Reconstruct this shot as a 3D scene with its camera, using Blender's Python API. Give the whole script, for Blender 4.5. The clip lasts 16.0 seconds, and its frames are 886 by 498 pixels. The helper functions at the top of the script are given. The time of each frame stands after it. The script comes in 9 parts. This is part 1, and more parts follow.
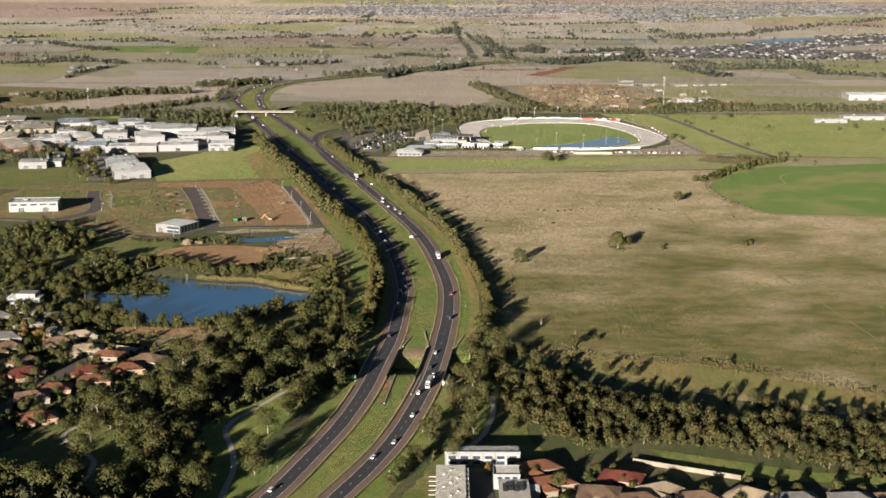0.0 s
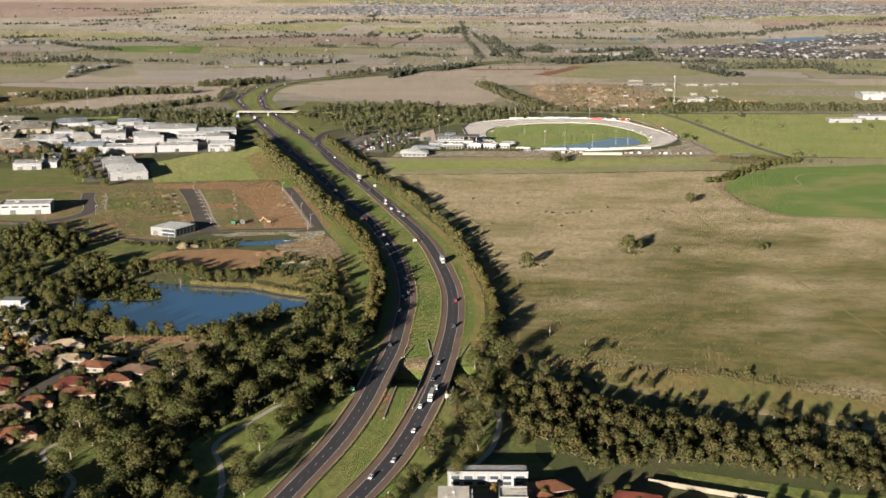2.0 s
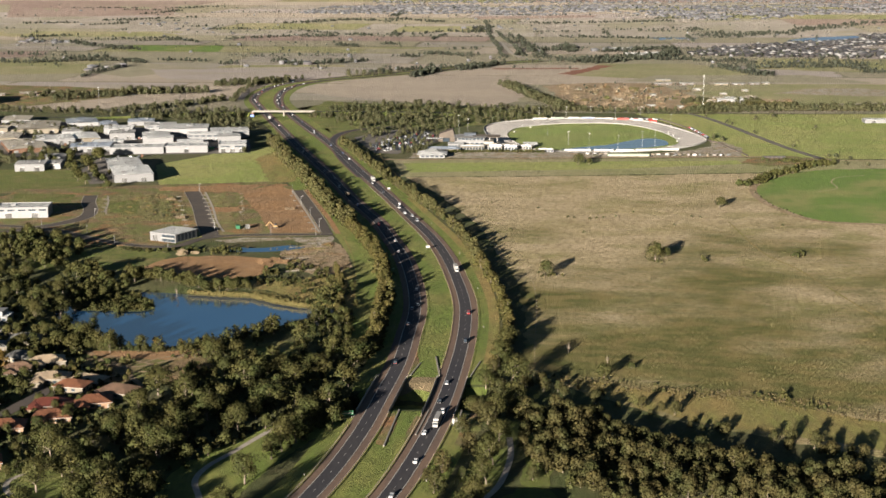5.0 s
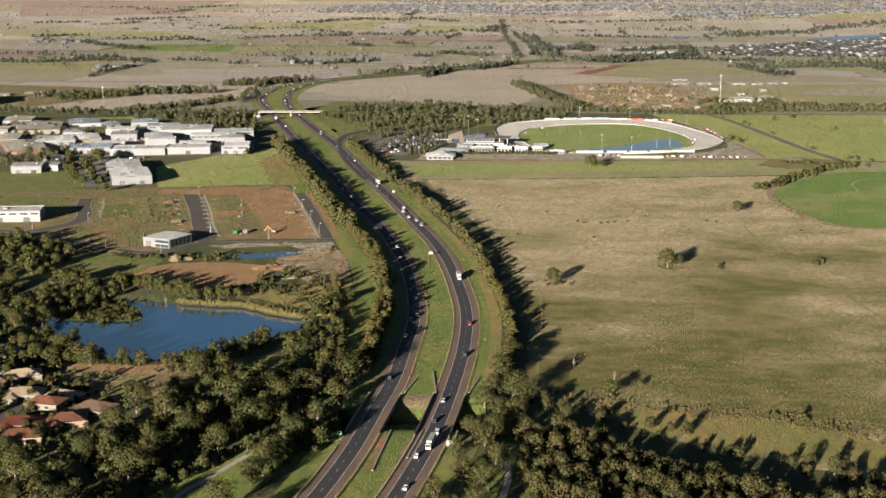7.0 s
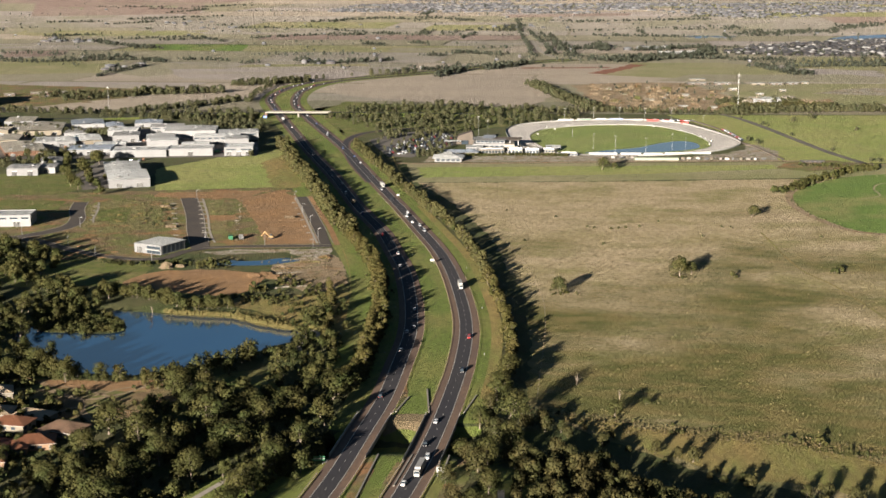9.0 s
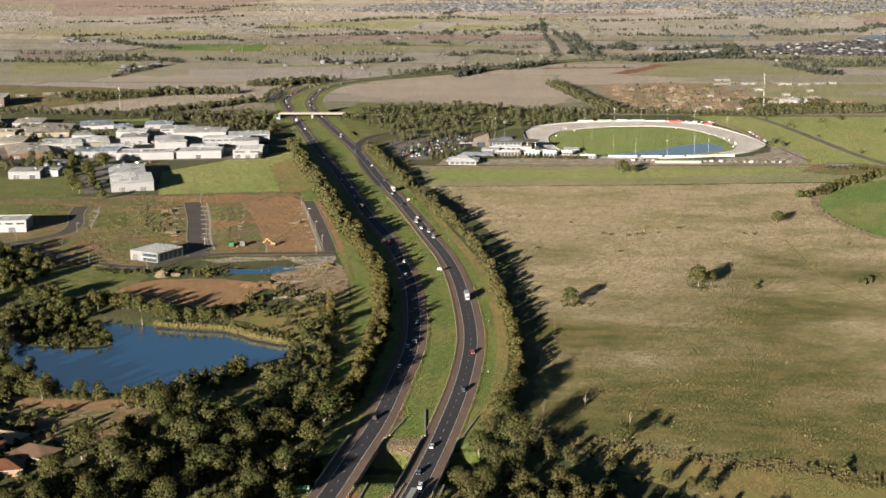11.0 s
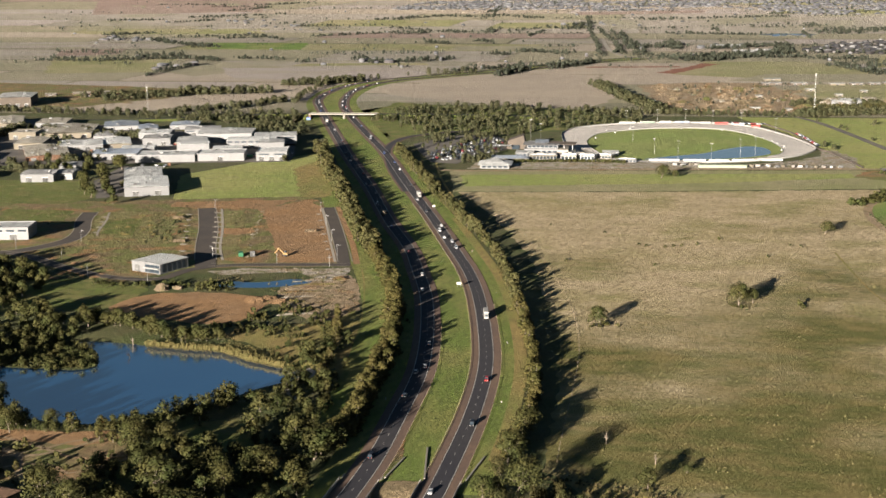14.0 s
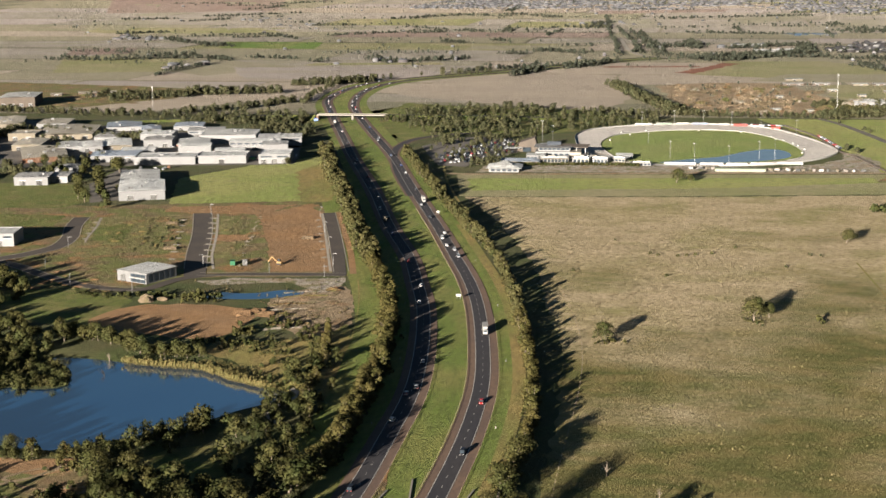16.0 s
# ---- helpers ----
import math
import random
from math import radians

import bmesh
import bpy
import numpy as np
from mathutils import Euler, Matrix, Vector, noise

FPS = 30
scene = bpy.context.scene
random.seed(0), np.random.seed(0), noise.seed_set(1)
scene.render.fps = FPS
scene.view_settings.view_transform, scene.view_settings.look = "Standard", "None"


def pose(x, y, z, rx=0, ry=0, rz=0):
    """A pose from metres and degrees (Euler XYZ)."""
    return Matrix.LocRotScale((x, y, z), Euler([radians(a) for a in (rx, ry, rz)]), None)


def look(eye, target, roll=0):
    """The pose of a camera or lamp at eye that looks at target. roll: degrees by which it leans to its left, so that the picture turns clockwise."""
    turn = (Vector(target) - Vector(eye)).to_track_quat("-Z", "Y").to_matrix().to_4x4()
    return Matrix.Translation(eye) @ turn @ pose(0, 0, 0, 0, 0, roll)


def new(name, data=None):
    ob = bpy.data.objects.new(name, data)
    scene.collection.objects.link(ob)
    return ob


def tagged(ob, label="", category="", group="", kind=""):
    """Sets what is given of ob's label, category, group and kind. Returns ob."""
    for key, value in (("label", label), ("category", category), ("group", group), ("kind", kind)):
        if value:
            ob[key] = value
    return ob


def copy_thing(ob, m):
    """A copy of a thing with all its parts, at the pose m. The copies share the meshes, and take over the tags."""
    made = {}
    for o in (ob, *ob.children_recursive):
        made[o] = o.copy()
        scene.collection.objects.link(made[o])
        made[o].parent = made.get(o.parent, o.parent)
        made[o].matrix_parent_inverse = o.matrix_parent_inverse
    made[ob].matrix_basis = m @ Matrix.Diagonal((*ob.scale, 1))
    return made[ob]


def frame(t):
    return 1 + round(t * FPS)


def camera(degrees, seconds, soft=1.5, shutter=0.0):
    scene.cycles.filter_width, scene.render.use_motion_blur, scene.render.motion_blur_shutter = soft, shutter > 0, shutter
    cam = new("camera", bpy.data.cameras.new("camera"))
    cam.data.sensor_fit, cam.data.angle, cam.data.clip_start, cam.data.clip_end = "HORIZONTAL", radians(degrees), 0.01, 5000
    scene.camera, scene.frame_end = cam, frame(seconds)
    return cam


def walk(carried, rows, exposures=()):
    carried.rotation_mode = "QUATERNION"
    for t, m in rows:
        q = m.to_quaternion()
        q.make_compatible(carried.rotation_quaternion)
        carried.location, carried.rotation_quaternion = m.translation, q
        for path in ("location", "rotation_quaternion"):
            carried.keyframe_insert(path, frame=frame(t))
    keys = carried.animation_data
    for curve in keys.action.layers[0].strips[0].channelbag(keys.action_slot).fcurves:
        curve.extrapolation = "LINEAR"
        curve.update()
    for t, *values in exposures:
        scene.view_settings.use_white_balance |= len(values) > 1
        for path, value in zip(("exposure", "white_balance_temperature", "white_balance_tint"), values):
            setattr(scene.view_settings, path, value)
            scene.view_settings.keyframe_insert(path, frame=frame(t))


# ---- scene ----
cam = camera(34.0, 16.0, soft=1.6)
PATH = [
    (0, (0.00, -0.00, 237.00), (-0.36, 97.96, 216.90), 0.14),
    (0.5, (0.36, 10.68, 235.07), (-0.09, 108.65, 215.00), 0.11),
    (1, (0.76, 21.56, 233.47), (0.20, 119.53, 213.42), 0.10),
    (1.5, (1.17, 32.29, 231.99), (0.48, 130.26, 211.94), 0.09),
    (2, (1.94, 42.92, 230.36), (1.08, 140.89, 210.34), 0.07),
    (2.5, (2.94, 53.69, 228.81), (1.81, 151.66, 208.81), 0.06),
    (3, (4.12, 64.72, 227.30), (2.66, 162.69, 207.30), 0.04),
    (3.5, (5.59, 75.60, 225.94), (3.80, 173.56, 205.93), 0.02),
    (4, (7.32, 86.64, 224.57), (5.20, 184.60, 204.57), 0.01),
    (6.5, (17.98, 141.91, 218.67), (14.29, 239.83, 198.72), -0.05),
    (7, (20.62, 152.96, 217.72), (16.62, 250.86, 197.76), -0.07),
    (7.5, (23.17, 163.86, 216.80), (18.85, 261.75, 196.85), -0.08),
    (8, (25.77, 175.22, 215.80), (21.11, 273.10, 195.83), -0.10),
    (8.5, (28.48, 186.49, 214.72), (23.47, 284.34, 194.75), -0.12),
    (9, (31.39, 198.26, 213.80), (26.00, 296.10, 193.83), -0.16),
    (11.5, (44.42, 255.82, 209.13), (36.54, 353.50, 189.19), -0.30),
    (12, (46.89, 267.28, 208.46), (38.31, 364.89, 188.51), -0.31),
    (12.5, (49.29, 278.84, 207.54), (40.08, 376.39, 187.58), -0.34),
    (13, (51.76, 290.60, 206.78), (41.96, 388.09, 186.79), -0.35),
    (13.5, (53.78, 302.55, 205.81), (43.51, 399.99, 185.83), -0.37),
    (14, (55.80, 314.70, 204.78), (45.09, 412.10, 184.78), -0.39),
    (14.5, (57.73, 326.88, 203.81), (46.64, 424.23, 183.80), -0.40),
    (15, (59.93, 338.86, 203.22), (48.48, 436.17, 183.20), -0.40),
    (15.5, (62.07, 350.67, 202.34), (50.26, 447.93, 182.31), -0.41),
    (16, (64.11, 362.96, 201.54), (51.92, 460.17, 181.51), -0.41),
]
walk(cam, [(t, look(eye, target, roll)) for t, eye, target, roll in PATH], exposures=[(0.0, 1.95)])

# ---- sky and sun: a low, warm sun behind the camera ----
SUN_ELEVATION, SUN_AZIMUTH = 9.6, 201.0
world = bpy.data.worlds.new("sky")
scene.world = world
world.use_nodes = True
sky = world.node_tree.nodes.new("ShaderNodeTexSky")
sky.sky_type, sky.sun_disc = "NISHITA", False
sky.dust_density, sky.ozone_density = 0.4, 3.0
sky.sun_elevation, sky.sun_rotation = radians(SUN_ELEVATION), radians(SUN_AZIMUTH)
back = world.node_tree.nodes["Background"]
world.node_tree.links.new(sky.outputs[0], back.inputs[0])
back.inputs[1].default_value = 0.0138
lamp = bpy.data.lights.new("sun", "SUN")
lamp.energy, lamp.angle, lamp.color = 5.0, radians(0.6), (1.0, 0.89, 0.765)
sun = new("sun", lamp)
az, el = radians(SUN_AZIMUTH), radians(SUN_ELEVATION)
toward = Vector((math.sin(az) * math.cos(el), math.cos(az) * math.cos(el), math.sin(el)))
sun.rotation_euler = (-toward).to_track_quat("-Z", "Y").to_euler()
sun.location = toward * 900

# ---- materials ----


def nodes_of(name):
    m = bpy.data.materials.new(name)
    m.use_nodes = True
    return m, m.node_tree.nodes, m.node_tree.links, m.node_tree.nodes["Principled BSDF"]


def mix_node(n, l, fac, a, b):
    x = n.new("ShaderNodeMix")
    x.data_type = "RGBA"
    if hasattr(fac, "links"):
        l.new(fac, x.inputs[0])
    else:
        x.inputs[0].default_value = fac
    for k, v in ((6, a), (7, b)):
        if isinstance(v, tuple):
            x.inputs[k].default_value = (*v, 1)
        else:
            l.new(v, x.inputs[k])
    return x.outputs[2]


def noise_mask(n, l, vec, scale, lo, hi, detail=4.0, stretch=None):
    """A mask from noise of that scale (per metre), ramped between lo and hi."""
    if stretch:
        mp = n.new("ShaderNodeMapping")
        mp.inputs["Scale"].default_value = stretch
        mp.inputs["Rotation"].default_value = (0, 0, 0.25)
        l.new(vec, mp.inputs[0])
        vec = mp.outputs[0]
    t = n.new("ShaderNodeTexNoise")
    t.inputs["Scale"].default_value, t.inputs["Detail"].default_value = scale, detail
    l.new(vec, t.inputs["Vector"])
    r = n.new("ShaderNodeMapRange")
    r.inputs[1].default_value, r.inputs[2].default_value = lo, hi
    l.new(t.outputs[0], r.inputs[0])
    return r.outputs[0]


def surface(name, c1, c2, c3=None, big=0.02, small=0.4, rough=0.9, bump=0.0, metal=0.0, stretch=None, spread=(0.4, 0.6), fine=0.5, patches=(), close=5.5, band=None, vary=0.0):
    """Two colours mixed at a large scale and a third one speckled at a small scale, by world position."""
    m, n, l, bsdf = nodes_of(name)
    geo = n.new("ShaderNodeNewGeometry").outputs["Position"]
    col = mix_node(n, l, noise_mask(n, l, geo, big, *spread, stretch=stretch), c1, c2)
    speck = noise_mask(n, l, geo, small, 0.42, 0.62, 6.0, stretch=stretch)
    if c3:
        k = n.new("ShaderNodeMath")
        k.operation = "MULTIPLY"
        k.inputs[1].default_value = fine
        l.new(speck, k.inputs[0])
        col = mix_node(n, l, k.outputs[0], col, c3)
    for scale, colour, lo, hi, amount in patches:
        k = n.new("ShaderNodeMath")
        k.operation = "MULTIPLY"
        k.inputs[1].default_value = amount
        l.new(noise_mask(n, l, geo, scale, lo, hi, 8.0, stretch=stretch), k.inputs[0])
        col = mix_node(n, l, k.outputs[0], col, colour)
    if band:
        # a greener stretch with a ragged edge: centre line, half width, colours
        y0, slope, half, g1, g2, amount = band
        axes = n.new("ShaderNodeVectorMath")
        axes.operation = "DOT_PRODUCT"
        axes.inputs[1].default_value = (-slope, 1, 0)
        l.new(geo, axes.inputs[0])
        steps = [("SUBTRACT", y0), ("ABSOLUTE", 0), ("DIVIDE", -half), ("ADD", 1.0)]
        out = axes.outputs["Value"]
        for op, val in steps:
            k = n.new("ShaderNodeMath")
            k.operation = op
            k.inputs[1].default_value = val
            l.new(out, k.inputs[0])
            out = k.outputs[0]
        ragged = noise_mask(n, l, geo, 0.011, 0.3, 0.7, 12.0, stretch=(0.85, 1.0, 1.0))
        k = n.new("ShaderNodeMath")
        k.operation = "MULTIPLY_ADD"
        k.inputs[1].default_value, k.inputs[2].default_value = 1.7, -0.8
        l.new(ragged, k.inputs[0])
        both = n.new("ShaderNodeMath")
        both.use_clamp = True
        l.new(k.outputs[0], both.inputs[0])
        l.new(out, both.inputs[1])
        k = n.new("ShaderNodeMath")
        k.operation = "MULTIPLY"
        k.inputs[1].default_value = amount
        l.new(both.outputs[0], k.inputs[0])
        green = mix_node(n, l, noise_mask(n, l, geo, 0.07, 0.42, 0.6, 10.0, stretch=(0.6, 1.0, 1.0)), g1, g2)
        col = mix_node(n, l, k.outputs[0], col, green)
    if vary:
        obj = n.new("ShaderNodeObjectInfo").outputs["Random"]
        k = n.new("ShaderNodeMapRange")
        k.inputs[3].default_value, k.inputs[4].default_value = 1 - vary, 1 + vary * 0.5
        l.new(obj, k.inputs[0])
        tint = n.new("ShaderNodeVectorMath")
        tint.operation = "SCALE"
        l.new(col, tint.inputs[0])
        l.new(k.outputs[0], tint.inputs["Scale"])
        col = tint.outputs[0]
    l.new(col, bsdf.inputs["Base Color"])
    bsdf.inputs["Roughness"].default_value, bsdf.inputs["Metallic"].default_value = rough, metal
    bsdf.inputs["Specular IOR Level"].default_value = 0.25
    if bump:
        relief(n, l, bsdf, geo, bump, close)
    return m


def relief(n, l, bsdf, geo, tilt, close=5.5):
    """Rough standing growth: the surface leans every way within a short way. tilt: how steeply."""
    t = n.new("ShaderNodeTexNoise")
    t.inputs["Scale"].default_value, t.inputs["Detail"].default_value = close, 1.0
    l.new(geo, t.inputs["Vector"])
    lean = n.new("ShaderNodeVectorMath")
    lean.operation = "MULTIPLY_ADD"
    lean.inputs[1].default_value = (tilt * 12, tilt * 12, 0)
    lean.inputs[2].default_value = (-tilt * 6, -tilt * 6, 1)
    l.new(t.outputs["Color"], lean.inputs[0])
    unit = n.new("ShaderNodeVectorMath")
    unit.operation = "NORMALIZE"
    l.new(lean.outputs[0], unit.inputs[0])
    l.new(unit.outputs[0], bsdf.inputs["Normal"])


def varied(name, colours, rough=0.8, metal=0.0, island=False, grain=1.5, strength=0.35):
    """A colour picked by chance for each object or, with island, for each loose piece, with a light grain."""
    m, n, l, bsdf = nodes_of(name)
    if island:
        rnd = n.new("ShaderNodeNewGeometry").outputs["Random Per Island"]
    else:
        rnd = n.new("ShaderNodeObjectInfo").outputs["Random"]
    ramp = n.new("ShaderNodeValToRGB")
    ramp.color_ramp.interpolation = "CONSTANT" if island is None else "LINEAR"
    e = ramp.color_ramp.elements
    while len(e) < len(colours):
        e.new(0.5)
    for k, c in enumerate(colours):
        e[k].position, e[k].color = k / max(1, len(colours) - 1), (*c, 1)
    l.new(rnd, ramp.inputs[0])
    geo = n.new("ShaderNodeNewGeometry").outputs["Position"]
    mask = noise_mask(n, l, geo, grain, 0.35, 0.7)
    k = n.new("ShaderNodeMath")
    k.operation = "MULTIPLY"
    k.inputs[1].default_value = strength
    l.new(mask, k.inputs[0])
    dark = n.new("ShaderNodeMix")
    dark.data_type, dark.blend_type = "RGBA", "MULTIPLY"
    l.new(k.outputs[0], dark.inputs[0])
    l.new(ramp.outputs[0], dark.inputs[6])
    dark.inputs[7].default_value = (0.55, 0.52, 0.48, 1)
    l.new(dark.outputs[2], bsdf.inputs["Base Color"])
    bsdf.inputs["Roughness"].default_value, bsdf.inputs["Metallic"].default_value = rough, metal
    bsdf.inputs["Specular IOR Level"].default_value = 0.2
    return m


def plain(name, c, rough=0.6, metal=0.0, spec=0.4):
    return surface(name, c, tuple(v * 0.85 for v in c), tuple(v * 0.7 for v in c), 0.15, 2.0, rough, 0.0, metal, fine=0.3)


M = {}
M["grass"] = surface("rough_grass", (0.075, 0.095, 0.028), (0.11, 0.105, 0.045), (0.05, 0.055, 0.022), 0.03, 0.5, bump=0.95)
M["verge"] = surface("verge_grass", (0.155, 0.212, 0.042), (0.222, 0.232, 0.063), (0.115, 0.135, 0.036), 0.05, 0.35, bump=0.95, stretch=(1.0, 0.35, 1.0), patches=((0.045, (0.26, 0.23, 0.085), 0.54, 0.68, 0.4), (0.25, (0.1, 0.125, 0.03), 0.54, 0.66, 0.5)))
M["dryverge"] = surface("dry_verge_grass", (0.31, 0.235, 0.085), (0.225, 0.225, 0.065), (0.18, 0.135, 0.055), 0.04, 0.3, bump=0.95, stretch=(1.0, 0.3, 1.0))
M["lawn"] = surface("cut_lawn", (0.12, 0.155, 0.032), (0.165, 0.17, 0.048), (0.09, 0.1, 0.03), 0.05, 0.3, bump=0.7, patches=((0.05, (0.22, 0.18, 0.075), 0.52, 0.66, 0.6), (0.22, (0.075, 0.085, 0.027), 0.53, 0.66, 0.6), (0.6, (0.2, 0.18, 0.08), 0.56, 0.66, 0.5)))
M["straw"] = surface("dry_paddock_grass", (0.54, 0.43, 0.265), (0.43, 0.355, 0.18), (0.27, 0.22, 0.115), 0.012, 0.55, bump=1.0, spread=(0.42, 0.6), fine=0.75, stretch=(0.72, 1.0, 1.0), band=(880, 0.08, 400, (0.118, 0.122, 0.03), (0.212, 0.174, 0.06), 0.97),
                     patches=((0.07, (0.58, 0.46, 0.3), 0.48, 0.66, 0.6), (0.024, (0.27, 0.255, 0.1), 0.52, 0.66, 0.75), (0.3, (0.17, 0.13, 0.06), 0.52, 0.66, 0.65), (0.16, (0.62, 0.5, 0.33), 0.58, 0.64, 0.5)))
M["strawgreen"] = surface("half_green_paddock", (0.24, 0.2, 0.085), (0.165, 0.185, 0.055), (0.2, 0.15, 0.075), 0.014, 0.3, bump=1.0, fine=0.6,
                          patches=((0.12, (0.45, 0.36, 0.2), 0.54, 0.7, 0.6), (0.022, (0.17, 0.19, 0.055), 0.5, 0.66, 0.6), (0.3, (0.15, 0.125, 0.05), 0.54, 0.68, 0.6), (0.05, (0.33, 0.19, 0.09), 0.56, 0.66, 0.7)))
M["green"] = surface("green_crop", (0.275, 0.335, 0.085), (0.355, 0.36, 0.12), (0.235, 0.225, 0.085), 0.012, 0.2, bump=0.95, patches=((0.05, (0.32, 0.3, 0.13), 0.54, 0.7, 0.6), (0.1, (0.15, 0.2, 0.05), 0.55, 0.7, 0.5)))
M["crop"] = surface("irrigated_crop", (0.145, 0.235, 0.045), (0.17, 0.25, 0.055), (0.13, 0.185, 0.04), 0.012, 0.2, bump=0.95, patches=((0.012, (0.27, 0.265, 0.095), 0.48, 0.6, 0.75), (0.04, (0.13, 0.21, 0.045), 0.54, 0.64, 0.6)))
M["turf"] = surface("watered_turf", (0.23, 0.3, 0.075), (0.28, 0.315, 0.1), (0.2, 0.23, 0.08), 0.015, 0.2, bump=0.95)
M["olive"] = surface("olive_pasture", (0.27, 0.275, 0.12), (0.35, 0.315, 0.18), (0.22, 0.21, 0.1), 0.008, 0.1, bump=0.95)
# straw with less red and more blue: distance haze put into the colour
M["fallow"] = surface("hazed_fallow_straw", (0.45, 0.38, 0.3), (0.4, 0.34, 0.27), (0.345, 0.29, 0.225), 0.006, 0.08, bump=0.95, stretch=(0.4, 1.0, 1.0))
M["red"] = surface("red_soil", (0.345, 0.2, 0.093), (0.3, 0.185, 0.095), (0.22, 0.135, 0.068), 0.03, 0.25, bump=0.8, patches=((0.08, (0.4, 0.25, 0.14), 0.55, 0.68, 0.5),))
M["brown"] = surface("scraped_earth", (0.235, 0.155, 0.085), (0.185, 0.165, 0.07), (0.13, 0.1, 0.055), 0.03, 0.25, bump=0.8, patches=((0.1, (0.34, 0.22, 0.12), 0.53, 0.62, 0.7), (0.05, (0.145, 0.165, 0.045), 0.45, 0.58, 0.88), (0.035, (0.33, 0.17, 0.075), 0.55, 0.63, 0.7), (0.4, (0.09, 0.075, 0.04), 0.55, 0.65, 0.6)))
M["pale"] = surface("pale_gravel", (0.4, 0.305, 0.2), (0.32, 0.24, 0.15), (0.22, 0.165, 0.1), 0.03, 0.3, bump=0.95, fine=0.7, patches=((0.06, (0.3, 0.18, 0.09), 0.53, 0.63, 0.6), (0.1, (0.16, 0.15, 0.06), 0.56, 0.64, 0.6)))
M["street"] = surface("worn_estate_asphalt", (0.1, 0.083, 0.068), (0.08, 0.068, 0.06), (0.055, 0.05, 0.046), 0.06, 0.8, rough=0.9)
M["tan"] = surface("tan_earth_bank", (0.27, 0.205, 0.12), (0.22, 0.17, 0.095), (0.16, 0.125, 0.07), 0.08, 0.5, bump=0.8)
M["palegrey"] = surface("crushed_stone", (0.5, 0.45, 0.38), (0.4, 0.35, 0.29), (0.2, 0.17, 0.12), 0.08, 0.4, bump=0.95, fine=0.8, patches=((0.12, (0.17, 0.17, 0.06), 0.52, 0.6, 0.8), (0.05, (0.3, 0.22, 0.13), 0.5, 0.62, 0.7)))
M["asphalt"] = surface("asphalt", (0.041, 0.04, 0.047), (0.052, 0.049, 0.052), (0.032, 0.032, 0.036), 0.05, 0.8, rough=0.85, stretch=(1.0, 0.2, 1.0))
M["shoulder"] = surface("sealed_gravel_shoulder", (0.18, 0.12, 0.085), (0.145, 0.1, 0.078), (0.11, 0.08, 0.06), 0.08, 0.9, rough=0.9, stretch=(1.0, 0.3, 1.0))
M["paint"] = plain("road_paint", (0.62, 0.6, 0.55))
M["yard"] = surface("yard_surface", (0.16, 0.145, 0.125), (0.1, 0.095, 0.09), (0.2, 0.175, 0.14), 0.03, 0.3, rough=0.9)
M["path"] = surface("gravel_path", (0.42, 0.38, 0.31), (0.36, 0.32, 0.27), (0.28, 0.25, 0.2), 0.2, 1.5)
M["track"] = surface("pale_sand_track", (0.62, 0.58, 0.53), (0.56, 0.525, 0.48), (0.43, 0.395, 0.36), 0.02, 0.3, bump=0.6, close=9)
M["concrete"] = surface("concrete", (0.28, 0.26, 0.22), (0.24, 0.225, 0.195), (0.18, 0.17, 0.15), 0.1, 1.2)
# wall colours far below white paint, darkened to hold down the low sun
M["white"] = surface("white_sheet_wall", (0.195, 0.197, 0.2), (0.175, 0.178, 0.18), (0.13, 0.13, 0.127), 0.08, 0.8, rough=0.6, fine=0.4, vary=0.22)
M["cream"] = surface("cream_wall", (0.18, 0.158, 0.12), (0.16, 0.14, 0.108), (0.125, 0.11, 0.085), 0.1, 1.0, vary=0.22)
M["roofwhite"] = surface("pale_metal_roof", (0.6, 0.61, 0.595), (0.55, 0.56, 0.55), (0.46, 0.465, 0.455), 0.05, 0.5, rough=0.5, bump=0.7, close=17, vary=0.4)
M["roofgrey"] = surface("grey_metal_roof", (0.42, 0.42, 0.41), (0.35, 0.35, 0.345), (0.27, 0.26, 0.25), 0.06, 0.5, rough=0.55, bump=0.85, close=17, vary=0.4)
M["roofolive"] = surface("weathered_roof", (0.36, 0.33, 0.27), (0.43, 0.4, 0.34), (0.26, 0.24, 0.2), 0.06, 0.5, rough=0.6, bump=0.85, close=17, vary=0.4)
M["roofblue"] = surface("blue_grey_roof", (0.3, 0.36, 0.44), (0.38, 0.42, 0.48), (0.24, 0.28, 0.34), 0.06, 0.5, rough=0.5, bump=0.85, close=17, vary=0.4)
M["rustroof"] = surface("rusted_roof", (0.42, 0.2, 0.11), (0.48, 0.3, 0.2), (0.3, 0.15, 0.09), 0.1, 0.6, rough=0.7, bump=0.55, close=17)
M["terracotta"] = surface("terracotta_tile", (0.27, 0.115, 0.06), (0.22, 0.095, 0.05), (0.16, 0.07, 0.04), 0.3, 2.5, rough=0.75, bump=0.45, close=17, vary=0.22)
M["redtile"] = surface("red_tile", (0.22, 0.06, 0.04), (0.19, 0.055, 0.036), (0.14, 0.042, 0.03), 0.3, 2.5, rough=0.75, bump=0.45, close=17, vary=0.22)
M["browntile"] = surface("brown_tile", (0.2, 0.13, 0.085), (0.24, 0.15, 0.1), (0.14, 0.09, 0.06), 0.3, 2.5, rough=0.75, bump=0.45, close=17, vary=0.22)
M["greytile"] = surface("grey_tile", (0.17, 0.17, 0.16), (0.22, 0.21, 0.2), (0.12, 0.12, 0.11), 0.3, 2.5, rough=0.75, bump=0.45, close=17, vary=0.22)
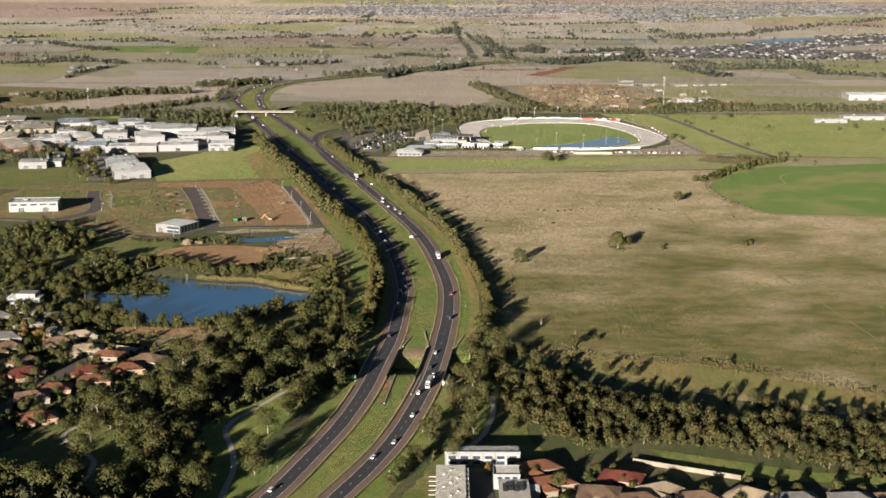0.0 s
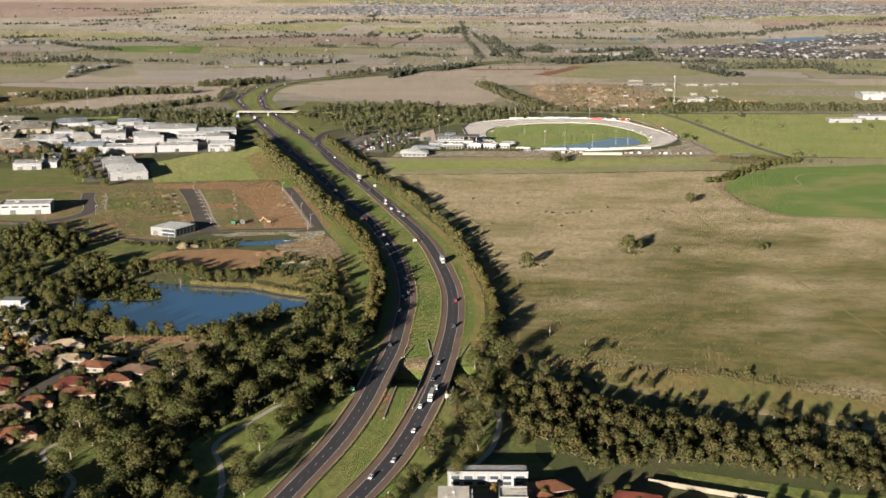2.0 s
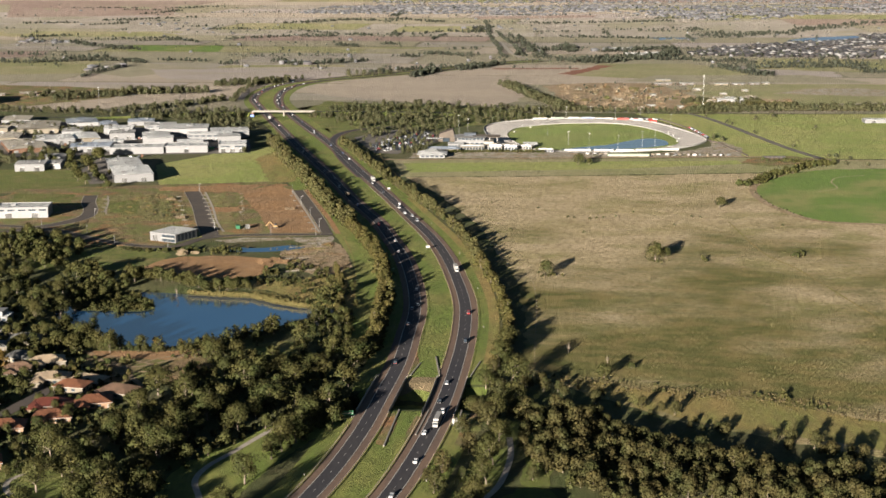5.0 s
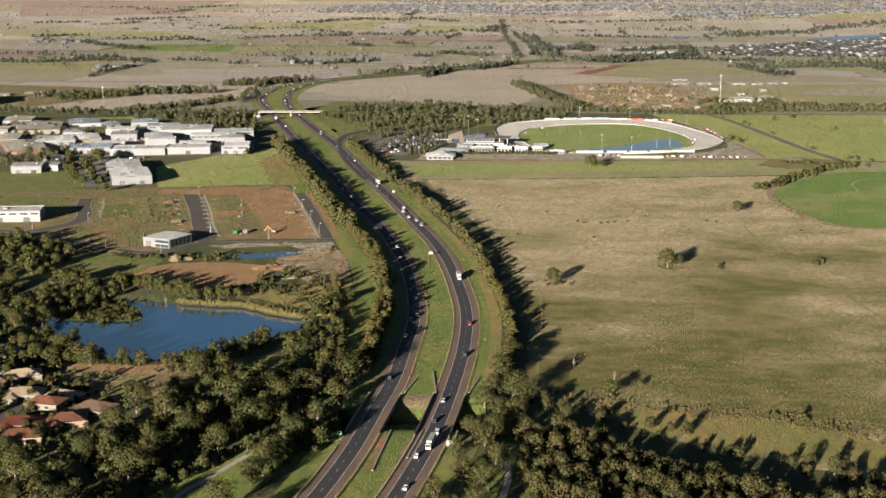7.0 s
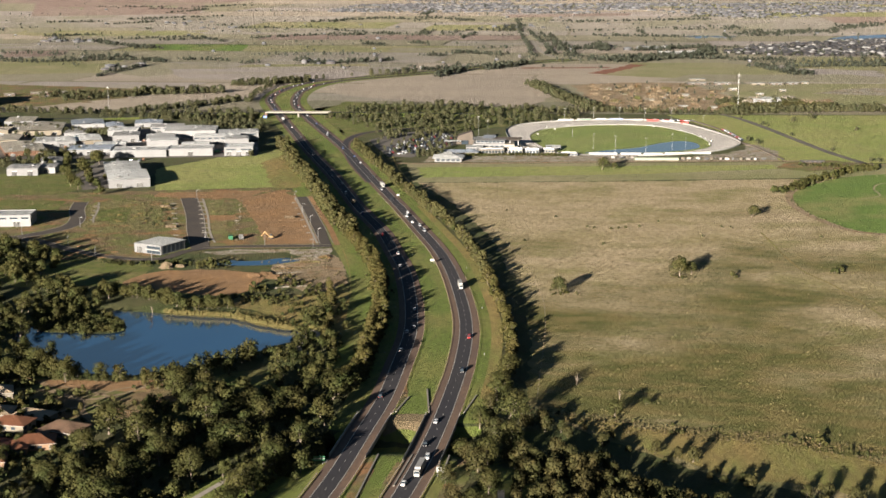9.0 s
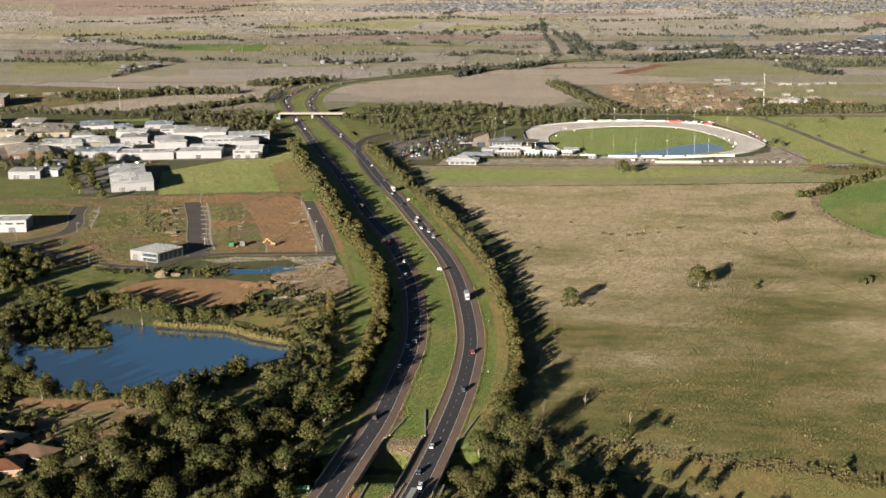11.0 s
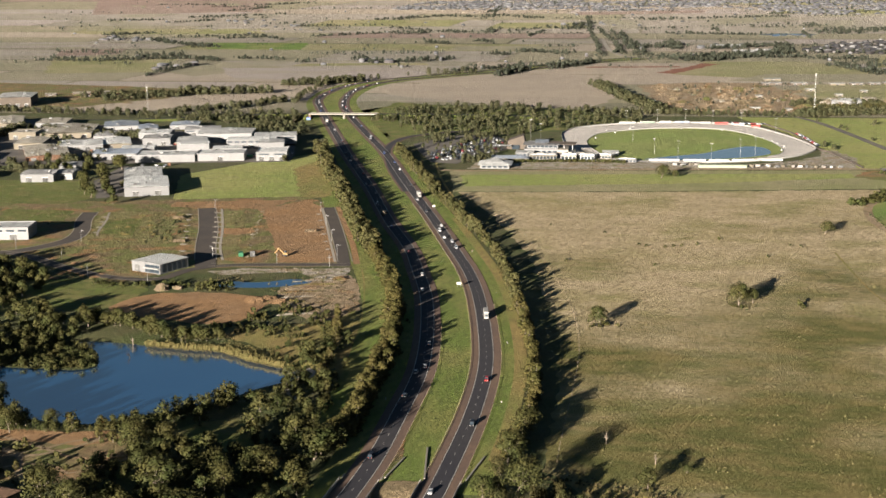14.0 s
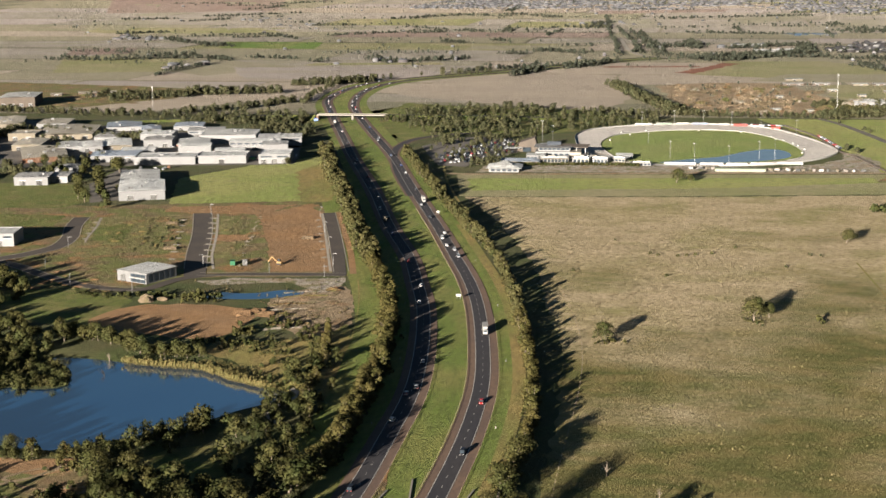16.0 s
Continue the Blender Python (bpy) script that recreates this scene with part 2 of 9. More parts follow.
M["beigetile"] = surface("beige_tile", (0.47, 0.36, 0.24), (0.42, 0.33, 0.23), (0.33, 0.26, 0.18), 0.3, 2.5, rough=0.75, bump=0.45, close=17, vary=0.22)
M["brick"] = surface("brick_wall", (0.2, 0.125, 0.08), (0.23, 0.155, 0.1), (0.15, 0.1, 0.065), 0.5, 3.0)
M["roofbeige"] = surface("pale_flat_roof", (0.72, 0.68, 0.6), (0.64, 0.6, 0.53), (0.5, 0.47, 0.41), 0.1, 0.8, rough=0.8, bump=0.8, close=17, vary=0.4)
M["palegreen"] = plain("pale_green_wall", (0.24, 0.28, 0.2), 0.7)
M["solar"] = plain("solar_glass", (0.03, 0.032, 0.03), 0.3)
M["redearth"] = surface("dark_red_earth", (0.27, 0.115, 0.07), (0.23, 0.1, 0.065), (0.18, 0.085, 0.055), 0.03, 0.25, bump=0.8)
M["glass"] = plain("window_glass", (0.03, 0.04, 0.05), 0.08)
M["door"] = plain("painted_door", (0.22, 0.2, 0.18), 0.5)
M["dark"] = plain("dark_opening", (0.03, 0.03, 0.03), 0.8)
M["steel"] = plain("galvanised_steel", (0.5, 0.5, 0.5), 0.4, 0.6)
M["tyre"] = plain("rubber", (0.02, 0.02, 0.02), 0.8)
M["yellow"] = plain("yellow_paint", (0.28, 0.18, 0.08), 0.45)
M["signgreen"] = plain("green_sign_face", (0.03, 0.12, 0.06), 0.5)
M["signwhite"] = plain("white_board", (0.34, 0.335, 0.32), 0.5)
M["redpaint"] = plain("red_board", (0.45, 0.06, 0.05), 0.5)
M["bluepaint"] = plain("blue_board", (0.08, 0.16, 0.4), 0.5)
M["timber"] = surface("weathered_timber", (0.3, 0.22, 0.15), (0.24, 0.18, 0.12), (0.16, 0.12, 0.08), 0.4, 3.0)
M["darkbark"] = surface("wet_dead_wood", (0.03, 0.026, 0.022), (0.02, 0.018, 0.016), None, 0.5, 3.0)
M["bark"] = surface("gum_bark", (0.2, 0.165, 0.13), (0.13, 0.105, 0.08), (0.08, 0.066, 0.05), 0.5, 3.0)
M["reed"] = varied("dry_reeds", [(0.14, 0.112, 0.042), (0.105, 0.103, 0.036), (0.165, 0.125, 0.052)], 0.9, island=True)
M["tussock"] = varied("tussock_blades", [(0.1, 0.076, 0.036), (0.075, 0.062, 0.029), (0.13, 0.097, 0.046)], 0.9, island=True)
M["strawtuft"] = varied("pale_grass_tufts", [(0.22, 0.18, 0.08), (0.16, 0.14, 0.055), (0.27, 0.225, 0.11)], 0.9, island=True)
M["darkclad"] = surface("dark_cladding", (0.1, 0.082, 0.066), (0.08, 0.068, 0.056), (0.06, 0.05, 0.043), 0.2, 1.5)
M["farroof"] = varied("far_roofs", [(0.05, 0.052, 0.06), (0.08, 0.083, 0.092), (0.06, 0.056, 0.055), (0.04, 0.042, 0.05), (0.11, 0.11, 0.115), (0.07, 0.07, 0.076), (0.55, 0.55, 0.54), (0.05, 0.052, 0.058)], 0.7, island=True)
# shade put into the wall colour: near black against the low sun facing it
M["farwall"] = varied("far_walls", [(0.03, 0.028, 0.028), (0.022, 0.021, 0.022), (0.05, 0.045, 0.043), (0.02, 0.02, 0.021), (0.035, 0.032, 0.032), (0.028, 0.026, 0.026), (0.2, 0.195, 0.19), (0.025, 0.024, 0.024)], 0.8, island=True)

# blue of the distance haze is put into these roof and wall colours
M["farroofpale"] = varied("hazed_pale_roofs", [(0.12, 0.125, 0.145), (0.23, 0.235, 0.25), (0.085, 0.09, 0.105), (0.32, 0.325, 0.34), (0.15, 0.13, 0.13), (0.5, 0.5, 0.51), (0.1, 0.105, 0.12)], 0.7, island=True)
# wall tones darkened as well, to offset the sun that they face
M["farwallpale"] = varied("hazed_pale_walls", [(0.046, 0.047, 0.05), (0.09, 0.092, 0.098), (0.032, 0.033, 0.035), (0.13, 0.133, 0.14), (0.06, 0.054, 0.055)], 0.8, island=True)


def leaf_material(name, colours):
    m, n, l, bsdf = nodes_of(name)
    isl = n.new("ShaderNodeNewGeometry").outputs["Random Per Island"]
    geo = n.new("ShaderNodeNewGeometry").outputs["Position"]
    shifted = n.new("ShaderNodeVectorMath")
    shifted.inputs[1].default_value = (311.0, 97.0, 40.0)
    l.new(geo, shifted.inputs[0])
    obj = noise_mask(n, l, shifted.outputs[0], 0.11, 0.36, 0.64, 1.0)
    tone = noise_mask(n, l, geo, 0.07, 0.35, 0.65, 2.0)
    c = mix_node(n, l, tone, colours[0], colours[1])
    half = n.new("ShaderNodeMath")
    half.operation = "MULTIPLY"
    half.inputs[1].default_value = 0.7
    l.new(obj, half.inputs[0])
    c = mix_node(n, l, half.outputs[0], c, colours[2])
    part_ = n.new("ShaderNodeMath")
    part_.operation = "MULTIPLY"
    part_.inputs[1].default_value = 0.5
    l.new(isl, part_.inputs[0])
    c = mix_node(n, l, part_.outputs[0], c, colours[3])
    l.new(c, bsdf.inputs["Base Color"])
    bsdf.inputs["Roughness"].default_value = 0.75
    bsdf.inputs["Specular IOR Level"].default_value = 0.15
    return m


M["leaf"] = leaf_material("gum_leaves", [(0.054, 0.056, 0.016), (0.037, 0.048, 0.0135), (0.07, 0.06, 0.019), (0.015, 0.018, 0.0065)])
M["leafcreek"] = leaf_material("creek_leaves", [(0.054, 0.051, 0.0165), (0.037, 0.044, 0.014), (0.068, 0.052, 0.019), (0.016, 0.018, 0.007)])
M["leafbelt"] = leaf_material("roadside_leaves", [(0.085, 0.074, 0.021), (0.064, 0.066, 0.019), (0.1, 0.079, 0.027), (0.034, 0.034, 0.012)])
# leaves further off: lighter, bluer greens with the haze painted in
M["leafroad"] = leaf_material("part_hazed_roadside_leaves", [(0.071, 0.066, 0.023), (0.056, 0.061, 0.022), (0.084, 0.071, 0.028), (0.034, 0.035, 0.014)])
M["leaffar"] = leaf_material("hazed_far_leaves", [(0.042, 0.049, 0.034), (0.037, 0.046, 0.034), (0.053, 0.052, 0.034), (0.026, 0.031, 0.024)])
M["leafmid"] = leaf_material("hazed_woodland_leaves", [(0.062, 0.064, 0.029), (0.049, 0.058, 0.028), (0.076, 0.069, 0.033), (0.028, 0.031, 0.017)])
M["leafautumn"] = leaf_material("autumn_leaves", [(0.105, 0.068, 0.016), (0.085, 0.062, 0.016), (0.11, 0.058, 0.02), (0.045, 0.036, 0.012)])


def water(name, colours):
    m, n, l, bsdf = nodes_of(name)
    geo = n.new("ShaderNodeNewGeometry").outputs["Position"]
    col = mix_node(n, l, noise_mask(n, l, geo, 0.03, 0.4, 0.6), colours[0], colours[1])
    l.new(col, bsdf.inputs["Base Color"])
    bsdf.inputs["Roughness"].default_value = 0.1
    bsdf.inputs["Specular IOR Level"].default_value = 1.0
    bsdf.inputs["IOR"].default_value = 3.4
    t = n.new("ShaderNodeTexNoise")
    t.inputs["Scale"].default_value = 0.8
    l.new(geo, t.inputs["Vector"])
    b = n.new("ShaderNodeBump")
    b.inputs["Strength"].default_value, b.inputs["Distance"].default_value = 0.25, 0.05
    l.new(t.outputs[0], b.inputs["Height"])
    l.new(b.outputs[0], bsdf.inputs["Normal"])
    return m


# base blues hold part of the sky's reflection besides the water's own colour
M["water"] = water("lake_water", ((0.01, 0.055, 0.14), (0.013, 0.062, 0.148)))
M["shallow"] = water("shallow_sky_water", ((0.17, 0.225, 0.31), (0.2, 0.25, 0.32)))

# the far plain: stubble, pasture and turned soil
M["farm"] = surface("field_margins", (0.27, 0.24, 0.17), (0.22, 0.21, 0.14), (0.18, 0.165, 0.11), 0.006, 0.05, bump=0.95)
# distance haze is mixed into the next three colours, paler and greyer
M["stubble"] = surface("hazed_pink_stubble", (0.43, 0.375, 0.34), (0.385, 0.335, 0.3), (0.335, 0.29, 0.255), 0.004, 0.05, bump=0.95, stretch=(0.4, 1.0, 1.0), patches=((0.012, (0.34, 0.31, 0.23), 0.5, 0.66, 0.6),))
M["dusty"] = surface("hazed_dusty_grazing", (0.39, 0.345, 0.295), (0.335, 0.305, 0.25), (0.29, 0.26, 0.21), 0.005, 0.06, bump=0.95, stretch=(0.5, 1.0, 1.0), patches=((0.01, (0.29, 0.275, 0.185), 0.5, 0.64, 0.7),))
M["dryolive"] = surface("hazed_dry_olive_grazing", (0.33, 0.3, 0.21), (0.29, 0.275, 0.18), (0.25, 0.23, 0.15), 0.006, 0.06, bump=0.95, patches=((0.012, (0.37, 0.32, 0.24), 0.52, 0.66, 0.7),))
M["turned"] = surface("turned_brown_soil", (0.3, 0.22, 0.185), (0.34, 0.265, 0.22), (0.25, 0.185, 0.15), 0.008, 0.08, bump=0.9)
# ---- plan ----
ROAD_R = [(-86, 480), (-60, 570), (-47, 613), (-38, 641), (-28, 679), (-20, 721), (-12, 776), (-7, 825), (-3, 880), (0, 942), (0, 1010), (-5, 1075), (-16, 1165), (-29, 1239), (-48, 1320), (-73, 1424), (-115, 1591), (-167, 1802), (-216, 1976), (-261, 2139), (-295, 2275), (-312, 2386), (-319, 2494), (-309, 2600), (-275, 2690), (-205, 2770), (-107, 2880), (31, 3085), (150, 3190)]
ROAD_L = [(-120, 480), (-91, 570), (-77, 613), (-67, 653), (-55, 706), (-46, 764), (-40, 824), (-35, 879), (-33, 942), (-32, 1003), (-37, 1075), (-48, 1164), (-62, 1236), (-79, 1315), (-109, 1422), (-151, 1590), (-203, 1781), (-240, 1925), (-286, 2103), (-324, 2254), (-345, 2345), (-353, 2431), (-350, 2530), (-338, 2615), (-304, 2700), (-230, 2795), (-125, 2915), (15, 3120), (130, 3230)]
CREEK = [(330, 640), (230, 690), (150, 712), (90, 740), (45, 790), (10, 817), (-22, 822), (-50, 815), (-85, 800), (-130, 780), (-175, 780)]
LAKE = [(-237, 1048), (-215, 1052), (-190, 1048), (-163, 1042), (-142, 1039), (-124, 1024), (-104, 1012), (-88, 1005), (-97, 990), (-112, 972), (-126, 950), (-145, 937), (-170, 918), (-195, 920), (-218, 936), (-240, 955), (-258, 985), (-262, 1020)]


def catmull(pts, step=8.0, closed=False):
    """Evenly spaced points on a smooth curve through pts."""
    p = [np.array(q, float) for q in pts]
    if closed:
        p = [p[-1]] + p + [p[0], p[1]]
    else:
        p = [2 * p[0] - p[1]] + p + [2 * p[-1] - p[-2]]
    out = []
    for a, b, c, d in zip(p, p[1:], p[2:], p[3:]):
        for u in np.linspace(0, 1, max(2, int(np.linalg.norm(c - b) / step) + 1), endpoint=False):
            out.append(0.5 * (2 * b + (c - a) * u + (2 * a - 5 * b + 4 * c - d) * u * u + (3 * b - 3 * c + d - a) * u ** 3))
    if not closed:
        out.append(p[-2])
    return np.array(out)


def inside(poly, x, y):
    x, y = np.asarray(x, float), np.asarray(y, float)
    hit = np.zeros(x.shape, bool)
    for (ax, ay), (bx, by) in zip(poly, list(poly[1:]) + [poly[0]]):
        cross = (ay > y) != (by > y)
        with np.errstate(divide="ignore", invalid="ignore"):
            hit ^= cross & (x < (bx - ax) * (y - ay) / (by - ay + 1e-12) + ax)
    return hit


def away(line, x, y, closed=False):
    """The distance of points from a line of points."""
    x, y = np.asarray(x, float), np.asarray(y, float)
    best = np.full(x.shape, 1e9)
    pts = list(line) + ([line[0]] if closed else [])
    for (ax, ay), (bx, by) in zip(pts, pts[1:]):
        dx, dy = bx - ax, by - ay
        u = np.clip(((x - ax) * dx + (y - ay) * dy) / (dx * dx + dy * dy), 0, 1)
        best = np.minimum(best, np.hypot(x - ax - u * dx, y - ay - u * dy))
    return best


lake_shore = [tuple(q) for q in catmull(LAKE, 6, True)]
POND = [(-182, 1184), (-176, 1198), (-166, 1196), (-153, 1199), (-141, 1207), (-126, 1203), (-132, 1192), (-149, 1183), (-166, 1181)]


def height(x, y):
    """The lie of the land: flat, with a creek gully, a lake basin and a long far rise."""
    x, y = np.asarray(x, float), np.asarray(y, float)
    z = -7.5 * np.exp(-((away(CREEK, x, y) / 15) ** 4)) * np.exp(-(((x + 22) / 52) ** 6))
    d = away(LAKE, x, y, True)
    basin = np.where(inside(LAKE, x, y), np.minimum(1, 0.5 + d / 8), np.clip(0.5 - d / 24, 0, 1))
    z = np.minimum(z, -3.2 * basin)
    r = np.clip((np.hypot(x, y) - 3900) / 1000, 0, 1)
    return z + 98 * r * r * (3 - 2 * r)


def drawn_in(x, y):
    """Far places, named by their distance on a level plain, set on the far rise, and how much smaller they stand there."""
    x, y = np.asarray(x, float), np.asarray(y, float)
    ex, ey, ez = 30.0, 170.0, 217.0
    lo, hi = np.full(x.shape, 0.5), np.ones(x.shape)
    for _ in range(30):
        k = (lo + hi) / 2
        above = height(ex + (x - ex) * k, ey + (y - ey) * k) > ez * (1 - k)
        hi, lo = np.where(above, k, hi), np.where(above, lo, k)
    k = np.where(np.hypot(x, y) > 3900, hi, 1.0)
    return ex + (x - ex) * k, ey + (y - ey) * k, k


def mesh_np(name, verts, quads, mats, slots=None, smooth=False):
    """A mesh from arrays of vertices and of faces with alike corners."""
    me = bpy.data.meshes.new(name)
    v, q = np.asarray(verts, np.float32), np.asarray(quads, np.int32)
    me.vertices.add(len(v))
    me.vertices.foreach_set("co", v.ravel())
    me.loops.add(q.size)
    me.loops.foreach_set("vertex_index", q.ravel())
    me.polygons.add(len(q))
    me.polygons.foreach_set("loop_start", np.arange(0, q.size, q.shape[1], dtype=np.int32))
    for m in mats:
        me.materials.append(m)
    if slots is not None:
        me.polygons.foreach_set("material_index", np.asarray(slots, np.int32))
    me.update(calc_edges=True)
    if smooth:
        me.polygons.foreach_set("use_smooth", np.ones(len(q), bool))
    return me


def from_bm(name, bm, mats):
    me = bpy.data.meshes.new(name)
    bmesh.ops.recalc_face_normals(bm, faces=bm.faces)
    bm.to_mesh(me)
    bm.free()
    for m in mats if isinstance(mats, (list, tuple)) else [mats]:
        me.materials.append(m)
    return me


def part(name, bm, material, parent, label="", kind=""):
    ob = new(name, from_bm(name, bm, material) if isinstance(bm, bmesh.types.BMesh) else bm)
    ob.parent = parent
    return tagged(ob, label, kind=kind)


def box(bm, x0, x1, y0, y1, z0, z1, bevel=0.0):
    g = bmesh.ops.create_cube(bm, size=1)["verts"]
    for v in g:
        v.co = Vector((x0 if v.co.x < 0 else x1, y0 if v.co.y < 0 else y1, z0 if v.co.z < 0 else z1))
    if bevel:
        bmesh.ops.bevel(bm, geom=list({e for v in g for e in v.link_edges}), offset=bevel, segments=2, affect="EDGES")
    return bm


def boxed(*a, **k):
    return box(bmesh.new(), *a, **k)


def cone(bm, r0, r1, z0, z1, x=0.0, y=0.0, seg=8):
    g = bmesh.ops.create_cone(bm, cap_ends=True, segments=seg, radius1=r0, radius2=r1, depth=z1 - z0)["verts"]
    bmesh.ops.translate(bm, verts=g, vec=(x, y, (z0 + z1) / 2))
    return g


def patch(name, poly, lift, mat, label, step=0.0, jitter=0.0, smooth=0.0, category="ground"):
    """A piece of ground with the outline poly, laid on the land."""
    rng = random.Random(len(bpy.data.objects))
    pts = [tuple(q) for q in catmull(poly, smooth, True)] if smooth else list(poly)
    if jitter:
        fine = []
        for a, b in zip(pts, pts[1:] + pts[:1]):
            k = max(1, int(math.dist(a, b) / (jitter * 3)))
            fine += [(a[0] + (b[0] - a[0]) * i / k + rng.uniform(-jitter, jitter), a[1] + (b[1] - a[1]) * i / k + rng.uniform(-jitter, jitter)) for i in range(k)]
        pts = fine
    if max(math.hypot(*q) for q in pts) > 3900:
        fx, fy, _ = drawn_in([q[0] for q in pts], [q[1] for q in pts])
        pts, step, lift = list(zip(fx, fy)), 90, lift + 1.4
    bm = bmesh.new()
    bm.faces.new([bm.verts.new((x, y, 0)) for x, y in pts])
    bmesh.ops.triangulate(bm, faces=bm.faces[:])
    if step:
        xs, ys = [q[0] for q in pts], [q[1] for q in pts]
        for axis, lo, hi in ((0, min(xs), max(xs)), (1, min(ys), max(ys))):
            k = lo + step
            while k < hi:
                co, no = [0, 0, 0], [0, 0, 0]
                co[axis], no[axis] = k, 1
                bmesh.ops.bisect_plane(bm, geom=bm.verts[:] + bm.edges[:] + bm.faces[:], plane_co=co, plane_no=no)
                k += step
        z = height([v.co.x for v in bm.verts], [v.co.y for v in bm.verts])
        for v, h in zip(bm.verts, z):
            v.co.z = h + lift
    else:
        for v in bm.verts:
            v.co.z = lift
    bmesh.ops.recalc_face_normals(bm, faces=bm.faces)
    if sum(f.normal.z for f in bm.faces) < 0:
        bmesh.ops.reverse_faces(bm, faces=bm.faces)
    me = bpy.data.meshes.new(name)
    bm.to_mesh(me)
    bm.free()
    me.materials.append(mat)
    return tagged(new(name, me), label, category, kind="structure")


def strip(line, o0, o1, lift, drape=False):
    """Vertices and quads of a ribbon along a line of points, between two offsets to its right."""
    line = np.asarray(line)
    d = np.gradient(line, axis=0)
    d /= np.linalg.norm(d, axis=1)[:, None]
    right = np.c_[d[:, 1], -d[:, 0]]
    a, b = line + right * np.reshape(o0, (-1, 1)), line + right * np.reshape(o1, (-1, 1))
    k = np.arange(len(line) - 1)
    z = [height(q[:, 0], q[:, 1]) + lift if drape else np.full(len(q), lift) for q in (a, b)]
    v = np.r_[np.c_[a, z[0]], np.c_[b, z[1]]]
    n = len(line)
    return v, np.c_[k, k + n, k + n + 1, k + 1]


def ribbon(name, line, o0, o1, lift, mat, label="", category="", parent=None, drape=False, kind="structure"):
    v, q = strip(line, o0, o1, lift, drape)
    ob = new(name, mesh_np(name, v, q, [mat]))
    if parent:
        ob.parent = parent
        return tagged(ob, label)
    return tagged(ob, label, category, kind=kind)


def joined(pieces):
    v, q, n = [], [], 0
    for a, b in pieces:
        v.append(a)
        q.append(b + n)
        n += len(a)
    return np.concatenate(v), np.concatenate(q)


# ---- ground ----
gx = np.unique(np.r_[np.arange(-340, 300, 8), np.linspace(300, 2600, 60), -np.linspace(340, 2600, 60)])
gy = np.unique(np.r_[np.arange(-1200, 480, 120), np.arange(480, 1260, 8), np.linspace(1260, 3800, 40), np.linspace(3800, 4930, 40)])
X, Y = np.meshgrid(gx, gy)
Z = height(X, Y)
nx = len(gx)
i, j = np.meshgrid(np.arange(nx - 1), np.arange(len(gy) - 1))
a = (j * nx + i).ravel()
quads = np.c_[a, a + 1, a + nx + 1, a + nx]
mid_y = Y.ravel()[a]
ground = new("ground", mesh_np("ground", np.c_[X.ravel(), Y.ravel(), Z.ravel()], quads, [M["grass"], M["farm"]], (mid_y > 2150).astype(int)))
tagged(ground, "flat grassland giving way to a quilt of dry paddocks", "ground", kind="structure")

# ---- paddocks, soil and lawns ----
patch("paddock", [(-66, 1560), (75, 1570), (401, 1610), (640, 1630), (640, 760), (260, 700), (157, 752), (113, 778), (66, 824), (34, 872), (36, 940), (37, 1077), (8, 1292), (-29, 1450)], 0.05, M["straw"], "dry straw-coloured paddock with thin patchy grass", 24, 2.0)
patch("paddock", [(37, 866), (90, 836), (152, 819), (240, 759), (330, 700), (230, 722), (157, 762), (113, 782), (69, 828)], 0.12, M["dryverge"], "rough tussock grass beside the creek trees", 12, 2.0)
patch("grass_strip", [(-88, 1684), (295, 1712), (389, 1702), (660, 1690), (660, 1625), (369, 1612), (75, 1573), (-72, 1562)], 0.10, M["olive"], "mown green strip before the racing track", 0, 1.5)
patch("grass_strip", [(-66, 1592), (150, 1624), (290, 1664), (290, 1690), (70, 1674), (-74, 1660)], 0.14, M["green"], "greener mown strip beside the track road", 0, 2.0)
patch("crop_field", [(276, 1510), (302, 1562), (352, 1614), (412, 1631), (620, 1640), (620, 1330), (400, 1310), (331, 1316), (294, 1330), (277, 1378), (268, 1440)], 0.13, M["crop"], "bright green irrigated crop field", 0, 2.0, 18)
patch("pasture", [(225, 2165), (330, 2158), (1000, 2180), (1000, 1660), (432, 1706), (302, 1719), (287, 1760), (292, 1850), (268, 2000)], 0.08, M["green"], "broad green pasture behind the racing track", 0, 2.0)
patch("pasture", [(-188, 1530), (-307, 1505), (-340, 1640), (-285, 1745), (-262, 1760), (-243, 1800), (-222, 1760), (-180, 1562)], 0.08, M["green"], "open green grass lot beside the warehouses", 0, 1.5)
patch("pasture", [(-520, 1600), (-420, 1600), (-375, 1520), (-392, 1470), (-540, 1480)], 0.08, M["lawn"], "green grass lot before the sheds", 0, 1.5)
patch("pasture", [(-415, 1390), (-364, 1402), (-373, 1446), (-430, 1448)], 0.12, M["lawn"], "green grass lot above the estate street", 0, 1.5)
patch("pasture", [(-333, 1407), (-307, 1413), (-293, 1374), (-292, 1341), (-314, 1348)], 0.15, M["lawn"], "green grass on a building lot", 0, 2.5)
patch("verge", [(-330, 2090), (-236, 1960), (-190, 1980), (-175, 1900), (-150, 1960), (-90, 2010), (-60, 1960), (20, 2030), (110, 2110), (20, 2250), (-150, 2290), (-230, 2330), (-250, 2180)], 0.09, M["lawn"], "dull green grass under the interchange woods", 0, 3.0)
patch("verge", [(-560, 2160), (-345, 2190), (-320, 2090), (-262, 1860), (-290, 1860), (-365, 1975), (-420, 2050), (-560, 2100)], 0.09, M["grass"], "dull green grass under the estate woods", 0, 3.0)
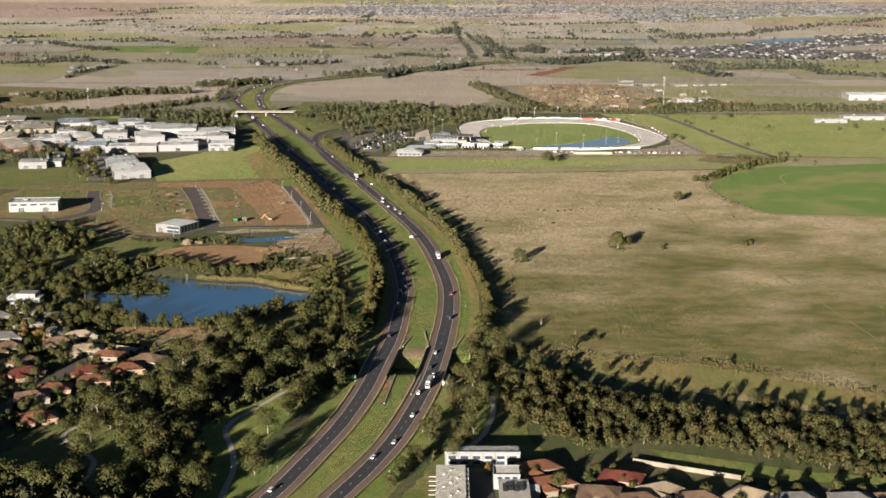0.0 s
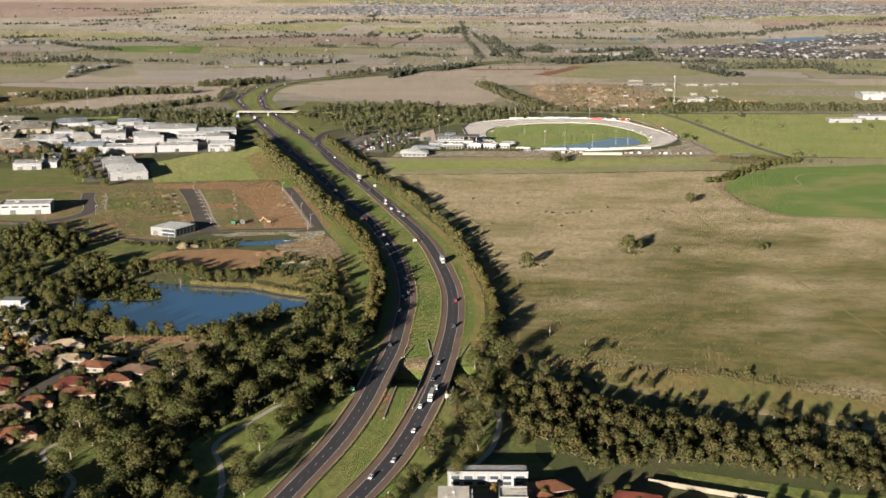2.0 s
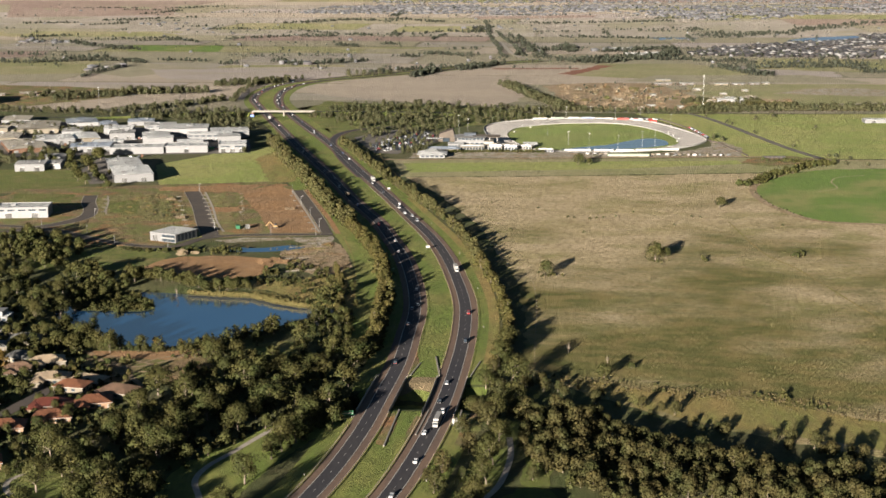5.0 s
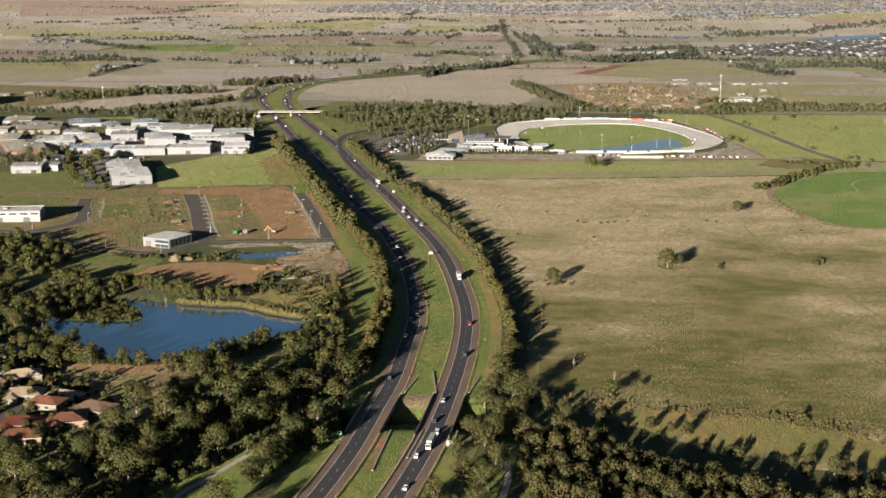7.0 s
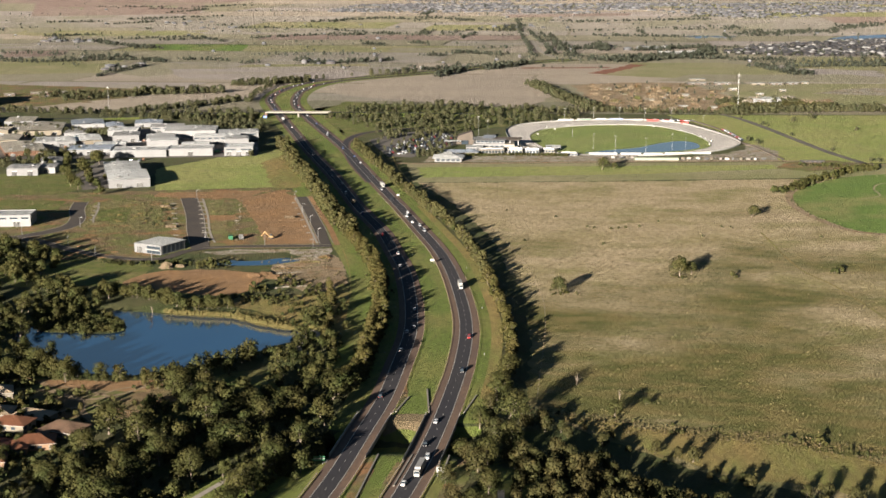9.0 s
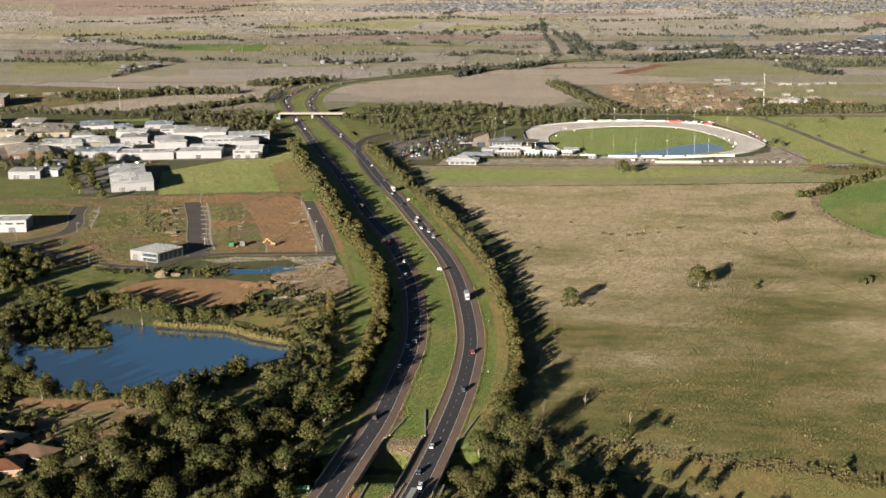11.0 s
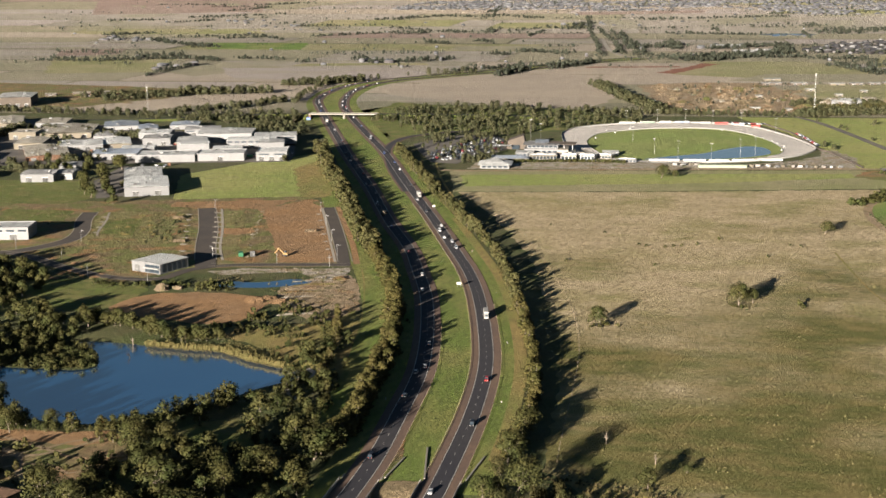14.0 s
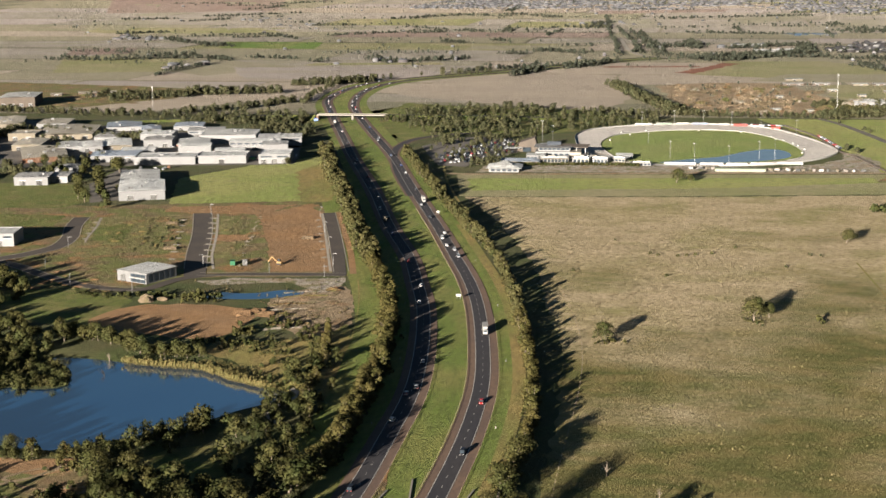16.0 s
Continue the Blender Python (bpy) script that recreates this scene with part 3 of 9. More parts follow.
patch("building_lot", [(-420, 1500), (-300, 1480), (-190, 1518), (-158, 1480), (-104, 1250), (-212, 1236), (-250, 1190), (-345, 1255), (-470, 1300)], 0.06, M["brown"], "scraped brown building lots with weeds", 0, 2.5)
patch("building_lot", [(-222, 1462), (-190, 1508), (-171, 1474), (-120, 1262), (-160, 1258), (-192, 1372)], 0.12, M["red"], "bare red-brown graded building lot", 0, 1.2)
patch("building_lot", [(-300, 1492), (-200, 1512), (-215, 1462), (-300, 1468)], 0.11, M["red"], "strip of red earth along the lots", 0, 2.5)
patch("weedy_lot", [(-252, 1455), (-232, 1456), (-198, 1300), (-214, 1290)], 0.13, M["strawgreen"], "weedy lot between the new streets", 0, 2.5)
patch("weedy_lot", [(-345, 1440), (-285, 1450), (-255, 1320), (-300, 1290), (-325, 1330)], 0.12, M["strawgreen"], "lumpy weed-grown lot", 0, 3.0)
patch("building_lot", [(-240, 1376), (-208, 1380), (-201, 1364), (-212, 1352), (-236, 1356)], 0.16, M["red"], "strip of red earth across a weedy lot", 0, 1.5)
patch("gravel_ground", [(-200, 1226), (-178, 1236), (-150, 1240), (-112, 1244), (-106, 1222), (-116, 1204), (-128, 1214), (-140, 1228), (-165, 1226), (-190, 1218)], 0.12, M["palegrey"], "pale stony ground around the small pond", 0, 3.0)
patch("gravel_ground", [(-140, 1195), (-105, 1220), (-84, 1130), (-98, 1098), (-128, 1130), (-140, 1160)], 0.10, M["pale"], "churned bare ground with wheel tracks", 0, 1.5, 9)
patch("scrub_ground", [(-98, 1100), (-84, 1130), (-74, 1075), (-68, 990), (-82, 975), (-94, 995), (-108, 1030), (-128, 1050), (-150, 1064), (-150, 1088), (-128, 1090)], 0.12, M["dryverge"], "rough tan ground with scrub beside the lake", 6, 2.0)
patch("soil_patch", [(-232, 1117), (-220, 1157), (-192, 1166), (-159, 1162), (-139, 1152), (-144, 1117), (-152, 1092), (-175, 1092), (-209, 1104)], 0.13, M["red"], "bare red soil patch above the lake", 0, 2.0, 10)
patch("lawn", [(-330, 1168), (-288, 1196), (-249, 1188), (-226, 1176), (-224, 1160), (-231, 1112), (-258, 1116), (-300, 1110)], 0.10, M["lawn"], "green lawn below the small warehouse", 0, 2.0, 12)
patch("soil_patch", [(-215, 895), (-165, 890), (-135, 880), (-130, 850), (-160, 838), (-190, 850), (-200, 872)], 0.16, M["brown"], "bare brown soil on the lake's south bank", 6, 1.5)
patch("lawn", [(-128, 610), (-96, 608), (-92, 640), (-88, 690), (-70, 745), (-62, 770), (-84, 775), (-108, 740), (-124, 705), (-126, 660)], 0.16, M["verge"], "green parkland lawn along a winding path", 8, 1.0, 8)
patch("lawn", [(-214, 600), (-150, 600), (-150, 660), (-165, 710), (-190, 722), (-205, 690), (-216, 650)], 0.14, M["lawn"], "shaded park lawn with a curving path", 0, 1.0, 8)
patch("lawn", [(-130, 905), (-105, 925), (-88, 905), (-95, 880), (-118, 884)], 0.14, M["lawn"], "small green lawn beside the lake", 6, 1.0, 6)
patch("lawn", [(98, 672), (136, 655), (167, 641), (205, 634), (205, 624), (163, 628), (135, 634), (108, 650)], 0.16, M["verge"], "mown grass strip behind the sound wall", 8, 0.6)
patch("verge", [(-20, 600), (-10, 640), (0, 690), (10, 740), (18, 790), (24, 830), (32, 800), (28, 750), (20, 700), (10, 670), (5, 640), (2, 600)], 0.13, M["lawn"], "dark green grass bank between freeway and footpath", 8, 1.0, 6)
patch("lawn", [(4, 660), (26, 690), (34, 760), (44, 740), (40, 690), (46, 660)], 0.14, M["lawn"], "dark green grass beside a footpath", 8, 1.0, 6)
patch("stubble_field", [(-250, 2526), (-187, 2735), (49, 2745), (72, 2435), (23, 2268), (-140, 2345), (-250, 2430)], 0.10, M["fallow"], "pale stubble field inside the freeway bend", 0, 6.0, 40)
patch("stubble_field", [(-700, 2194), (-523, 2450), (-400, 2610), (-385, 2400), (-467, 2330), (-560, 2190)], 0.10, M["fallow"], "pale stubble field beside the freeway", 0, 6.0)
patch("scrub_ground", [(-950, 2619), (-694, 2567), (-544, 2518), (-606, 2250), (-800, 2234)], 0.08, M["brown"], "brown scrubby ground", 0, 8.0)
patch("quarry_floor", [(112, 2600), (200, 2660), (315, 2653), (350, 2349), (294, 2190), (180, 2216), (130, 2389)], 0.10, M["pale"], "bare tan quarry floor with spoil", 0, 6.0)
patch("quarry_floor", [(180, 2500), (300, 2560), (330, 2400), (250, 2330), (170, 2400)], 0.16, M["pale"], "tan excavated earth", 0, 8.0)
patch("pasture", [(350, 2330), (482, 2300), (900, 2360), (900, 2640), (560, 2650), (361, 2628)], 0.11, M["olive"], "dry green paddock behind the tree row", 0, 6.0)
patch("gravel_yard", [(480, 2470), (560, 2560), (640, 2570), (760, 2480), (740, 2420), (600, 2430)], 0.16, M["palegrey"], "pale gravel yard by a large white shed", 0, 6.0)
patch("red_earthworks", [(150, 2850), (245, 3076), (272, 3052), (180, 2828)], 0.16, M["redearth"], "strip of red earthworks in a paddock", 0, 5.0)
patch("red_earthworks", [(30, 2985), (200, 3000), (200, 2975), (30, 2962)], 0.16, M["redearth"], "thin red soil strip in a far paddock", 0, 4.0)

# the far plain: fields in uneven rows with margins between them
field_rng = random.Random(31)
row_y = 2330
while row_y < 9000:
    deep = field_rng.uniform(0.05, 0.11) * row_y
    x_ = -0.36 * row_y - 500
    while x_ < 0.36 * row_y + 500:
        wide_ = field_rng.uniform(0.08, 0.26) * row_y
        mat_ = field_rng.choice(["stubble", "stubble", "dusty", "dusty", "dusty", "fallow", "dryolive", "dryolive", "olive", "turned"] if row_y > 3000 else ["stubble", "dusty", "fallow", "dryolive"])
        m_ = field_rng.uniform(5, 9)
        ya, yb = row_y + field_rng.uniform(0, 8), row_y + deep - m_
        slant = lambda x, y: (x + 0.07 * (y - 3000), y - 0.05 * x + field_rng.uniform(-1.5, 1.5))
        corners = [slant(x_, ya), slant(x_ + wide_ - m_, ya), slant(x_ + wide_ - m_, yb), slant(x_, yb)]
        patch("field", corners, 0.05, M[mat_], {"stubble": "pale pinkish stubble field on the plain", "dusty": "dusty, hazed tan grazing field on the plain", "fallow": "pale fallow field on the plain", "dryolive": "dry olive grazing field on the plain", "olive": "olive-green pasture on the plain", "turned": "turned brown field on the plain"}[mat_], 0, 5.0, 0, "field")
        x_ += wide_
    row_y += deep
far_lift = 0.11
for outline, m_, lab in (([(-820, 3480), (-600, 3460), (-630, 3690), (-790, 3740), (-880, 3710)], "crop", "bright green crop field on the far plain"), ([(-1690, 5260), (-1140, 5450), (-1330, 6460), (-2120, 6600)], "turned", "purple-brown turned field far off"), ([(-1310, 3980), (-830, 4080), (-860, 4310), (-1420, 4310)], "olive", "far olive pasture"), ([(-930, 2810), (-750, 2840), (-790, 3160), (-1070, 3230)], "olive", "olive pasture with thin grass"), ([(-270, 3450), (-10, 3430), (-10, 3590), (-270, 3570)], "dryolive", "dark olive strip of grazing land"),
                         ([(-260, 4310), (10, 4310), (10, 4640), (-240, 4640)], "olive", "far pale green field"), ([(540, 2980), (910, 2840), (1050, 3270), (600, 3270)], "olive", "far olive-green field"), ([(-20, 5140), (400, 5310), (420, 5500), (-20, 5360)], "turned", "far strip of reddish turned soil"), ([(-520, 2990), (-270, 3020), (-280, 3070), (-510, 3050)], "olive", "narrow green strip before a tree row"), ([(-740, 2860), (-640, 2760), (-530, 2960), (-740, 3160)], "dryolive", "olive pasture beside a diagonal tree line"),
                         ([(-1080, 3250), (-960, 3290), (-1000, 3480), (-1130, 3420)], "turned", "dark brown ploughed field"), ([(-560, 2700), (-300, 2690), (-230, 2830), (-330, 2950), (-640, 2940)], "stubble", "wide pale dry pasture beside the freeway bend"), ([(260, 2690), (700, 2660), (620, 2830), (330, 2830)], "dryolive", "greenish pasture behind the quarry")):
    far_lift += 0.008
    patch("field", outline, far_lift, M[m_], lab, 0, 5.0, 0, "field")
patch("pasture", [(172, 2822), (256, 3110), (426, 3116), (560, 2900), (518, 2768), (363, 2717)], 0.13, M["olive"], "wide green paddock beside red earthworks", 0, 6.0)
patch("dry_lot", [(-241, 1684), (-229, 1752), (-222, 1758), (-174, 1540), (-180, 1524), (-200, 1522), (-214, 1580)], 0.15, M["dryverge"], "rough dry grass at the end of a green lot", 0, 3.0)
patch("service_area", [(-72, 1700), (89, 1710), (300, 1726), (300, 1742), (200, 1748), (110, 1752), (10, 1752), (-66, 1750)], 0.14, M["palegrey"], "grey gravel apron before the race club", 0, 1.5)
patch("soil_patch", [(-224, 904), (-209, 900), (-192, 901), (-172, 900), (-156, 903), (-146, 893), (-163, 881), (-182, 886), (-200, 887), (-216, 894)], 0.2, M["red"], "bare orange soil along the lake's south shore", 4, 1.2)
patch("building_lot", [(-470, 1468), (-400, 1478), (-330, 1500), (-190, 1528), (-186, 1512), (-300, 1478), (-360, 1462), (-470, 1448)], 0.1, M["brown"], "rough brown strip between the lots and the sheds", 0, 2.0)
patch("industrial_yard", [(-445, 1712), (-352, 1722), (-255, 1738), (-262, 1800), (-285, 1900), (-400, 1960), (-480, 2010), (-690, 2100), (-720, 1900), (-640, 1740), (-560, 1690), (-480, 1700)], 0.09, M["yard"], "grey concrete and asphalt yards between the sheds", 0, 2.0)
patch("industrial_yard", [(-375, 1505), (-350, 1522), (-360, 1600), (-395, 1680), (-415, 1700), (-410, 1600)], 0.12, M["yard"], "grey access yard beside the large warehouse", 0, 1.0)
patch("gravel_ground", [(120, 1742), (150, 1736), (300, 1724), (312, 1790), (300, 1850), (286, 1862), (279, 1812), (244, 1768), (200, 1748)], 0.15, M["palegrey"], "pale bare ground at the track's bend", 0, 2.0)
patch("soil_patch", [(-215, 905), (-150, 898), (-128, 882), (-125, 850), (-160, 838), (-250, 850), (-262, 880), (-240, 900)], 0.12, M["brown"], "bare brown park ground with tracks", 8, 2.5)

# ---- water ----
for nm, outline, z, lab in (("lake", LAKE, -1.5, "calm blue lake between trees and reeds"), ("pond", POND, 0.2, "small shallow pond on stony ground")):
    pts = catmull(outline, 5, True)
    if nm == "lake":
        c = pts.mean(0)
        pts = c + (pts - c) * 1.03
    bm = bmesh.new()
    bm.faces.new([bm.verts.new((*q, z)) for q in pts])
    bmesh.ops.triangulate(bm, faces=bm.faces[:])
    ob = new(nm, from_bm(nm, bm, M["water"]))
    tagged(ob, lab, nm, kind="structure")
for outline, lab in (([(420, 3940), (460, 4040), (580, 4020), (570, 3960), (500, 3930)], "far pale reservoir"), ([(780, 3860), (850, 4010), (960, 4100), (1040, 4140), (990, 4010), (880, 3880)], "far blue lake by the suburb")):
    patch("reservoir", outline, 0.3, M["shallow"], lab, 0, 0, 30, "lake")

# ---- freeway ----
curve_r, curve_l = catmull(ROAD_R, 6), catmull(ROAD_L, 6)


def at_y(curve, y):
    k = int(np.argmin(abs(curve[:, 1] - y)))
    d = curve[min(k + 1, len(curve) - 1)] - curve[max(k - 1, 0)]
    return curve[k], d / np.linalg.norm(d)


near = catmull([(a[0] * 0.5 + b[0] * 0.5, a[1] * 0.5 + b[1] * 0.5) for a, b in zip(ROAD_L, ROAD_R)], 8)
verge_parts = joined([strip(near, o, o + 10, 0.10, True) for o in range(-34, 36, 10)])
verge_mesh = mesh_np("verge", *verge_parts, [M["verge"]])
weld = bmesh.new()
weld.from_mesh(verge_mesh)
bmesh.ops.remove_doubles(weld, verts=weld.verts[:], dist=0.01)
weld.to_mesh(verge_mesh)
weld.free()
tagged(new("verge", verge_mesh), "green grass verge and median of the freeway", "verge", kind="structure")
ribbon("verge", curve_r[(curve_r[:, 1] > 875) & (curve_r[:, 1] < 1430)], 14.5, 21, 0.17, M["dryverge"], "dry yellow grass bank beside the freeway", "verge", drape=True)
ribbon("verge", catmull([(-66, 900), (-63, 981), (-66, 1037), (-74, 1126), (-91, 1209), (-112, 1290), (-141, 1395), (-185, 1560), (-228, 1720)], 8), -7, 9, 0.14, M["verge"], "green grass strip beside the tree belt", "verge", drape=True)
for curve, lab in ((curve_r, "dark two-lane freeway carriageway with brown shoulders"), (curve_l, "two-lane freeway carriageway with brown shoulders")):
    road = tagged(new("road"), lab, "road", kind="structure")
    ribbon("shoulder", curve, -7.6, 7.6, 0.26, M["shoulder"], "brown sealed gravel shoulder", parent=road)
    ribbon("carriageway", curve, -3.9, 3.9, 0.31, M["asphalt"], parent=road)
    for off in (-3.7, 3.7):
        ribbon("edge_line", curve, off - 0.11, off + 0.11, 0.335, M["paint"], "worn white edge line", parent=road)
    fine = catmull(curve[::4], 3.0)
    fine = fine[: len(fine) // 4 * 4]
    dashes = joined([strip(fine[k:k + 2], -0.07, 0.07, 0.335) for k in range(0, len(fine) - 4, 4)])
    tagged(new("lane_dashes", mesh_np("lane_dashes", *dashes, [M["paint"]])), "broken white lane line", kind="stuff").parent = road

ramp = catmull([(-112, 1560), (-126, 1615), (-144, 1690), (-160, 1770), (-169, 1825), (-172, 1876), (-167, 1925), (-154, 1956), (-128, 1985), (-90, 2005)], 6)
ramp_road = tagged(new("road"), "curved exit ramp with a dark surface", "road", kind="structure")
ribbon("shoulder", ramp, -5.6, 5.6, 0.235, M["shoulder"], parent=ramp_road)
ribbon("carriageway", ramp, -3.6, 3.6, 0.285, M["asphalt"], parent=ramp_road)

# guard rails: posts and a rail along the carriageways
post_bm = boxed(-0.09, 0.09, -0.09, 0.09, 0, 0.85)
post_mesh = from_bm("post", post_bm, M["timber"])


def guard_rail(curve, off, y0, y1, label="galvanised guard rail on timber posts", slim=False):
    sel = curve[(curve[:, 1] > y0) & (curve[:, 1] < y1)]
    d = np.gradient(sel, axis=0)
    d /= np.linalg.norm(d, axis=1)[:, None]
    line = sel + np.c_[d[:, 1], -d[:, 0]] * off
    rail = tagged(new("guard_rail"), label, "guard rail")
    k = np.arange(len(line) - 1)
    n = len(line)
    side = np.c_[d[:, 1], -d[:, 0]] * (0.025 if slim else 0.07)
    z0, z1 = (0.72, 0.8) if slim else (0.75, 1.05)
    ring = [np.c_[line - side, np.full(n, z0)], np.c_[line + side, np.full(n, z0)], np.c_[line + side, np.full(n, z1)], np.c_[line - side, np.full(n, z1)]]
    q = np.concatenate([np.c_[k + a * n, k + b * n, k + b * n + 1, k + a * n + 1] for a, b in ((0, 1), (1, 2), (2, 3), (3, 0))])
    part("rail", mesh_np("rail", np.concatenate(ring), q, [M["steel"]]), None, rail)
    cube_v = np.array([v.co for v in post_mesh.vertices])
    cube_q = np.array([list(f.vertices) for f in post_mesh.polygons])
    pts = catmull(line, 4.0)
    posts = joined([(cube_v * ((0.8, 0.8, 0.9) if slim else (1.5, 1.5, 1.2)) + (x, y, 0.2), cube_q) for x, y in pts])
    part("post", mesh_np("post", *posts, [M["timber"]]), None, rail, kind="stuff")


for curve, off, y0, y1 in ((curve_r, -8.0, 560, 795), (curve_r, 8.0, 560, 790), (curve_l, 8.0, 560, 795), (curve_l, -8.0, 560, 770)):
    guard_rail(curve, off, y0, y1)
for curve, off, y0, y1 in ((curve_r, -7.9, 860, 1500), (curve_r, 7.9, 850, 1150), (curve_l, 7.9, 850, 1100)):
    guard_rail(curve, off, y0, y1, "thin wire rope barrier on slim posts", True)

# ---- bridges over the creek ----


def creek_bridge(curve, label):
    sel = curve[(curve[:, 1] > 786) & (curve[:, 1] < 856)]
    bridge = tagged(new("bridge"), label, "bridge")
    n = len(sel)
    k = np.arange(n - 1)
    d = np.gradient(sel, axis=0)
    d /= np.linalg.norm(d, axis=1)[:, None]
    right = np.c_[d[:, 1], -d[:, 0]]

    def beam(o0, o1, z0, z1):
        ring = [np.c_[sel + right * o, np.full(n, z)] for o, z in ((o0, z0), (o1, z0), (o1, z1), (o0, z1))]
        q = np.concatenate([np.c_[k + a * n, k + b * n, k + b * n + 1, k + a * n + 1] for a, b in ((0, 1), (1, 2), (2, 3), (3, 0))])
        caps = np.array([[0, n, 2 * n, 3 * n], [n - 1, 4 * n - 1, 3 * n - 1, 2 * n - 1]])
        return np.concatenate(ring), np.concatenate([q, caps])

    part("deck", mesh_np("deck", *beam(-8.0, 8.0, -1.3, 0.235), [M["concrete"]]), None, bridge)
    for a, b in ((-8.2, -7.8), (7.8, 8.2)):
        part("parapet", mesh_np("parapet", *beam(a, b, 0.24, 1.35), [M["concrete"]]), None, bridge, "pale concrete parapet")
        part("parapet_rail", mesh_np("parapet_rail", *beam((a + b) / 2 - 0.06, (a + b) / 2 + 0.06, 1.55, 1.7), [M["steel"]]), None, bridge)
    for y in (806, 838):
        c, dd = at_y(curve, y)
        ang = math.degrees(math.atan2(-dd[0], dd[1]))
        for o in (-5.5, 0, 5.5):
            bm = bmesh.new()
            cone(bm, 0.55, 0.55, -8.5, -1.25)
            ob = part("pier", bm, M["concrete"], bridge)
            ob.matrix_local = pose(c[0] + dd[1] * o, c[1] - dd[0] * o, 0)
        ob = part("crosshead", boxed(-7.5, 7.5, -0.6, 0.6, -2.1, -1.3, bevel=0.08), M["concrete"], bridge)
        ob.matrix_local = pose(c[0], c[1], 0, 0, 0, ang)
    for y in (788, 854):
        c, dd = at_y(curve, y)
        ob = part("abutment", boxed(-8.4, 8.4, -2, 2, -6, 0.2), M["concrete"], bridge)
        ob.matrix_local = pose(c[0], c[1], 0, 0, 0, math.degrees(math.atan2(-dd[0], dd[1])))
    return bridge


creek_bridge(curve_r, "concrete freeway bridge with pale parapets over a creek")
creek_bridge(curve_l, "concrete freeway bridge with a shaded underside")

for outline, m, lab in (([(-32, 826), (-8, 826), (-8, 852), (-20, 854), (-32, 850)], "tan", "tan abutment slope between the bridges"), ([(-31, 862), (-26, 858), (-24, 880), (-26, 905), (-29, 900)], "brown", "bare brown strip in the median"), ([(-38, 745), (-33, 742), (-30, 775), (-32, 792), (-36, 790)], "brown", "bare brown strip in the median"), ([(-26, 752), (-21, 748), (-17, 780), (-21, 788)], "brown", "bare brown strip in the median"), ([(3, 740), (10, 765), (13, 795), (6, 795), (-2, 745)], "brown", "bare brown bank below the freeway")):
    patch("bare_bank", outline, 0.2, M[m], lab, 3, 0.5)
# wing walls, splayed pale parapets at the bridge ends
for x0, y0, x1, y1, lab in ((-15.2, 796, -20, 758, "pale splayed bridge wing wall"), (-11.8, 856, -15, 893, "pale splayed bridge wing wall"), (-30, 796, -34, 742, "pale concrete wing wall of the bridge"), (-27.5, 856, -23, 880, "short concrete wing wall"), (5, 856, 10, 884, "pale splayed bridge wing wall"), (1, 796, -1, 768, "short concrete wing wall")):
    ang = math.degrees(math.atan2(-(x1 - x0), y1 - y0))
    ob = tagged(new("wing_wall", from_bm("wing_wall", boxed(-0.35, 0.35, 0, math.hypot(x1 - x0, y1 - y0), -0.5, 0.55, bevel=0.05), M["concrete"])), lab, "wall")
    ob.matrix_world = pose(x0, y0, 0.1, 0, 0, ang)

# ---- overpass ----
overpass = tagged(new("overpass"), "pale concrete road overpass across the freeway", "bridge")
part("deck", boxed(-312, -225, 2117, 2129, 5.7, 6.6, bevel=0.1), M["concrete"], overpass)
part("road_surface", boxed(-312, -225, 2118, 2128, 6.604, 6.65), M["asphalt"], overpass)
for y in (2116.6, 2129.0):
    part("parapet", boxed(-312, -225, y, y + 0.4, 6.1, 7.1, bevel=0.06), M["concrete"], overpass, "pale concrete parapet")
for y in (2120, 2126):
    bm = bmesh.new()
    cone(bm, 0.8, 0.8, 0, 5.6, -268, y, 10)
    part("pier", bm, M["concrete"], overpass)
for x0, x1 in ((-314, -310), (-227, -223)):
    part("abutment", boxed(x0, x1, 2117.5, 2128.5, 0, 5.6, bevel=0.3), M["shoulder"], overpass)
for pts, lab in (([(-312, 2123), (-345, 2128), (-400, 2120), (-480, 2100), (-560, 2095)], "raised approach road of the overpass"), ([(-226, 2123), (-200, 2128), (-150, 2140), (-80, 2148), (20, 2150)], "raised approach road through trees")):
    line = catmull(pts, 10)
    top = np.linspace(6.4, 0.4, len(line))
    bank = tagged(new("embankment"), lab, "embankment", kind="structure")
    v, q = strip(line, -5, 5, 0)
    v[:, 2] = np.r_[top, top]
    part("road_surface", mesh_np("road_surface", v, q, [M["asphalt"]]), None, bank)
    for a, b in ((-16, -5), (5, 16)):
        v, q = strip(line, a, b, 0)
        v[:, 2] = np.r_[top * 0, top] if a == -16 else np.r_[top, top * 0]
        part("bank", mesh_np("bank", v, q, [M["verge"]]), None, bank, "grassy bank")

# ---- small roads and paths ----


def lane(pts, half, mat, label, name="street", lift=0.24, drape=False):
    return ribbon(name, catmull(pts, 6), -half, half, lift, M[mat], label, name, drape=drape)


lane([(-266, 1464), (-242, 1380), (-225, 1310), (-212, 1262), (-206, 1240)], 7.0, "street", "new dark estate street without houses")
lane([(-356, 1438), (-348, 1400), (-334, 1355), (-332, 1320), (-350, 1285), (-380, 1255)], 6.0, "street", "estate street with a square end")
lane([(-166, 1474), (-150, 1410), (-132, 1335), (-115, 1256)], 4.5, "street", "new dark street beside the tree belt", lift=0.25)
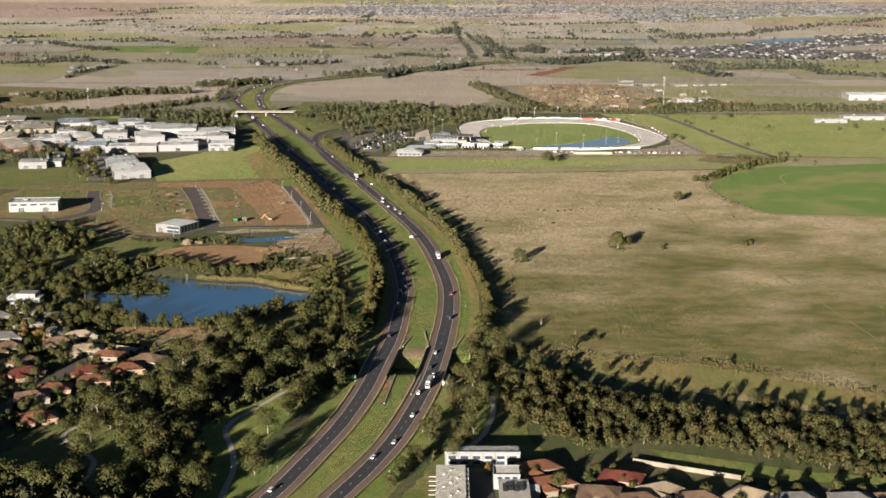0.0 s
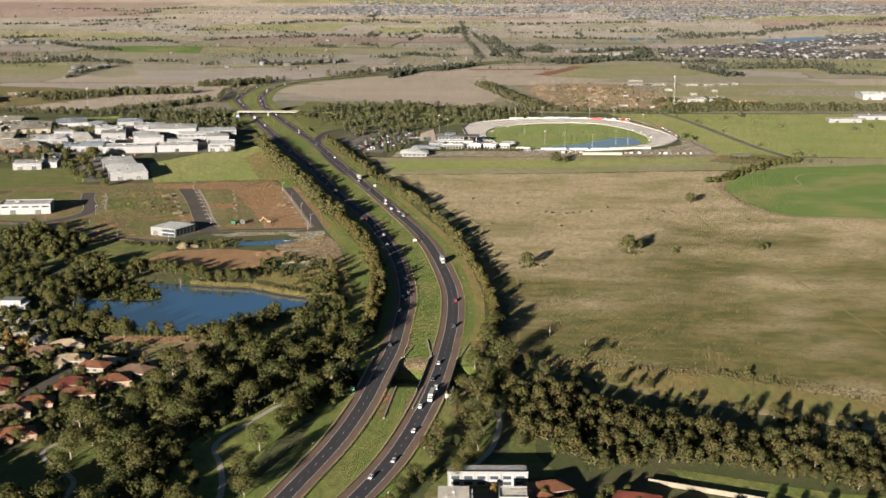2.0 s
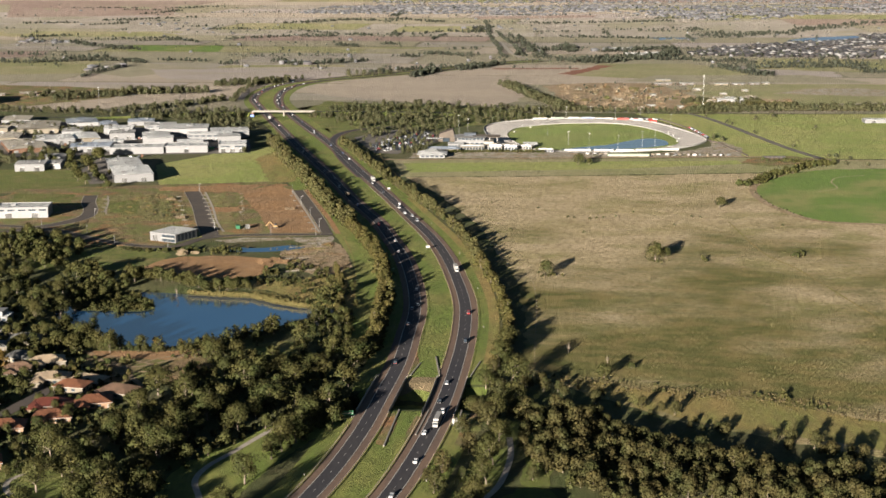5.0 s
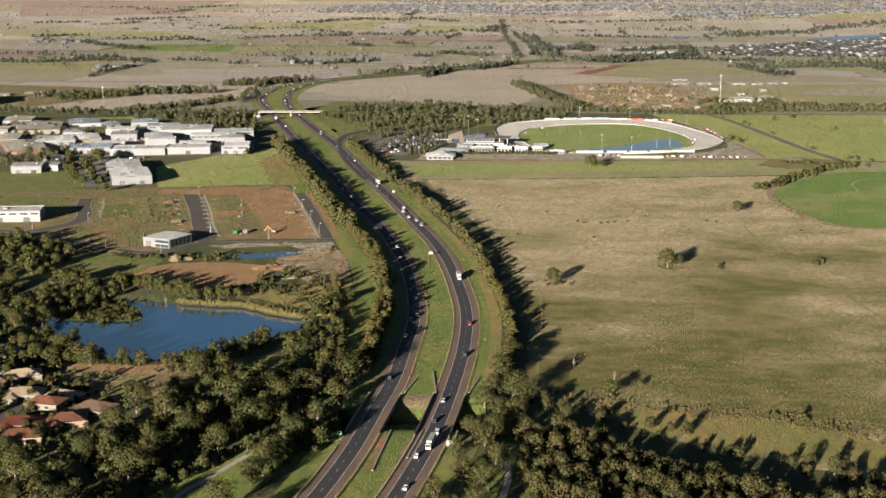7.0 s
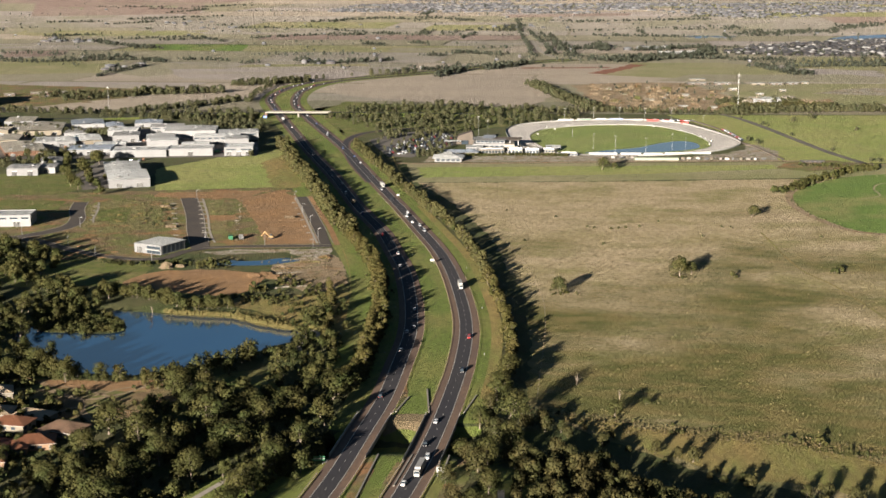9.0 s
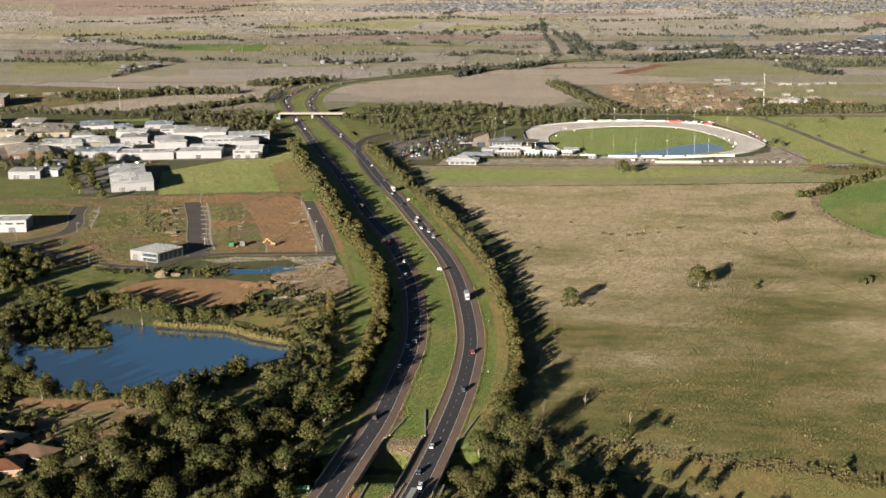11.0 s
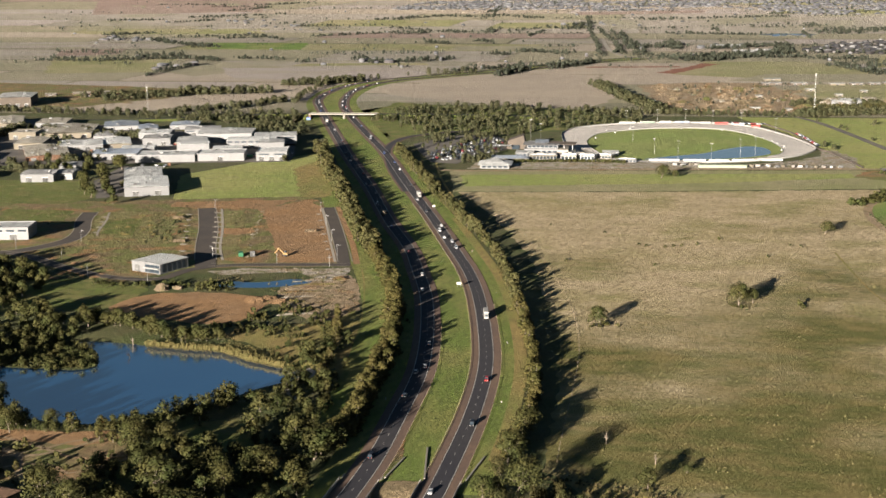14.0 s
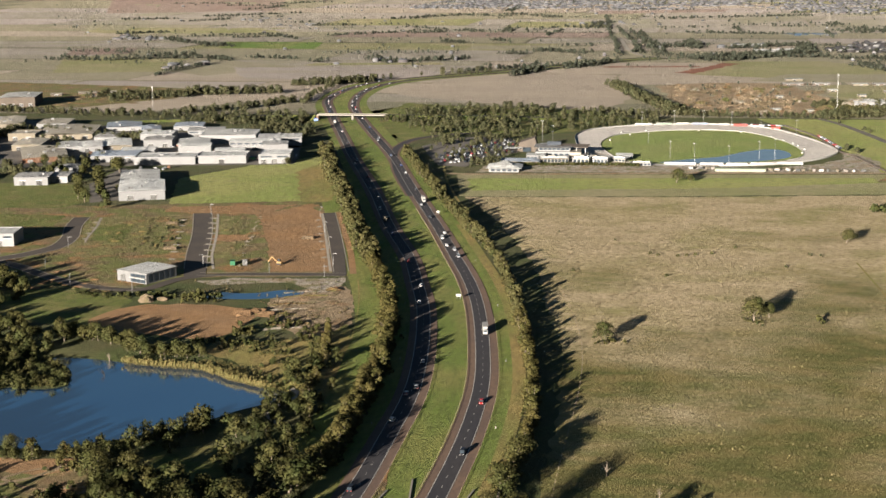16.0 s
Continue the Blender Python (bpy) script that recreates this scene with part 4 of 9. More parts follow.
lane([(-470, 1290), (-400, 1285), (-345, 1268), (-300, 1230), (-262, 1205), (-228, 1200), (-212, 1232), (-180, 1248), (-110, 1253)], 4.0, "street", "winding estate road", lift=0.28)
lane([(-159, 1478), (-145, 1420), (-122, 1330), (-106, 1256)], 2.2, "red", "red earth strip along the street", "earth_strip", 0.21)
for pts in ([(-253, 1462), (-231, 1380), (-213, 1305), (-200, 1262)], [(-171, 1470), (-156, 1408), (-139, 1335), (-122, 1262)], [(-340, 1438), (-330, 1400), (-322, 1360), (-316, 1340)]):
    lane(pts, 0.9, "path", "pale concrete footpath of the new street", "footpath", 0.22)
lane([(-100, 1690), (-56, 1688), (89, 1704), (302, 1720), (390, 1704)], 5.0, "pale", "grey-brown service road before the racing track", lift=0.18)
lane([(300, 2170), (318, 2110), (335, 2010), (350, 1900), (366, 1790), (388, 1690)], 4.5, "yard", "straight grey-brown farm road", "road", 0.18)
lane([(-240, 700), (-234, 740), (-228, 768), (-221, 799), (-216, 820), (-226, 838)], 4.0, "street", "suburban street with a turning circle", lift=0.20)
lane([(-100, 560), (-100, 613), (-100, 642), (-106, 674), (-112, 695), (-110, 713), (-102, 732), (-87, 767), (-70, 785)], 1.4, "path", "pale winding gravel path", "footpath", 0.24, True)
lane([(-166, 625), (-166, 640), (-168, 653), (-179, 669), (-189, 681), (-192, 694), (-186, 703)], 1.3, "path", "pale curving park path", "footpath", 0.24)
lane([(8, 662), (12, 676), (19, 696), (24, 729), (24, 756)], 1.4, "path", "footpath through dark grass", "footpath", 0.24, True)
lane([(-90, 1010), (-84, 1000), (-88, 985), (-92, 970), (-84, 955)], 1.2, "path", "pale path beside the lake", "footpath", 0.3, True)
lane([(-213, 898), (-199, 879), (-185, 870), (-177, 850), (-167, 834)], 1.6, "pale", "pale dirt track over bare park ground", "footpath", 0.26, True)
lane([(-151, 905), (-155, 896), (-164, 881), (-176, 870), (-190, 868)], 1.2, "pale", "pale dirt track over bare park ground", "footpath", 0.27, True)
lane([(-236, 872), (-222, 884), (-205, 882), (-190, 872), (-178, 876), (-168, 888), (-158, 892)], 0.9, "pale", "winding dirt path over bare park ground", "footpath", 0.28, True)
lane([(-190, 846), (-180, 858), (-166, 858), (-156, 850), (-146, 856), (-138, 868), (-132, 884)], 1.0, "pale", "winding dirt path over bare park ground", "footpath", 0.3, True)
lane([(-205, 893), (-180, 880), (-160, 868), (-140, 872)], 1.0, "pale", "narrow dirt track over bare park ground", "footpath", 0.28, True)
lane([(-1200, 2080), (-700, 2090), (-560, 2095)], 4, "asphalt", "far side of the approach road", lift=0.2)
lane(np.c_[drawn_in([150, 100, 74, 56, 47, 38, 18], [3190, 3260, 3420, 3800, 4050, 4300, 4950])[:2]], 5, "path", "straight far avenue between trees", "road", 0.9, True)
lane([(218, 1320), (223, 1191), (238, 1125), (255, 999), (268, 882)], 0.7, "dryverge", "faint wheel track across the paddock", "footpath", 0.16)
patch("scrub_ground", [(290, 1668), (306, 1712), (356, 1729), (378, 1708), (358, 1660), (315, 1646)], 0.2, M["brown"], "brown scrubby ground beside the farm road", 0, 2.5)
ribbon("earth_strip", catmull([(300, 1562), (274, 1510), (266, 1440), (275, 1376), (293, 1327), (331, 1312), (400, 1306), (620, 1326)], 8), -3.5, 3.5, 0.17, M["pale"], "pale bare margin of the crop field", "earth strip")
lane([(378, 1700), (430, 1692), (520, 1690), (660, 1684)], 2.2, "pale", "pale dirt track beside the crop", "road", 0.2)
lane([(330, 1480), (352, 1500), (356, 1540), (370, 1570), (400, 1585)], 0.9, "olive", "faint track curving through the crop", "footpath", 0.18)
lane([(-100, 1240), (-92, 1200), (-84, 1150), (-78, 1100), (-76, 1050), (-72, 1000)], 0.5, "dryverge", "thin worn foot track along a fence", "footpath", 0.2)
lane([(-60, 1500), (-75, 1560), (-95, 1660), (-110, 1760)], 1.0, "dryverge", "fence track along the tree belt", "footpath", 0.2)


for pts, half in (([(-266, 1464), (-242, 1380), (-225, 1310), (-212, 1262)], 7.0), ([(-356, 1438), (-348, 1400), (-334, 1355), (-332, 1320), (-350, 1285), (-380, 1262)], 6.0), ([(-166, 1474), (-150, 1410), (-132, 1335), (-115, 1262)], 4.5), ([(-470, 1290), (-400, 1285), (-345, 1268), (-300, 1230), (-262, 1205), (-228, 1200)], 4.0), ([(-205, 1246), (-180, 1248), (-110, 1253)], 4.0)):
    for side_ in (-1, 1):
        line_ = catmull(pts, 6)
        lo_, hi_ = sorted((side_ * (half + 0.05), side_ * (half + 0.6)))
        ribbon("kerb", line_, lo_, hi_, 0.37, M["path"], "pale concrete kerb of the estate street", "kerb")

# driveway crossovers along the new streets
cross = [(-253 + 45 * u, 1452 - 180 * u, 6.0) for u in np.linspace(0.05, 0.95, 9)] + [(-277 + 45 * u, 1452 - 180 * u, 5.0) for u in np.linspace(0.1, 0.9, 7)] + [(-173 + 47 * u, 1462 - 195 * u, 3.0) for u in np.linspace(0.1, 0.95, 7)] + [(-338 + 18 * u, 1425 - 80 * u, 4.0) for u in np.linspace(0.1, 0.9, 4)]
slab = from_bm("driveway", boxed(-1.0, 1.0, -1.0, 1.0, 0, 0.06), M["path"])
for x, y, w in cross:
    ob = tagged(new("driveway", slab), "short pale concrete driveway crossover of an empty lot", "driveway", kind="structure")
    ob.matrix_world = pose(x, y, 0.235, 0, 0, -14) @ Matrix.Diagonal((w / 2, 1.8, 1, 1))
# ---- trees ----


def tube(points, radii, sides=6):
    """Vertices and quads of a tapered limb through points."""
    pts, v, q = [Vector(p) for p in points], [], []
    for k, (p, r) in enumerate(zip(pts, radii)):
        d = (pts[min(k + 1, len(pts) - 1)] - pts[max(k - 1, 0)]).normalized()
        u = d.orthogonal().normalized()
        w = d.cross(u)
        v += [p + (u * math.cos(6.2832 * s / sides) + w * math.sin(6.2832 * s / sides)) * r for s in range(sides)]
    for k in range(len(pts) - 1):
        q += [[k * sides + s, k * sides + (s + 1) % sides, (k + 1) * sides + (s + 1) % sides, (k + 1) * sides + s] for s in range(sides)]
    return np.array(v), np.array(q)


def foliage(rng, lobes, n, leaf, flat=0.75):
    """Leaf clumps over and inside a set of lobes: small blades that face outwards."""
    c = np.array([l[0] for l in lobes], float)
    r = np.array([l[1] for l in lobes], float)
    pick = rng.choice(len(lobes), n, p=r ** 2 / (r ** 2).sum())
    d = rng.normal(size=(n, 3))
    d[:, 2] = d[:, 2] * 0.9 + 0.25
    d /= np.linalg.norm(d, axis=1)[:, None]
    depth = np.where(rng.random(n) < 0.2, rng.uniform(0.3, 0.8, n), rng.uniform(0.8, 1.12, n)) * np.where(rng.random(n) < 0.13, 1.25, 1.0)
    knob = np.sin(6.1 * d[:, 0] + 1.7 * pick) * np.sin(6.7 * d[:, 1] + 2.3 * pick) + np.sin(5.9 * d[:, 2] + 1.1 * pick) * np.sin(7.3 * d[:, 0] - 0.9 * pick)
    depth = depth * (1 + 0.15 * knob)
    squash = 1 + 0.28 * np.sin(pick[:, None] * np.array([1.3, 2.1, 3.7]) + np.array([0.2, 1.1, 2.9]))
    p = c[pick] + d * (r[pick] * depth)[:, None] * np.array([1, 1, flat]) * squash
    nrm = d + rng.normal(size=(n, 3)) * 0.45
    nrm /= np.linalg.norm(nrm, axis=1)[:, None]
    u = np.cross(nrm, rng.normal(size=(n, 3)))
    u /= np.linalg.norm(u, axis=1)[:, None] + 1e-9
    w = np.cross(nrm, u)
    s = leaf * rng.uniform(0.5, 1.25, n)[:, None]
    k = rng.uniform(0.45, 1.0, n)[:, None]
    tip = nrm * s * rng.uniform(-0.25, 0.25, n)[:, None]
    v = np.stack([p - u * s * 0.62, p + u * s * 0.62, p + w * s * k * 1.1 + tip], 1).reshape(-1, 3)
    soft = d * 0.85 + (p - c.mean(0)) / (np.abs(p - c.mean(0)).max() + 1e-9) * 0.6 + rng.normal(size=(n, 3)) * 0.16 + (0, 0, 0.1)
    soft /= np.linalg.norm(soft, axis=1)[:, None]
    return v, np.arange(3 * n).reshape(-1, 3), np.repeat(soft, 3, 0)


def gum(rng, tall, wide, lobes, n, leaf, base=0.3, sides=6, limbs=True):
    """A gum tree: a leaning tapered trunk, limbs to the lobes of an open crown. Trunk and crown apart."""
    lean = rng.normal(size=2) * 0.05 * tall
    fork = tall * rng.uniform(base - 0.08, base + 0.05)
    lobes = int(lobes * 1.15)
    lob = [((lean[0], lean[1], tall - wide * 0.38), wide * 0.46)]
    turn0 = rng.uniform(0, 6.28)
    for k in range(1, lobes):
        level = (k - 0.5) / (lobes - 1)
        ang = turn0 + 2.4 * k + rng.uniform(-0.4, 0.4)
        r = wide * rng.uniform(0.27, 0.5)
        z = tall * (base + 0.02 + (0.8 - base) * level)
        out = wide * rng.uniform(0.3, 0.85) * (1.0 - 0.4 * level)
        lob.append(((lean[0] + out * math.cos(ang), lean[1] + out * math.sin(ang), z), r))
    r0 = 0.022 * tall + 0.08
    pieces = [tube([(0, 0, -0.8), (0, 0, fork * 0.4), (lean[0] * 0.6, lean[1] * 0.6, fork), (lean[0], lean[1], tall * 0.8)], [r0 * 1.25, r0, r0 * 0.8, r0 * 0.2], sides)]
    if limbs:
        for c, r in lob[1::2]:
            mid = ((lean[0] * 0.6 + c[0]) / 2, (lean[1] * 0.6 + c[1]) / 2, (fork + c[2]) / 2 + 0.3)
            pieces.append(tube([(lean[0] * 0.5, lean[1] * 0.5, fork * 0.9), mid, c], [r0 * 0.5, r0 * 0.35, r0 * 0.1], 4))
    return joined(pieces), foliage(rng, lob, n, leaf)


def proto(seed, mat, *a, **k):
    trunk, (v, q, nrm) = gum(np.random.default_rng(seed), *a, **k)
    crown = mesh_np("crown", v, q, [M[mat]])
    crown.normals_split_custom_set_from_vertices(nrm)
    return {"trunk": trunk, "crown": (v, q), "normals": nrm, "mat": mat, "meshes": (mesh_np("trunk", *trunk, [M["bark"]], smooth=True), crown)}


GUMS = [proto(s, "leaf", t, w, l + 5, int(n * 1.9), 0.55) for s, t, w, l, n in ((1, 13.5, 6.2, 9, 1350), (2, 12, 5.6, 8, 1200), (3, 15, 6.4, 11, 1500), (4, 10, 5.2, 8, 1050), (5, 13, 5.0, 8, 1100), (6, 11, 6.2, 10, 1300))]
CREEKSIDE = [proto(s, "leafcreek", t, w, l + 6, int(n * 1.5), 0.62, base=0.14, sides=5) for s, t, w, l, n in ((91, 10.5, 5.2, 8, 1150), (92, 9, 5.0, 8, 1050), (93, 12, 5.4, 9, 1250), (94, 8.5, 4.8, 7, 950), (95, 10, 5.6, 9, 1150))]
CREEKFAR = [proto(s, "leafcreek", t, w, l + 5, 620, 1.04, base=0.14, limbs=False, sides=5) for s, t, w, l in ((96, 10.5, 5.2, 8), (97, 9, 4.8, 8), (98, 11.5, 5.4, 9))]
SPARSE = [proto(s, "leaf", t, w, l + 4, 650, 1.2, base=0.3, limbs=False, sides=5) for s, t, w, l in ((7, 13.5, 6.2, 9), (8, 12, 5.6, 8), (9, 10, 5.4, 8), (10, 13, 6.0, 10))]
BELT = [proto(s, "leafbelt", t, w, l + 3, int(n * 1.3), 0.62, base=0.12) for s, t, w, l, n in ((11, 10, 3.3, 8, 860), (12, 9, 3.0, 7, 760), (13, 11, 3.2, 8, 900), (14, 8, 3.0, 7, 720))]
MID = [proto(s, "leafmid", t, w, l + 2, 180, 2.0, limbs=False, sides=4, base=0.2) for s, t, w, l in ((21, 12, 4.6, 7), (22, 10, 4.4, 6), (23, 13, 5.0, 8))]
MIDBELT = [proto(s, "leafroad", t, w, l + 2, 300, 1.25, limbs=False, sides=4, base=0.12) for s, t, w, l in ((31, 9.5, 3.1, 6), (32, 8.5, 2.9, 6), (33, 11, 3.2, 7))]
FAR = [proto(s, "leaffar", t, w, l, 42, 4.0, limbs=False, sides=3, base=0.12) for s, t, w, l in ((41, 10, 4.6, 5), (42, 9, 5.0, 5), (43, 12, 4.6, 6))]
SHRUB = [proto(s, "leaf", t, w, l, 54, 1.15, limbs=False, sides=3, base=0.1) for s, t, w, l in ((51, 2.4, 1.6, 4), (52, 3.2, 1.9, 5))]
SCRUBBY = [proto(s, "leaf", t, w, l + 3, int(n * 0.8), 0.83, base=0.12, limbs=False, sides=5) for s, t, w, l, n in ((15, 10, 4.2, 8, 760), (16, 8.5, 4.0, 7, 700), (17, 11, 4.4, 8, 800))]
GARDEN = [proto(s, "leaf", t, w, l + 2, 260, 1.7, base=0.15, limbs=False, sides=4) for s, t, w, l in ((18, 11, 5.2, 7), (19, 9.5, 5.0, 7))]
AUTUMN = [proto(s, "leafautumn", t, w, l, 640, 0.85, base=0.2) for s, t, w, l in ((61, 8, 3.4, 7), (62, 9, 3.2, 7))]
PALETUFT = [proto(s, "strawtuft", 0.7, 1.3, 4, 14, 0.6, limbs=False, sides=3, base=0.1) for s in (73, 74)]
TUSSOCK = [proto(s, "tussock", 1.1, 0.9, 3, 30, 0.6, limbs=False, sides=3, base=0.1) for s in (71, 72)]
rng = np.random.default_rng(7)
KEEP_OFF = [([(-266, 1464), (-242, 1380), (-225, 1310), (-206, 1240)], 11), ([(-356, 1438), (-348, 1400), (-334, 1355), (-332, 1320), (-350, 1285), (-380, 1255)], 7.5), ([(-166, 1474), (-150, 1410), (-132, 1335), (-115, 1256)], 9), ([(-470, 1290), (-400, 1285), (-345, 1268), (-300, 1230), (-262, 1205), (-228, 1200), (-212, 1232), (-180, 1248), (-110, 1253)], 5.5), ([(-126, 1615), (-144, 1690), (-160, 1770), (-169, 1825), (-172, 1876), (-167, 1925), (-154, 1956), (-128, 1985), (-90, 2005)], 9), (ROAD_R, 10.5), (ROAD_L, 10.5), ([(-100, 560), (-100, 642), (-112, 695), (-102, 732), (-87, 767)], 3.5), ([(8, 662), (24, 729), (24, 756)], 3.5), ([(-240, 700), (-228, 768), (-216, 820)], 6)]


def free(x, y, lake=True):
    ok = np.ones(len(x), bool)
    for line, d in KEEP_OFF:
        ok &= away(line, x, y) > d
    if lake:
        ok &= ~(inside(LAKE, x, y) & (away(LAKE, x, y, True) > 1.5))
    return ok


def scatter(poly, gap, lake=True):
    xs, ys = [p[0] for p in poly], [p[1] for p in poly]
    x, y = np.meshgrid(np.arange(min(xs), max(xs) + gap, gap), np.arange(min(ys), max(ys) + gap, gap))
    x = (x + (np.arange(len(x)) % 2)[:, None] * gap / 2 + rng.uniform(-0.42, 0.42, x.shape) * gap).ravel()
    y = (y + rng.uniform(-0.42, 0.42, y.shape) * gap).ravel()
    ok = inside(poly, x, y)
    x, y = x[ok], y[ok]
    ok = free(x, y, lake)
    return np.c_[x[ok], y[ok]]


def along(pts, gap, wide, rows=1):
    line = catmull(pts, gap)
    d = np.gradient(line, axis=0)
    d /= np.linalg.norm(d, axis=1)[:, None]
    side = np.c_[d[:, 1], -d[:, 0]]
    out = [line + side * (((k + 0.5) / rows - 0.5) * 2 * wide + rng.normal(size=(len(line), 1)) * wide * 0.35) + d * rng.uniform(-0.4, 0.4, (len(line), 1)) * gap for k in range(rows)]
    out = np.concatenate(out)
    ok = free(out[:, 0], out[:, 1])
    return out[ok]


def plant(kinds, spots, name, label, group, lo=0.75, hi=1.15, category="tree"):
    """One tree with a trunk and a crown for each spot."""
    z = height(spots[:, 0], spots[:, 1])
    for (x, y), h in zip(spots, z):
        p = kinds[rng.integers(len(kinds))]
        tree = tagged(new(name), label, category, group)
        s = rng.uniform(lo, hi)
        tree.matrix_world = pose(x, y, h, 0, 0, rng.uniform(0, 360)) @ Matrix.Diagonal((s * rng.uniform(0.85, 1.15), s * rng.uniform(0.85, 1.15), s, 1))
        for nm, me in zip(("trunk", "crown"), p["meshes"]):
            new(nm, me).parent = tree


def grove(kinds, spots, reach, label, group, lo, hi, far_label, far_kinds=None):
    """The trees nearer than reach one by one, those behind as one growth."""
    near_ = spots[:, 1] < reach
    plant(kinds, spots[near_], "gum_tree", label, group, lo, hi)
    woodland(far_kinds or SPARSE, spots[~near_], "woodland", far_label, lo, hi)


def woodland(kinds, spots, name, label, lo=0.7, hi=1.15, category="trees"):
    """Many trees as one growth."""
    if not len(spots):
        return
    fx, fy, small = drawn_in(spots[:, 0], spots[:, 1]) if spots[:, 1].max() > 3500 else (*spots.T, np.ones(len(spots)))
    spots = np.c_[fx, fy]
    z = height(spots[:, 0], spots[:, 1])
    v, q, slot, nrm, n = [], [], [], [], 0
    for (x, y), h, k_ in zip(spots, z, small):
        p = kinds[rng.integers(len(kinds))]
        a, s = rng.uniform(0, 6.2832), rng.uniform(lo, hi) * k_
        turn = np.array([[math.cos(a), -math.sin(a), 0], [math.sin(a), math.cos(a), 0], [0, 0, 1]]) * s
        for m, key in enumerate(("trunk", "crown")):
            pv, pq = p[key]
            if pq.shape[1] == 4:
                pq = np.r_[pq[:, [0, 1, 2]], pq[:, [0, 2, 3]]]
            v.append(pv @ turn.T + (x, y, h))
            q.append(pq + n)
            slot.append(np.full(len(pq), m))
            nrm.append(p["normals"] @ turn.T / s if m else np.zeros((len(pv), 3)))
            n += len(pv)
    me = mesh_np(name, np.concatenate(v), np.concatenate(q), [M["bark"], M[kinds[0]["mat"]]], np.concatenate(slot))
    me.normals_split_custom_set_from_vertices(np.concatenate(nrm))
    return tagged(new(name, me), label, category, kind="stuff")


BELT_L = [(-54, 890), (-51, 926), (-51, 981), (-53, 1037), (-61, 1126), (-78, 1209), (-100, 1290), (-128, 1390), (-172, 1560), (-215, 1720), (-240, 1830)]
BELT_R = [(22, 880), (24, 920), (26, 957), (25, 1006), (20, 1065), (9, 1146), (-7, 1247), (-24, 1330), (-44, 1400), (-80, 1530), (-134, 1738), (-160, 1835)]
cut = lambda pts, y0, y1: [p for p in pts if y0 <= p[1] <= y1]
plant(BELT, along(cut(BELT_L, 0, 1300), 4.6, 3.0, 2), "roadside_tree", "bushy olive-green roadside tree in a freeway belt", "roadside tree belt", 0.65, 1.2)
plant(BELT, along(cut(BELT_R, 0, 1150), 4.2, 2.8, 1), "roadside_tree", "bushy olive-green roadside tree in a freeway belt", "roadside tree belt", 0.6, 1.12)
woodland(MIDBELT, along(cut(BELT_L, 1280, 1900), 4.6, 4.5, 2), "tree_belt", "dense belt of olive-green trees beside the freeway", 0.8, 1.3)
gaps = along(cut(BELT_R, 1140, 1400), 5.0, 2.6, 1)
woodland(MIDBELT, gaps[~(((gaps[:, 1] > 1338) & (gaps[:, 1] < 1356)) | ((gaps[:, 1] > 1302) & (gaps[:, 1] < 1320)) | ((gaps[:, 1] > 1268) & (gaps[:, 1] < 1284)))], "tree_belt", "broken belt of roadside trees casting long shadows")
gaps = along(cut(BELT_R, 1395, 1900), 4.8, 3.2, 2)
woodland(MIDBELT, gaps[(gaps[:, 1] < 1515) | (gaps[:, 1] > 1546)], "tree_belt", "belt of roadside trees along the exit ramp", 0.5, 0.95)
woodland(SHRUB, along(BELT_R, 4.0, 3.0, 1), "undergrowth", "low shrubs under the roadside trees", category="shrubs")
woodland(SHRUB, along(BELT_L, 5.0, 5.0, 2), "undergrowth", "low shrubs under the roadside trees", category="shrubs")

FOREST_A = [(-171, 742), (-160, 797), (-144, 860), (-116, 888), (-81, 863), (-56, 853), (-50, 800), (-62, 759), (-78, 738), (-92, 752), (-112, 726), (-121, 690), (-129, 712), (-158, 732)]
FOREST_B = [(-172, 699), (-166, 733), (-130, 704), (-120, 652), (-108, 605), (-108, 585), (-150, 585), (-146, 640), (-158, 670)]
FOREST_C = [(-224, 630), (-180, 622), (-160, 612), (-146, 575), (-200, 575)]
FOREST_E = [(-420, 1168), (-324, 1190), (-278, 1098), (-234, 1058), (-205, 1000), (-221, 958), (-214, 900), (-238, 872), (-276, 936), (-320, 985), (-420, 1050)]
FOREST_H = [(-95, 905), (-100, 1000), (-120, 1045), (-118, 1080), (-84, 1080), (-68, 972), (-62, 860), (-77, 855)]
FOREST_I = [(27, 806), (66, 784), (92, 750), (125, 732), (173, 712), (217, 696), (300, 668), (300, 600), (196, 628), (171, 648), (136, 668), (100, 678), (66, 668), (50, 690), (31, 720)]
grove(CREEKSIDE, scatter(FOREST_I, 7.2), 672, "gum tree with a brownish-green crown in the creek woodland", "creek woodland", 0.35, 1.0, "dense creek-side gum woodland with brownish-green crowns", CREEKFAR)
CREEK_WEST = [(18, 864, 0.8), (21, 829, 0.9), (8, 804, 0.7), (14, 775, 1.0), (1, 762, 0.75), (5, 735, 0.9), (-6, 708, 0.85), (-9, 684, 0.8), (-16, 650, 0.8), (-21, 637, 0.7), (26, 801, 0.8), (3, 701, 0.5), (-12, 698, 0.55), (-25, 622, 0.6), (11, 790, 0.6), (17, 845, 0.6), (33, 700, 0.6)]
